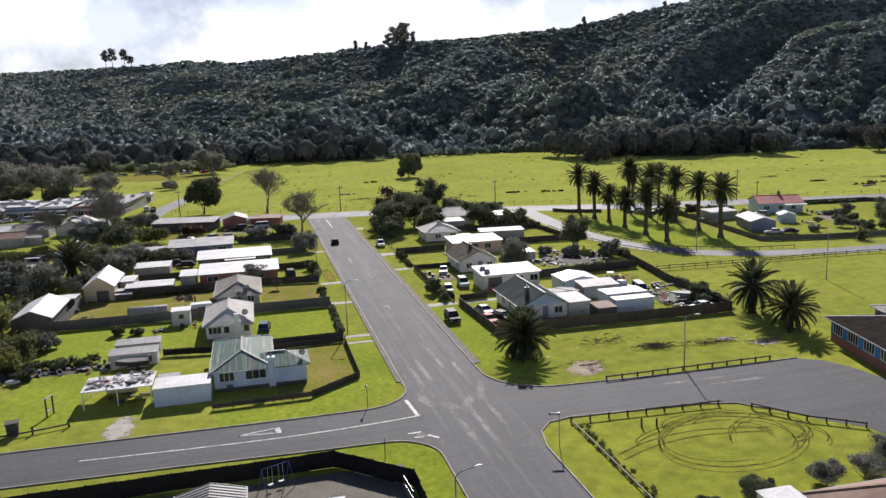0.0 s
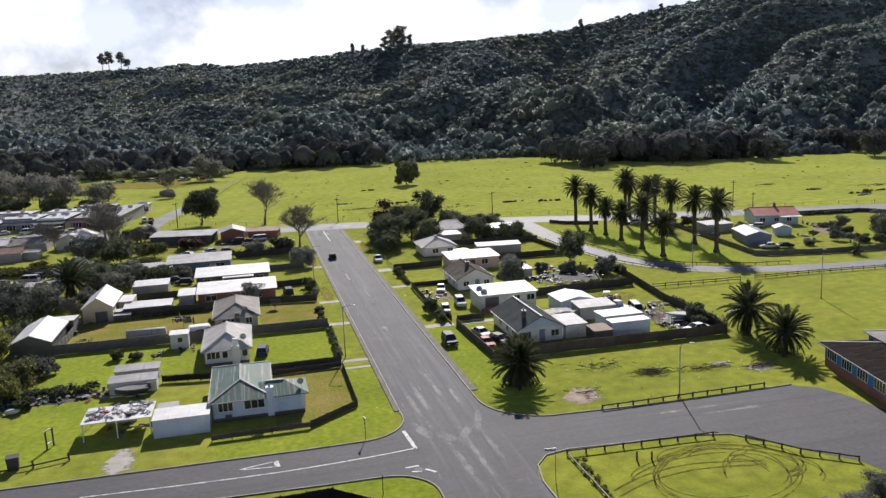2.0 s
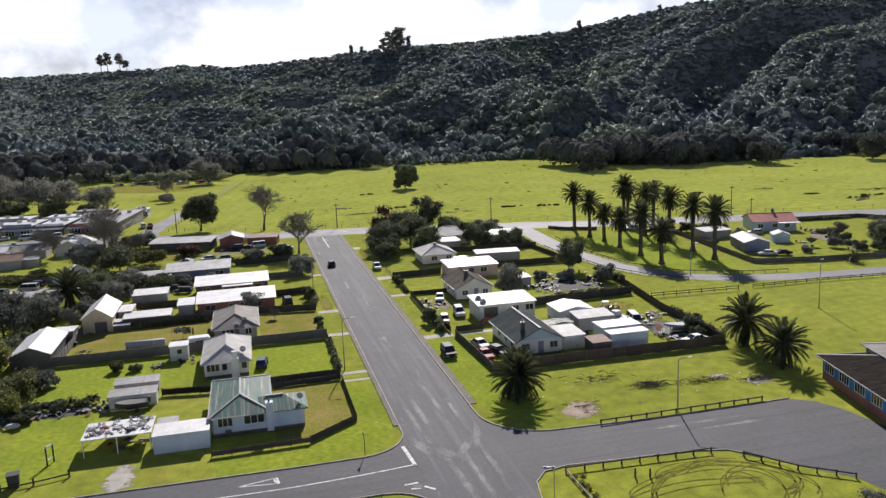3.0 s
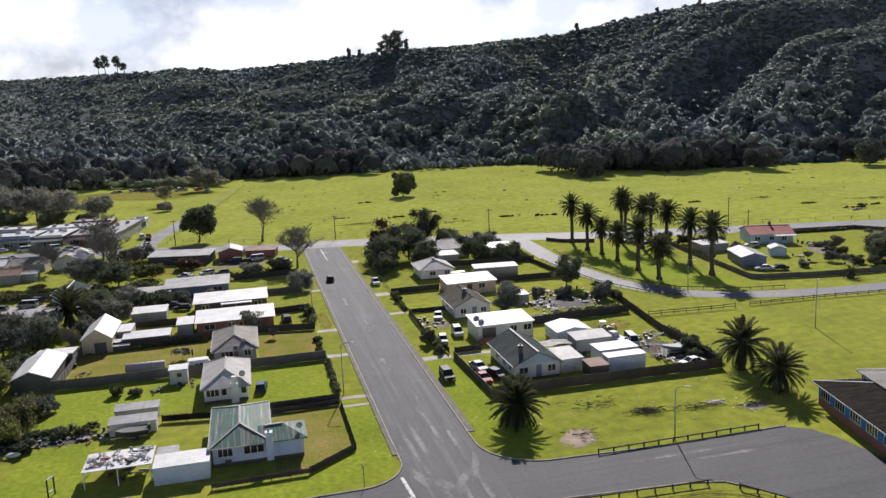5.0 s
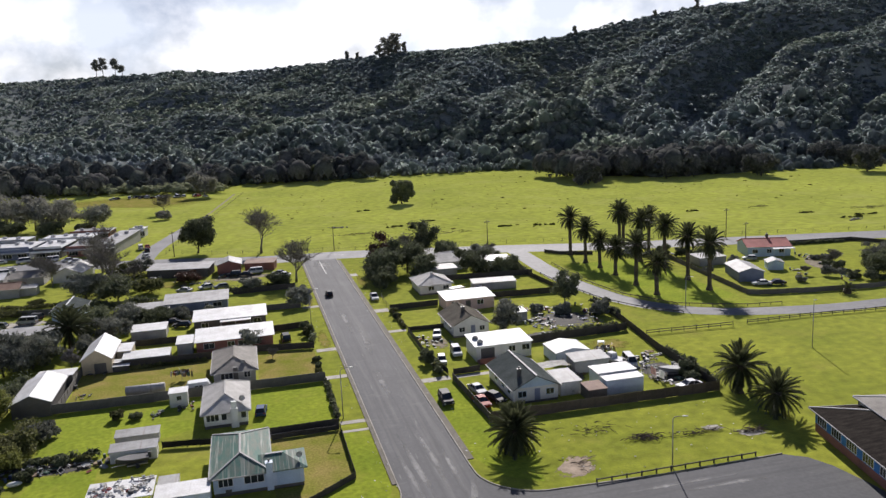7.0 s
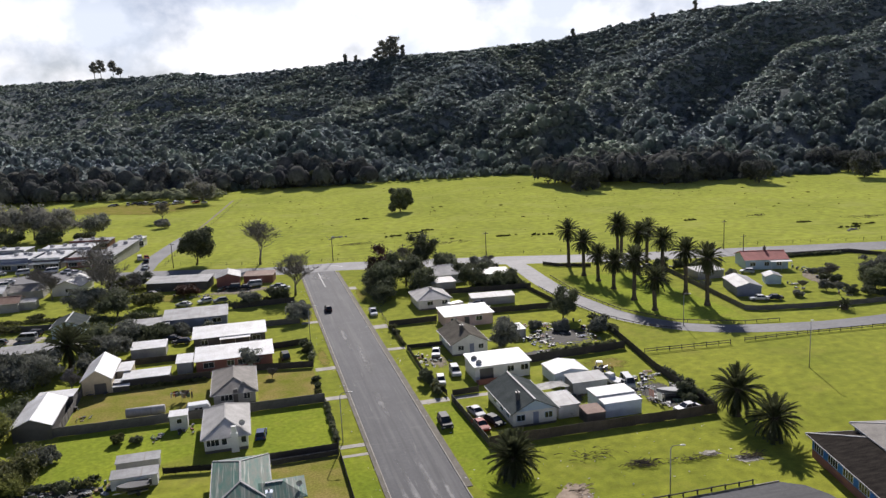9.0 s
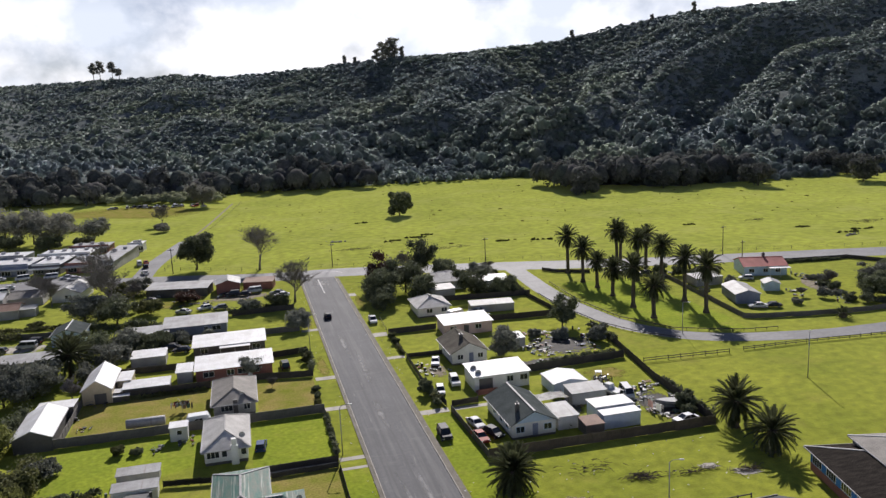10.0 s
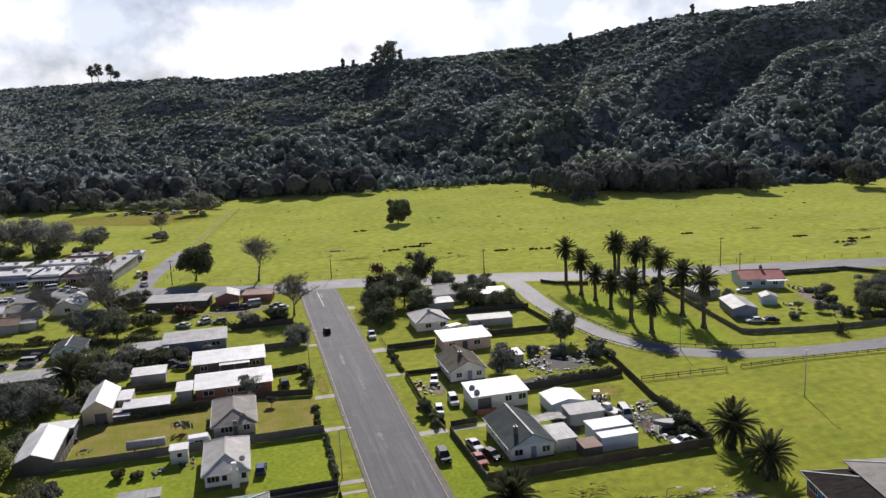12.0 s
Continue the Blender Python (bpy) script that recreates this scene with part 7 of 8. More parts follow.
box(bm, -0.55, 0.55, -0.9, 0.3, 0.6, 1.1)
part("body", bm, SCRAP[2], tk)
bm = bmesh.new()
box(bm, -0.6, 0.6, -0.9, 0.2, 2.3, 2.4)
for a in (-0.55, 0.55):
    for b in (-0.85, 0.15):
        box(bm, a - 0.03, a + 0.03, b - 0.03, b + 0.03, 1.0, 2.3)
part("cab", bm, WHITE, tk)
for s in (-1, 1):
    for yy, rr in ((-0.6, 0.7), (1.5, 0.42)):
        bm = bmesh.new()
        tube(bm, [(s * 0.55, yy, rr), (s * 0.9, yy, rr)], [rr, rr], 14)
        part("wheel", bm, TYRE_M, tk)
# back-yard junk
for k, (x0, x1, y0, y1, n, lb) in enumerate(((40.5, 47, 27, 42, 48, "old parts and salvage heaped in the back yard"), (38, 47.5, 33, 44, 48, "boat parts and old machinery in the back yard"), (29.5, 47.5, 66, 84, 150, "pots, frames and timber strewn in an overgrown yard"), (-52, -44.5, 28.8, 31, 12, "pots and scrap beside the low sheds"), (-63, -49.5, 26.8, 30.5, 84, "pale stones, pots and rubbish heaped along the lawn"), (24, 29, 36, 44, 18, "stored junk beside the carport"), (7, 12.5, 62, 76, 18, "garden clutter and boxes beside the house"), (110, 116, 86, 98, 12, "piles of timber and stones across the garden"), (86, 100, 116, 132, 18, "clutter beneath the palms"), (-40, -30, 154, 160, 18, "goods stacked outside the red shed"), (-52, -22, 145, 158, 48, "parts and drums among parked vehicles"), (-58, -53, 70.4, 71.4, 6, "scrap outside the shed"), (22, 34, 61, 66, 18, "scrap beside the fence"), (-62, -58, 54, 66, 12, "old iron stacked beside the shed"), (-44, -38, 45, 47.2, 12, "scrap stacked before the garden cabin"), (24, 36, 100, 116, 24, "clutter behind the houses"), (-65, -60.5, 14, 27, 30, "tyres and rubbish beside the bushes"))):
    junk_piles(x0, x1, y0, y1, n, lb, 2000 + 400 * k, SCRAP + SCRAP[:1] + SCRAP[2:6])
# dark soil, with the shade of fences and sheds painted into its colour
SOIL_SHADE = mat("oily_dark_soil", (0.070, 0.062, 0.052), (0.036, 0.033, 0.030), 0.6, 0.9, 0.8, 5.0, grain=0.3)
patch("yard_weeds_1", "bare weedy ground in an overgrown yard", 39.0, 73.0, 9.0, 9.5, SOIL_SHADE, 41, 0.014)
patch("yard_weeds_2", "dark soil with painted-in shade in a back yard", 42.6, 35.5, 5.0, 8.0, SOIL_SHADE, 42, 0.014)
patch("yard_weeds_7", "dark bare ground between the sheds", 26.5, 38.5, 3.4, 5.5, SOIL_SHADE, 47, 0.016)
patch("yard_weeds_8", "dark bare ground under stored junk", 34.0, 63.5, 12.0, 2.6, SOIL_SHADE, 48, 0.016)
patch("yard_weeds_9", "dark bare ground along the lawn", -56.5, 27.6, 8.0, 1.8, SOIL_SHADE, 49, 0.018, -4)
patch("yard_weeds_3", "bare weedy ground beside the house", 9.8, 66.5, 2.6, 6.0, DIRT, 43, 0.014)
patch("yard_weeds_4", "bare weedy ground across the garden", 125.5, 94.0, 3.0, 17.0, DIRT, 44, 0.014, -17)
for k in range(10):
    f = (k + 0.5) / 10
    junk_piles(119 + 11.5 * f, 121 + 11.5 * f, 76 + 35.5 * f, 77.5 + 35.5 * f, 6, "timber, stones and junk strewn across the garden", 9000 + 50 * k, SCRAP[2:6] + SCRAP[:1])
patch("yard_weeds_5", "worn ground along the back of the lawn", -57.0, 29.4, 7.0, 1.6, DIRT, 45, 0.014, -4)
patch("yard_weeds_6", "worn gravel among parked cars", -30.0, 152.5, 14.0, 5.0, DIRT, 46, 0.014, 5)
# two dishes on the low white roof, a stepped garage roof, sheets drying, a loose tarpaulin
dish(r2, -4.4, -2.2, 3.35, 0.62)
dish(r2, -4.6, 0.4, 3.4, 0.62)
TARP = mat("tarpaulin_grey", (0.42, 0.42, 0.41), (0.24, 0.235, 0.22), 0.8, 0.6, 0.6, 3.0, grain=0.2)
tp = thing("tarpaulin_shelter", "sagging pale tarpaulin over stored goods", "shelter", 24.2, 40.6, 0, 4)
bm = bmesh.new()
NX, NY = 14, 8
gridv = [[bm.verts.new((-3.1 + 6.2 * i / NX, -1.7 + 3.4 * j / NY, 1.85 + 0.07 * math.sin(i * 0.9) * math.cos(j * 0.7) + 0.10 * math.cos(j * 0.6) - 0.03 * abs(i - 7))) for j in range(NY + 1)] for i in range(NX + 1)]
for i in range(NX):
    for j in range(NY):
        bm.faces.new((gridv[i][j], gridv[i + 1][j], gridv[i + 1][j + 1], gridv[i][j + 1]))
bmesh.ops.solidify(bm, geom=bm.faces[:], thickness=0.02)
part("tarpaulin", bm, TARP, tp, smooth=True)
for px, py in ((-2.9, -1.5), (2.9, -1.5), (-2.9, 1.5), (2.9, 1.5)):
    bm = bmesh.new()
    tube(bm, [(px, py, -0.1), (px, py, 2.0)], [0.05, 0.05], 6)
    part("post", bm, W_DARK, tp)
ln = thing("washing_line", "two pale sheets hanging on a wire line", "washing line", 39.9, 31.4, 0, -78)
for px in (-2.4, 2.4):
    bm = bmesh.new()
    tube(bm, [(px, 0, -0.1), (px, 0, 2.0)], [0.04, 0.04], 6)
    part("post", bm, STEEL, ln)
bm = bmesh.new()
tube(bm, [(-2.4, 0, 1.95), (0, 0, 1.88), (2.4, 0, 1.95)], [0.012, 0.012, 0.012], 4)
part("wire", bm, STEEL, ln)
for px, m, lb in ((-1.6, W_PINK, "dull pink sheet"), (0.5, TRIM, "white sheet")):
    bm = bmesh.new()
    for i in range(6):
        x0 = px + 0.22 * i
        q = [bm.verts.new((x0 + a, 0.06 * math.sin(i + a * 5), z)) for a, z in ((0, 0.55), (0.22, 0.55), (0.22, 1.88), (0, 1.88))]
        bm.faces.new(q)
    bmesh.ops.solidify(bm, geom=bm.faces[:], thickness=0.01)
    part("sheet", bm, m, ln, lb)
# branches dumped on the grass
BRANCH = mat("dead_branch", (0.10, 0.07, 0.05), (0.05, 0.04, 0.03), 1.0, 0.9, 0.5, 6.0)


def branch_pile(label, x, y, rx, ry, n, seed):
    r = random.Random(seed)
    bm = bmesh.new()
    for k in range(n):
        a = r.gauss(0, 0.6)
        px, py = r.gauss(0, rx * 0.45), r.gauss(0, ry * 0.45)
        L = r.uniform(0.5, 1.7)
        z = r.uniform(0.05, 0.45)
        tube(bm, [(px, py, z), (px + L * math.cos(a) * 0.5, py + L * math.sin(a) * 0.5, z + r.uniform(-0.04, 0.2)), (px + L * math.cos(a), py + L * math.sin(a), max(0.03, z + r.uniform(-0.3, 0.1)))], [0.05, 0.035, 0.012], 4)
    t = tagged(new("branch_pile", mesh_of(bm, "branch_pile", BRANCH)), label, "branches", "", "stuff")
    t.matrix_basis = pose(x, y, 0)
    return t


branch_pile("heap of cut dark branches on the grass", 26.0, 10.2, 2.8, 1.4, 110, 1)
branch_pile("scattered dead branches on the grass", 34.0, 9.4, 4.0, 0.7, 60, 2)
branch_pile("scattered dead branches on the grass", 41.4, 7.4, 3.0, 0.9, 70, 3)
branch_pile("scattered dead branches on bare earth", 13.8, 6.0, 2.2, 2.2, 16, 4)
branch_pile("scattered twigs on the grass", 20.0, 15.0, 5.0, 2.0, 40, 5)
branch_pile("heaps of dead scrub in the paddock", 214.0, 176.0, 9.0, 4.0, 130, 6)
branch_pile("heap of dead scrub in the paddock", 179.0, 200.0, 5.0, 2.0, 60, 7)
branch_pile("scattered dead scrub in the paddock", 14.0, 214.0, 9.0, 2.0, 90, 8)
branch_pile("scattered dead scrub in the paddock", 44.0, 200.0, 14.0, 3.0, 90, 9)

# ---- swing frames, bins ----
t = thing("garden_swing", "small timber swing frame on the lawn", "swing", -52.6, 10.9, 0, 60)
for k in (-0.55, 0.55):
    bm = bmesh.new()
    box(bm, k - 0.07, k + 0.07, -0.07, 0.07, -0.1, 2.3)
    part("post", bm, FENCE, t)
bm = bmesh.new()
box(bm, -0.7, 0.7, -0.06, 0.06, 2.15, 2.3)
part("top_beam", bm, TRIM, t)
bm = bmesh.new()
box(bm, -0.4, 0.4, -0.12, 0.12, 0.6, 0.66)
part("seat", bm, TRIM, t)
t = thing("swing_set", "blue metal swing set in the fenced yard", "swing", -27.0, -16.6, 0, 25)
for k in (-1.4, 1.4):
    for s in (-0.9, 0.9):
        bm = bmesh.new()
        tube(bm, [(k, s, 0), (k, 0, 2.3)], [0.05, 0.05], 6)
        part("leg", bm, SCRAP[6], t)
bm = bmesh.new()
tube(bm, [(-1.4, 0, 2.3), (1.4, 0, 2.3)], [0.05, 0.05], 6)
part("top_bar", bm, SCRAP[6], t)
for k in (-0.6, 0.5):
    bm = bmesh.new()
    for s in (-0.22, 0.22):
        box(bm, k + s - 0.012, k + s + 0.012, -0.012, 0.012, 0.6, 2.3)
    box(bm, k - 0.25, k + 0.25, -0.12, 0.12, 0.55, 0.6)
    part("swing", bm, TRIM, t)
t = thing("wheelie_bin", "dark wheeled bin on the verge", "bin", -55.3, 5.6, 0, 10)
bm = bmesh.new()
v = box(bm, -0.65, 0.65, -0.6, 0.6, 0.05, 1.5)
for q in v[:4]:
    q.co.x *= 0.85
    q.co.y *= 0.85
part("body", bm, SCRAP[5], t)
bm = bmesh.new()
box(bm, -0.7, 0.7, -0.65, 0.65, 1.5, 1.6)
part("lid", bm, SCRAP[5], t)
bt = thing("bath_tub", "pale oval tub lying beside the shrubs", "tub", -60.3, 24.6, 0, 10)
bm = bmesh.new()
bmesh.ops.create_icosphere(bm, subdivisions=3, radius=1.0, matrix=pose(0, 0, 0.35) @ Matrix.Diagonal((1.0, 0.5, 0.35, 1)))
part("shell", bm, WHITE, bt, smooth=True)

# ---- foreground roofs ----
fr = house("shed", "shed with a dark ribbed iron roof in the fenced yard", "shed", -35.6, -29.6, -30.0, -20.3, 2.4, 3.2, W_GREY, R_SILVER, "y", 0, 0, 0.2, caps=False)
for k in range(19):
    for s in (-1, 1):
        bm = bmesh.new()
        yy = -4.7 + k * 0.52
        beam(bm, (s * 2.98, yy, 2.43), (s * 0.02, yy, 3.23), 0.07, 0.07)
        part("roof_rib", bm, W_DARK, fr)
car("van", "white", -23.6, -24.6, 90, "white van parked in the fenced yard")
wire = thing("wire_gate", "grey mesh gate in the fenced yard", "gate", -15.4, -24.0, 0, 95)
bm = bmesh.new()
for k in range(9):
    box(bm, k * 0.4 - 0.015, k * 0.4 + 0.015, -0.015, 0.015, 0.1, 1.5)
for z in (0.1, 0.8, 1.5):
    box(bm, 0, 3.2, -0.02, 0.02, z - 0.02, z + 0.02)
part("mesh_panel", bm, STEEL, wire)
nr = house("house", "house with a rusty brown iron roof near the reserve", "house", 13.6, 25.5, -49.0, -36.2, 2.7, 4.6, W_WHITE, R_RUST, "y", 0, 4.0, 0.4)
flat_shed("lean_to", "white sheet lean-to beside the rusty roof", "shed", 10.6, 13.8, -42.0, -35.4, 2.8, 3.0, W_WHITE, R_WHITE, 0.1)

# ---- garden trees and shrubs ----


def shrub(label, x, y, h, w, seed, material=None, group="", n=None):
    return leafy_tree("shrub", label, x, y, h, w, seed, material, n or int(500 + 130 * w * h ** 0.5), 0.17, 0.0, group, "shrub")


def hedge(label, x0, y0, x1, y1, h, w, seed, material=None, dens=60):
    """A long clipped or wild row of foliage."""
    r = random.Random(seed)
    L = math.hypot(x1 - x0, y1 - y0)
    t = thing("hedge", label, "hedge", x0, y0, 0, math.degrees(math.atan2(y1 - y0, x1 - x0)), "hedges")
    blobs = []
    k = 0.0
    while k < L:
        hh = h * r.uniform(0.7, 1.2)
        blobs.append((k, r.uniform(-0.25, 0.25) * w, hh * 0.48, w * r.uniform(0.45, 0.7), hh * 0.52))
        k += w * r.uniform(0.35, 0.6)
    part("foliage", leaf_cloud("foliage", blobs, int(dens * L * max(1, h / 2)), 0.2, seed, material or LEAF, 0.55, 0.5), None, t)
    for i in range(max(2, int(L / 2.4))):
        bm = bmesh.new()
        px = L * (i + 0.5) / max(2, int(L / 2.4))
        tube(bm, [(px, 0, -0.1), (px + r.uniform(-0.2, 0.2), r.uniform(-0.2, 0.2), h * 0.6)], [0.06, 0.03], 5)
        part("stem", bm, BARK, t)
    return t


DARK_H = "dense dark overgrown hedge between lots"
for k, (x0, y0, x1, y1, h, w, m) in enumerate(((-33, 130.6, -16.5, 132.5, 2.4, 2.2, LEAF), (-69, 128.5, -50, 125.5, 2.8, 2.6, LEAF), (-66, 112, -57, 109.5, 2.6, 3.0, LEAF), (-110, 140, -76, 136, 1.1, 3.0, LEAF_OLIVE), (-72, 148, -56, 147, 3.4, 4.0, LEAF), (-74, 151, -62, 158, 4.4, 5.0, LEAF_GREY), (-104, 128, -84, 128, 3.0, 4.0, LEAF_OLIVE), (-95, 96, -84, 94, 4.0, 5.0, LEAF), (-80, 88, -68, 83, 5.0, 5.5, LEAF_GREY), (-86, 74, -76, 66, 5.0, 6.0, LEAF), (-70, 52, -68.5, 66, 4.0, 4.0, LEAF), (-62.5, 45, -62.5, 30, 3.4, 4.5, LEAF_OLIVE), (-71, 40, -69, 18, 3.2, 5.0, LEAF_OLIVE), (-64, 30.6, -50.5, 30.8, 1.3, 1.6, LEAF), (-64.5, 24, -62, 14, 1.8, 3.0, LEAF), (-58.5, 108, -46, 108, 3.0, 3.0, LEAF), (-56, 103, -51, 104.5, 2.4, 2.4, LEAF), (-72, 160, -44, 169, 2.0, 2.0, LEAF_OLIVE), (5.2, 47.5, 4.9, 59, 1.7, 1.5, LEAF), (5.0, 80, 4.9, 95, 1.0, 0.8, LEAF_OLIVE), (27, 149, 49, 147, 2.4, 2.4, LEAF), (36, 124.5, 49, 121, 2.6, 3.0, LEAF), (31, 61.5, 48, 62.5, 1.6, 1.6, LEAF), (51.5, 70, 51.6, 83, 2.0, 1.8, LEAF), (6, 117, 6.5, 140, 4.0, 4.0, LEAF), (125, 73.2, 152, 73.4, 2.0, 2.2, LEAF), (132, 124.6, 154, 121.4, 1.2, 1.2, LEAF), (-15.3, 33, -15.3, 50.5, 1.1, 0.7, LEAF), (-15.4, 76, -15.2, 87, 1.6, 1.4, LEAF), (-52.6, 72.0, -37, 72.5, 0.7, 0.7, LEAF_OLIVE), (47.8, 26, 48.6, 44, 1.8, 1.2, LEAF))):
    hedge(DARK_H if m is LEAF else "straggling grey-green hedge between lots" if m is LEAF_GREY else "olive-green scrubby hedge between the lots", x0, y0, x1, y1, h, w, 500 + k, m)

DARK_T = "dense dark evergreen tree"
for k, (x, y, h, w, m, n) in enumerate(((9.5, 131, 9.5, 11, LEAF, 3000), (17.5, 137, 10.5, 12, LEAF, 3200), (12.5, 144, 11.5, 10, LEAF_RED, 2600), (20, 127.5, 7.5, 9, LEAF, 2200), (8.5, 121.5, 6.5, 8, LEAF, 2000), (26.5, 156, 12.5, 10, LEAF, 2800), (34.5, 125.5, 7.5, 10.5, LEAF, 2400), (43, 124, 5.5, 8, LEAF, 1800), (33, 151, 6, 9, LEAF, 1800), (44, 147, 5, 8, LEAF_GREY, 1500), (48.8, 73.5, 3.6, 4.5, LEAF_GREY, 1400), (41.5, 77.5, 2.6, 3.6, LEAF_GREY, 1000), (36.5, 81.0, 2.0, 3.0, LEAF_GREY, 900), (46, 31.0, 3.2, 4.0, LEAF, 1000))):
    leafy_tree("garden_tree", ("dull red-leaved tree" if m is LEAF_RED else "grey-green leafy tree" if m is LEAF_GREY else DARK_T) + " in a garden", x, y, h, w * 1.1, 60 + k, m, int(n * 1.5), 0.24, 0.0, "garden trees")
# left side
for k, (x, y, h, w, m, n) in enumerate(((-75, 77, 8, 11, LEAF_GREY, 3000), (-70, 84, 6.5, 9, LEAF, 2200), (-79, 68, 7, 9, LEAF_OLIVE, 2400), (-72.5, 47, 6.0, 9.0, LEAF_OLIVE, 2600), (-64, 34, 4.6, 8.5, LEAF_OLIVE, 3000), (-69, 27, 5.0, 8.0, LEAF_OLIVE, 2600), (-60.5, 40.5, 3.0, 5.0, LEAF_GREY, 1600), (-58, 95, 6.0, 8.0, LEAF, 2000), (-63, 104, 6.5, 9.0, LEAF, 2200), (-57, 106, 6.0, 8.0, LEAF, 2000), (-50.0, 107, 4.0, 7.0, LEAF, 1500), (-61.5, 86.5, 4.0, 6.0, LEAF_GREY, 1500), (-27.2, 79.0, 3.6, 6.4, LEAF_GREY, 2000), (-16.2, 110.5, 5.6, 6.5, LEAF, 2000), (-19, 133.5, 4.6, 6.5, LEAF, 1800), (-27, 133.0, 4.0, 6.0, LEAF, 1500), (-62, 135, 8.5, 10, LEAF, 2400), (-71, 141, 8.0, 10, LEAF, 2400), (-54, 142, 4.5, 8, LEAF_OLIVE, 1600), (-83, 139, 1.8, 4, LEAF_OLIVE, 900), (-95, 140, 1.6, 4, LEAF_OLIVE, 900), (-60, 171, 5.5, 7, LEAF, 1500), (-66, 165, 5.0, 7, LEAF_OLIVE, 1500), (-45.0, 152.5, 3.4, 8, LEAF_RED, 1500), (-88, 108, 6.0, 9, LEAF, 2000), (-96, 118, 5.5, 9, LEAF_OLIVE, 1800), (-100, 100, 6, 10, LEAF, 2000), (-88, 88, 6, 10, LEAF, 2000), (-37.4, 110.6, 2.6, 3.4, LEAF_GREY, 800), (-43.5, 108.6, 3.0, 4.2, LEAF, 900))):
    m = LEAF_GREY if (m is LEAF and k % 2) else m
    leafy_tree("garden_tree", ("dull red-leaved shrub" if m is LEAF_RED else "grey-green shrub" if m is LEAF_GREY else "olive-green bushy tree" if m is LEAF_OLIVE else DARK_T) + " behind the lots", x, y, h, w * 1.15, 100 + k, m, int(n * 1.5), 0.23, 0.0, "trees behind the lots")
for k, (x, y, h, w) in enumerate(((-50.0, 45.2, 1.6, 2.6), (-46.9, 44.6, 1.1, 2.2), (-55.5, 29.6, 1.4, 3.0), (-52.5, 29.8, 1.2, 2.4), (-59.5, 26, 1.5, 3.0), (-62, 21, 1.8, 3.0), (-16.0, 56, 0.8, 1.6), (-15.8, 60, 0.8, 1.6), (-15.8, 64, 0.8, 1.8), (-16.0, 82.0, 2.6, 2.4), (-16.2, 86.0, 2.4, 2.4), (4.4, 54.0, 3.0, 3.4), (5.4, 49.5, 1.6, 2.4), (5.0, 58.0, 1.6, 2.4), (5.0, 88.0, 1.4, 2.0), (5.0, 92.5, 1.4, 2.0), (23.5, 30.5, 0.9, 1.4), (44.5, 28.0, 2.2, 2.6))):
    shrub("small leafy garden shrub" if h > 1 else "low clump of weeds", x, y, h, w, 200 + k, LEAF if k % 3 else LEAF_OLIVE, "garden shrubs")
for k, (x, y, h, w) in enumerate(((118, 84, 3.0, 4.0), (126, 90, 2.4, 4.0), (131, 100, 2.0, 5.0), (136, 88, 3.2, 6.0), (142, 94, 5.5, 10.0), (150, 98, 5.0, 9.0), (147, 84, 4.5, 8.0), (156, 88, 5.0, 9.0), (104, 104, 3.5, 5.0), (100, 118, 3.0, 5.0), (107, 119, 2.5, 5.0), (124, 76, 3.0, 5.0), (134, 77, 3.5, 6.0), (160, 80, 5.0, 9.0), (93, 100, 2.0, 3.0))):
    shrub("dark shrub in the large garden", x, y, h, w, 240 + k, LEAF if k % 2 else LEAF_GREY, "shrubs in the large garden")
for k, (x, y, h) in enumerate(((-65, 149, 19), (-72.6, 180, 18), (-84, 164, 11), (-90, 176, 11), (-62, 74.5, 6), (22.8, 160, 10), (47.5, 153, 5), (-24, 69, 3.0), (128, 94, 6), (114, 88, 3.5), (-66.4, 325, 13), (-60, 158, 8))):
    bare_tree("leafless grey tree among the lots", x, y, h, 300 + k, 0.7)
leafy_tree("garden_tree", "pale grey-green bushy tree behind the brown-roofed house", 25.6, 71.5, 6.8, 7.5, 620, LEAF_GREY, 5200, 0.2, 0.0, "garden trees")
leafy_tree("garden_tree", "dark open-crowned tree by the lane", 45.8, 86.6, 7.6, 8.0, 621, LEAF, 3600, 0.2, 0.12, "garden trees")
for k, (x, y, h, w, m) in enumerate(((98, 122, 3.6, 5, LEAF), (103.5, 118.5, 3.0, 4.5, LEAF), (94, 126, 4.0, 5, LEAF), (90.5, 121, 2.6, 4, LEAF_GREY), (123.5, 86, 1.2, 3.0, LEAF_GREY), (126.5, 95, 1.4, 3.0, LEAF), (129, 103, 1.2, 3.0, LEAF_GREY), (121.5, 79.5, 2.2, 4.5, LEAF), (108.0, 82, 1.6, 3.2, LEAF_GREY))):
    shrub("dark straggling shrub beside the large garden" if m is LEAF else "grey straggling shrub beside the large garden", x, y, h, w, 640 + k, m, "shrubs beside the large garden")
for k, (x, y, h, w) in enumerate(((-62.8, 30.5, 3.8, 6.4), (-69.8, 50.0, 5.6, 7.0), (-66.5, 24.0, 3.0, 6.0))):
    leafy_tree("garden_tree", "rounded bright olive-green bush beside the lawn", x, y, h, w, 660 + k, LEAF_LIME, 5200, 0.16, 0.0, "bright bushes")
leafy_tree("garden_tree", "broad grey-green tree with pale glossy leaves beside the palm", -70.5, 80.0, 7.0, 10.0, 664, LEAF_GREY, 6200, 0.2, 0.0, "trees behind the lots")
leafy_tree("garden_tree", "broad dark tree at the corner of the large garden", 130.0, 80.5, 6.2, 10.5, 670, LEAF, 5200, 0.24, 0.0, "garden trees")
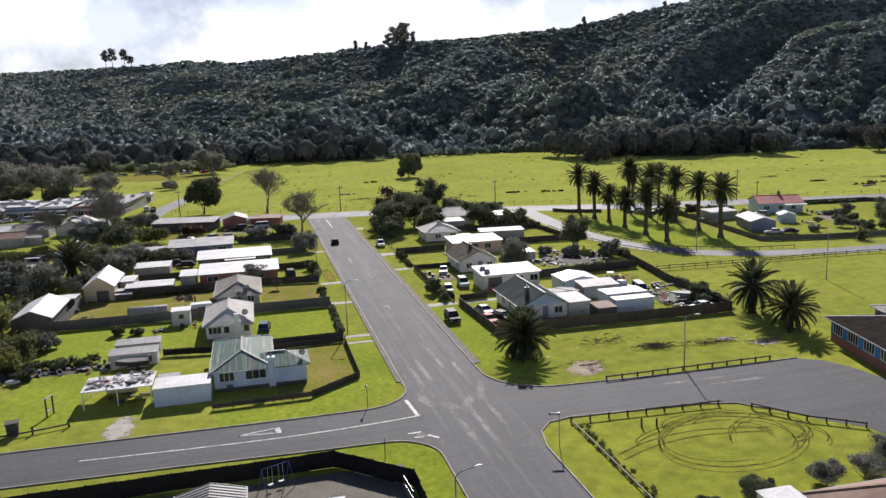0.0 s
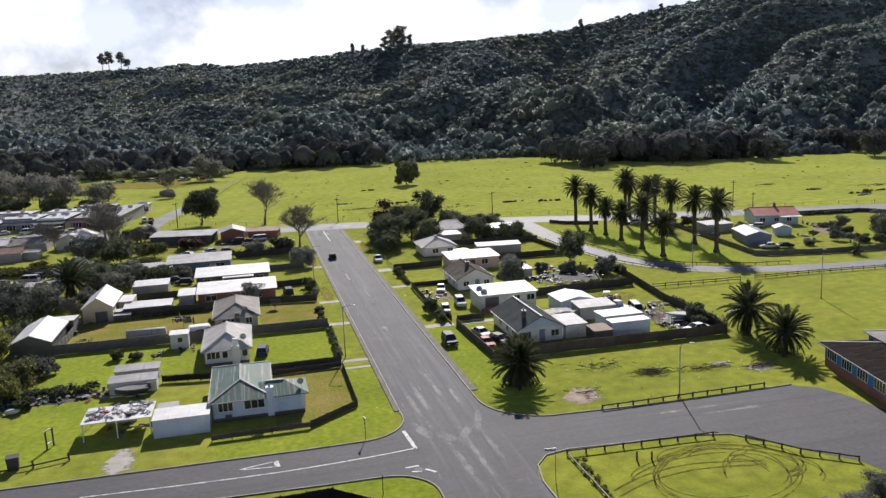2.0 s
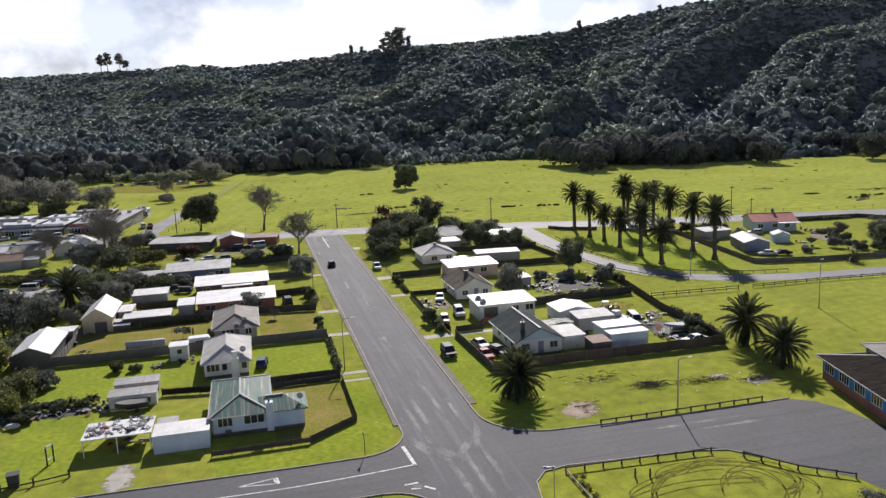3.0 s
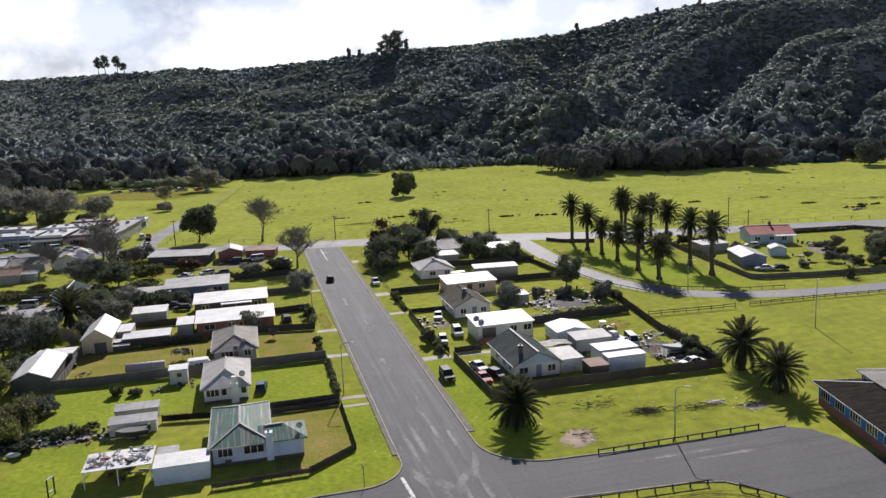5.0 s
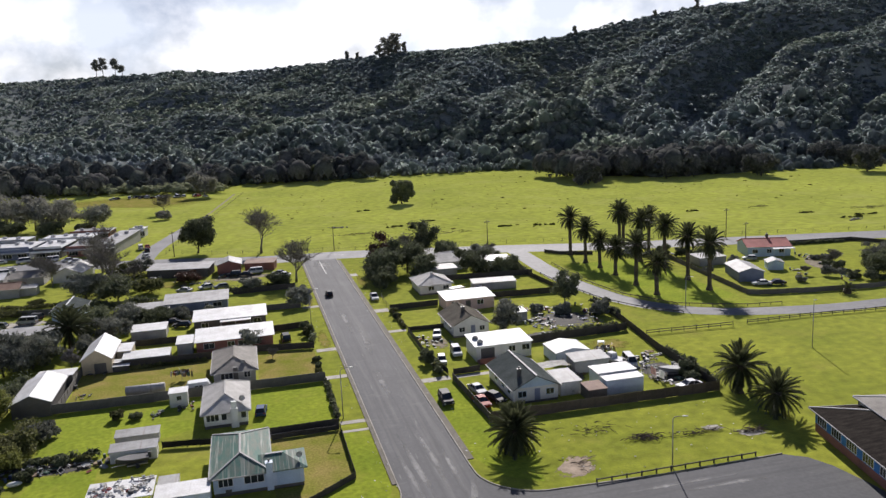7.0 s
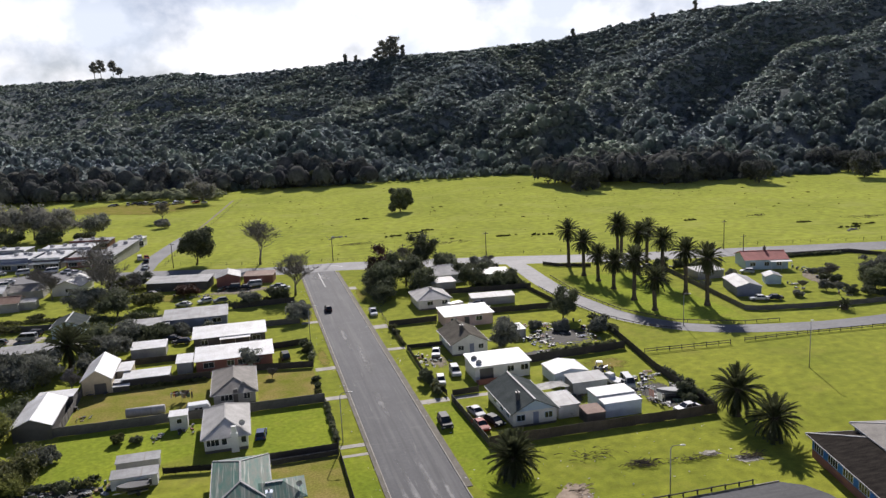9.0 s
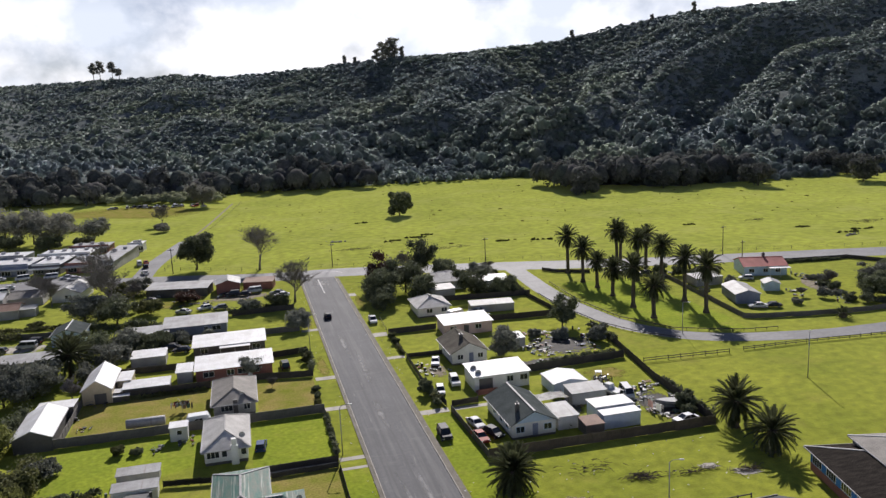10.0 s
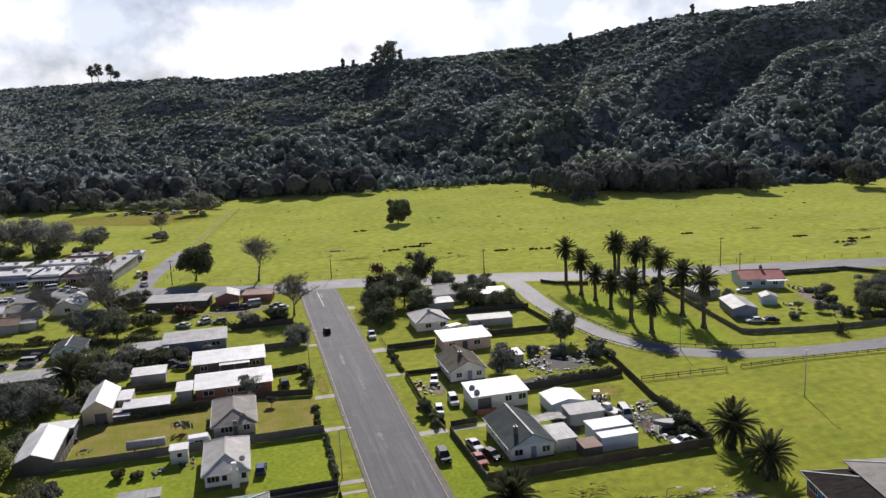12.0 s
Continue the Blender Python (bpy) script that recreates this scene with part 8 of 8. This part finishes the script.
palm("small low date palm outside the garden fence", 109.6, 67.6, 0.7, 2.4, 44, 671, low=-20)
for k, (x, y, h, w, m) in enumerate(((13.6, -31.6, 2.0, 3.2, LEAF), (8.2, -32.6, 1.3, 2.2, LEAF), (20.7, -31.4, 2.4, 3.4, LEAF_WISPY), (25.0, -31.6, 2.8, 4.2, LEAF_WISPY), (28.6, -30.4, 3.0, 4.4, LEAF_GREY), (32.6, -29.4, 2.4, 3.6, LEAF_WISPY))):
    leafy_tree("shrub", "dense dark shrub beside the rusty roof" if m is LEAF else "straggling grey half-bare shrub beside the reserve", x, y, h, w, 690 + k, m, 6500, 0.075, 0.0, "shrubs by the reserve", "shrub")
rv = random.Random(8)
wd = thing("verge_weeds", "ragged green weeds grown along the bleached rail", "weed_clump", 4.9, -20, 0)
part("foliage", leaf_cloud("foliage", [(rv.gauss(0.3, 0.35), 8.0 - 17 * k / 40 + rv.uniform(-0.3, 0.3), 0.1, rv.uniform(0.2, 0.55), rv.uniform(0.1, 0.38)) for k in range(40)], 4200, 0.07, 8, LEAF_LIME, 0.45, 0.4), None, wd)
# trees on the far side of the highway
for k, (x, y, h, w, m) in enumerate(((-106, 288, 15, 22, LEAF_WISPY), (-118, 296, 16, 18, LEAF_WISPY), (-92, 286, 12, 15, LEAF_GREY), (-132, 306, 17, 20, LEAF_WISPY), (-145, 300, 12, 18, LEAF), (-124, 280, 7, 14, LEAF), (-140, 274, 8, 16, LEAF_OLIVE), (-108, 276, 6, 12, LEAF), (-158, 320, 13, 18, LEAF_GREY), (-165, 290, 11, 18, LEAF_WISPY), (-93, 274, 5, 10, LEAF), (-64, 303, 4, 8, LEAF_WISPY), (-112, 330, 9, 14, LEAF), (-150, 350, 9, 16, LEAF_OLIVE), (-50, 395, 14, 16, LEAF_WISPY))):
    leafy_tree("paddock_tree", "broad wispy grey-green tree beyond the shops" if m is LEAF_WISPY else "broad dark green tree beyond the shops", x, y, h, w, 330 + k, m, 4600, 0.36, 0.08, "trees beyond the shops")
leafy_tree("paddock_tree", "dark conical tree at the edge of the bush", 20.5, 444, 12, 9, 350, LEAF, 1800, 0.5, 0.05)
for k, (x, y, h, w) in enumerate(((252, 300, 14, 19), (318, 335, 15, 20), (326, 318, 14, 18), (309, 286, 15, 20), (240, 326, 12, 15), (222, 320, 11, 13), (205, 320, 13, 16), (158, 322, 14, 17), (340, 350, 14, 18), (356, 300, 14, 18))):
    leafy_tree("paddock_tree", "low broad dark tree in the paddock", x, y, h, w, 360 + k, BUSH, 5200, 0.55, 0.0, "broad paddock trees")
def ridge_tree(az, r, h, w, seed, bare):
    """A tall tree on the crest: ragged tiers of foliage round a clear trunk."""
    x, y = HUB[0] + r * math.sin(radians(az)), HUB[1] + r * math.cos(radians(az))
    rg = random.Random(seed)
    t = thing("ridge_tree", "tall ragged tree on the ridge line", "tree", x, y, float(rise([x], [y])[0]) - 1.0, rg.uniform(0, 360), "trees on the ridge")
    bm = bmesh.new()
    tube(bm, [(0, 0, -1), (rg.uniform(-0.4, 0.4), 0, h * 0.5), (rg.uniform(-0.6, 0.6), 0.2, h * 0.95)], [0.55, 0.4, 0.12], 6)
    part("trunk", bm, BARK, t)
    blobs = []
    for k in range(12):
        z = h * (bare + (1 - bare) * (k + 0.5) / 12)
        a, rr = rg.uniform(0, 6.28), w * 0.32 * (1.15 - 0.6 * k / 12) * rg.uniform(0.5, 1)
        blobs.append((rr * math.cos(a), rr * math.sin(a), z, w * 0.36 * rg.uniform(0.7, 1.2), h * 0.10))
    part("crown", leaf_cloud("crown", blobs, 1500, 0.55, seed, LEAF_WISPY), None, t)


for k, (az, r, h, w, bare) in enumerate(((10.3, 930, 22, 15, 0.1), (10.75, 930, 25, 17, 0.1), (11.1, 930, 24, 15, 0.1), (9.85, 934, 15, 12, 0.1), (11.6, 932, 15, 6, 0.2), (7.6, 950, 12, 5, 0.1), (8.3, 945, 9, 4, 0.1), (-8.75, 1285, 27, 12, 0.5), (-8.35, 1285, 29, 15, 0.45), (-7.6, 1285, 27, 13, 0.5), (-7.2, 1285, 17, 9, 0.5), (23.4, 990, 12, 6, 0.1), (31.4, 1020, 14, 6, 0.1), (28.7, 1010, 9, 5, 0.1))):
    ridge_tree(az, r, h, w, 380 + k, bare)

# ---- litter ----
rl = np.random.RandomState(5)
LV, LF = [], []
for k in range(150):
    side = k % 3
    if side == 0:
        px, py = rl.normal(1.6, 0.9), rl.uniform(8, 150)
    elif side == 1:
        px, py = rl.normal(-11.6, 0.8), rl.uniform(6, 150)
    else:
        px, py = rl.uniform(10, 44), rl.uniform(0.6, 20)
    a, w, h = rl.uniform(0, 6.28), rl.uniform(0.06, 0.17), rl.uniform(0.03, 0.12)
    c, q = math.cos(a) * w, math.sin(a) * w
    n0 = len(LV)
    LV += [(px - c, py - q, 0.125), (px + q, py - c, 0.13), (px + c, py + q, 0.125), (px - q, py + c, 0.13), (px, py, 0.125 + h)]
    LF += [(n0, n0 + 1, n0 + 4), (n0 + 1, n0 + 2, n0 + 4), (n0 + 2, n0 + 3, n0 + 4), (n0 + 3, n0, n0 + 4)]
me = raw_mesh("litter", LV, LF, WHITE)
tagged(new("litter", me), "small pale scraps of litter along the verges", "litter", "", "stuff")

# ---- weeds and stone heaps in the paddock ----
WEED = mat("dull_weed", (0.170, 0.165, 0.060), (0.100, 0.105, 0.040), 0.5, 1.0, 0.5, 4.0, grain=0.3, spec=0.0, rnd=0.3)
STONE = mat("grey_stone", (0.26, 0.25, 0.235), (0.15, 0.145, 0.135), 1.2, 0.9, 0.6, 5.0, grain=0.2, rnd=0.25)
rw = random.Random(77)


def weed_bank(x, y, L, az, seed):
    """A low ragged bank of rank weeds."""
    r = random.Random(seed)
    t = thing("weed_bank", "low dark bank of rank weeds in the paddock", "weed_clump", x, y, 0, az, "weed banks")
    blobs = [(r.uniform(-0.5, 0.5) * L, r.uniform(-0.6, 0.6), 0.12, r.uniform(0.5, 1.3), r.uniform(0.2, 0.55)) for k in range(max(3, int(L)))]
    part("weed_clump", leaf_cloud("weed_clump", blobs, int(70 * L), 0.22, seed, WEED, 0.4, 0.4), None, t)
    return t


def stone_heap(x, y, rx, n, seed):
    r = random.Random(seed)
    t = thing("stone_heap", "low heap of grey stones in the paddock", "stones", x, y, 0, r.uniform(-20, 20), "stone heaps")
    for k in range(n):
        b2 = bmesh.new()
        bmesh.ops.create_icosphere(b2, subdivisions=1, radius=1.0)
        sz = r.uniform(0.18, 0.55)
        for vv in b2.verts:
            vv.co = Vector((vv.co.x * sz * r.uniform(0.8, 1.3), vv.co.y * sz * r.uniform(0.8, 1.2), vv.co.z * sz * 0.7))
        bmesh.ops.translate(b2, verts=b2.verts, vec=(r.gauss(0, 0.45) * rx, r.gauss(0, 0.3) * rx * 0.5, sz * 0.35))
        part("stone", b2, STONE, t)
    return t


stone_heap(8.5, 234.5, 4.5, 34, 1)
stone_heap(188.0, 155.0, 5.0, 30, 2)
for k, (x, y, L) in enumerate(((29.3, 225, 8), (40.5, 229, 9), (46, 233, 5), (26, 280, 6), (184, 177, 6), (190, 160, 9), (200, 163, 8), (70, 204, 7), (84, 200, 9), (150, 203, 5), (36, 203, 5))):
    weed_bank(x, y, L, rw.uniform(-25, 10), 900 + k)

# ---- bush on the range ----


def ico(level):
    bm = bmesh.new()
    bmesh.ops.create_icosphere(bm, subdivisions=level, radius=1.0)
    v = np.array([p.co[:] for p in bm.verts])
    f = np.array([[q.index for q in p.verts] for p in bm.faces])
    bm.free()
    return v, f


def joined(name, V, F, material, label, category, N=None):
    """One mesh from vertex rows and equal-sided faces; N: soft normals that follow the crowns."""
    k = F.shape[1]
    me = bpy.data.meshes.new(name)
    me.vertices.add(len(V))
    me.vertices.foreach_set("co", V.astype(np.float32).ravel())
    me.loops.add(F.size)
    me.loops.foreach_set("vertex_index", F.astype(np.int32).ravel())
    me.polygons.add(len(F))
    me.polygons.foreach_set("loop_start", np.arange(0, F.size, k, dtype=np.int32))
    me.update(calc_edges=True)
    me.validate()
    if N is not None:
        me.shade_smooth()
        me.normals_split_custom_set_from_vertices(N.tolist())
    me.materials.append(material)
    return tagged(new(name, me), label, category, "", "stuff")


def woods(name, label, P, W, H, sprays, seed, material, cone=0.0, size=0.2, level=1):
    """A canopy in one mesh: dense crown cores clothed in small leaf sprays. P ground places (n, 3), W crown radii, H heights."""
    rf = np.random.RandomState(seed)
    n, m = len(P), sprays
    cone = np.broadcast_to(np.asarray(cone, float), (n,))[:, None]
    lobes = rf.normal(size=(n, 5, 3)) * np.array([0.40, 0.40, 0.26])

    def stand(q):
        taper = 1 - cone * np.clip(q[..., 2], -1, 1) * 0.75
        return np.stack([q[..., 0] * W[:, None] * taper, q[..., 1] * W[:, None] * taper, q[..., 2] * H[:, None] * 0.5 + H[:, None] * 0.45], -1) + P[:, None]

    v0, f0 = ico(level)
    f0 = f0[v0[f0].mean(1)[:, 2] > -0.3]
    core = stand(v0[None] * 0.80 * rf.uniform(0.85, 1.15, (n, len(v0), 1)))
    F = (f0[None] + (np.arange(n) * len(v0))[:, None, None]).reshape(-1, 3)
    c = np.take_along_axis(lobes, rf.randint(0, 5, (n, m))[..., None].repeat(3, -1), 1)
    d = rf.normal(size=(n, m, 3))
    d /= np.linalg.norm(d, axis=-1, keepdims=True)
    d[..., 2] = np.where(d[..., 2] < -0.2, -d[..., 2], d[..., 2])
    q = c + d * rf.uniform(0.36, 0.54, (n, m, 1))
    at = stand(q)
    nrm = d * 0.7 + np.array([0, 0, 0.3]) + rf.normal(size=(n, m, 3)) * 0.2
    nrm /= np.linalg.norm(nrm, axis=-1, keepdims=True)
    t = np.cross(nrm, rf.normal(size=(n, m, 3)))
    t /= np.linalg.norm(t, axis=-1, keepdims=True)
    b = np.cross(nrm, t)
    s = (W[:, None] * size * rf.uniform(0.6, 1.4, (n, m)))[..., None]
    L = np.stack([at + t * s, at - t * s * 0.6 + b * s * 0.85, at - t * s * 0.6 - b * s * 0.85], 2).reshape(-1, 3)
    V = core.reshape(-1, 3)
    F = np.concatenate([F, len(V) + np.arange(n * m * 3).reshape(-1, 3)])
    soft = d * 0.8 + np.array([0, 0, 0.3]) + rf.normal(size=(n, m, 3)) * 0.12
    N = np.concatenate([np.tile(v0, (n, 1)), soft.reshape(-1, 3).repeat(3, 0)])
    N /= np.linalg.norm(N, axis=1)[:, None]
    return joined(name, np.concatenate([V, L]), F, material, label, "forest", N)


def tufts(name, label, P, W, H, material):
    """Low rounded tufts in one mesh."""
    v0, f0 = ico(1)
    n = len(P)
    V = (v0[None] * np.stack([W, W, H], -1)[:, None] + P[:, None]).reshape(-1, 3)
    F = (f0[None] + (np.arange(n) * len(v0))[:, None, None]).reshape(-1, 3)
    return joined(name, V, F, material, label, "grass")


rg = np.random.RandomState(11)


def polar(az, r):
    a = np.radians(az)
    x, y = HUB[0] + r * np.sin(a), HUB[1] + r * np.cos(a)
    return np.stack([x, y, rise(x, y)], -1)


def scatter(n, lo, hi, az0=-24, az1=54):
    """Places on the range between two fractions of the way from its foot to its ridge, thinned by noise."""
    az = rg.uniform(az0, az1, n)
    rb, rr = np.interp(az, _az, _rb), np.interp(az, _az, _rr)
    r0, r1 = rb + lo * (rr - rb), rb + hi * (rr - rb)
    return polar(az, np.sqrt(r0 ** 2 + rg.rand(n) * (r1 ** 2 - r0 ** 2)))


n = 4200
P = scatter(n, 0.0, 0.3)
W = rg.gamma(5.0, 0.62, n).clip(1.5, 6.5)
woods("forest_edge", "dense dark native bush at the foot of the range", P, W, W * rg.uniform(1.2, 1.9, n) + 2, 62, 1, FOREST_HAZED, rg.choice([0.0, 0.3, 0.8], n), 0.23)
n = 130
P = scatter(n, -0.03, 0.06, -24, 9)
W = rg.uniform(4.5, 9.0, n)
woods("forest_foot", "big round dark trees along the foot of the range", P, W, W * rg.uniform(1.5, 2.0, n) + 4, 330, 6, BUSH, rg.choice([0.0, 0.3], n), 0.13, 2)
n = 42000
P = scatter(n, 0.2, 1.03)
W = rg.gamma(4.0, 0.54, n).clip(1.0, 5.0)
woods("forest_slope", "dark native bush covering the range", P, W, W * rg.uniform(0.65, 1.05, n) + 0.5, 24, 2, FOREST_HAZED, rg.choice([0.0, 0.2, 0.6], n), 0.27, 0)
n = 210
x = rg.uniform(150, 262, n)
y = 340 - 0.22 * (x - 146) + rg.uniform(0, 46, n) + 6 * np.sin(x * 0.11)
P = np.stack([x, y, np.zeros(n)], -1)
W = rg.uniform(3.5, 8.0, n)
woods("bush_clump", "dense dark bush standing out into the paddock", P, W, W * rg.uniform(1.4, 1.8, n) + 7, 330, 3, BUSH, rg.choice([0.0, 0.3], n), 0.13, 2)
n = 240
x = rg.uniform(-190, -40, n)
P = np.stack([x, 402 - 0.48 * (x + 40) + rg.uniform(6, 30, n), np.zeros(n)], -1)
W = rg.uniform(2.0, 4.5, n)
woods("scrub_hedge", "grey-green scrub along the far paddock", P, W, W * rg.uniform(1.0, 1.6, n) + 1, 46, 4, SCRUB, 0.0, 0.2)
n = 150
x = rg.uniform(30, 175, n)
P = np.stack([x, 452 - 0.13 * (x - 30) + rg.uniform(-10, 14, n), np.zeros(n)], -1)
W = rg.uniform(0.8, 2.4, n)
woods("saplings", "scattered young trees at the edge of the bush", P, W, W * 2.8 + 1, 20, 5, FOREST_HAZED, 0.8, 0.3)
n = 700
P = np.stack([rg.uniform(-30, 330, n), rg.uniform(195, 420, n), np.zeros(n)], -1)
W = rg.gamma(2.0, 0.16, n).clip(0.12, 1.3)
tufts("paddock_tussock", "scattered tussocks and weeds in the paddock", P, W, W * 0.35 + 0.05, DRY)
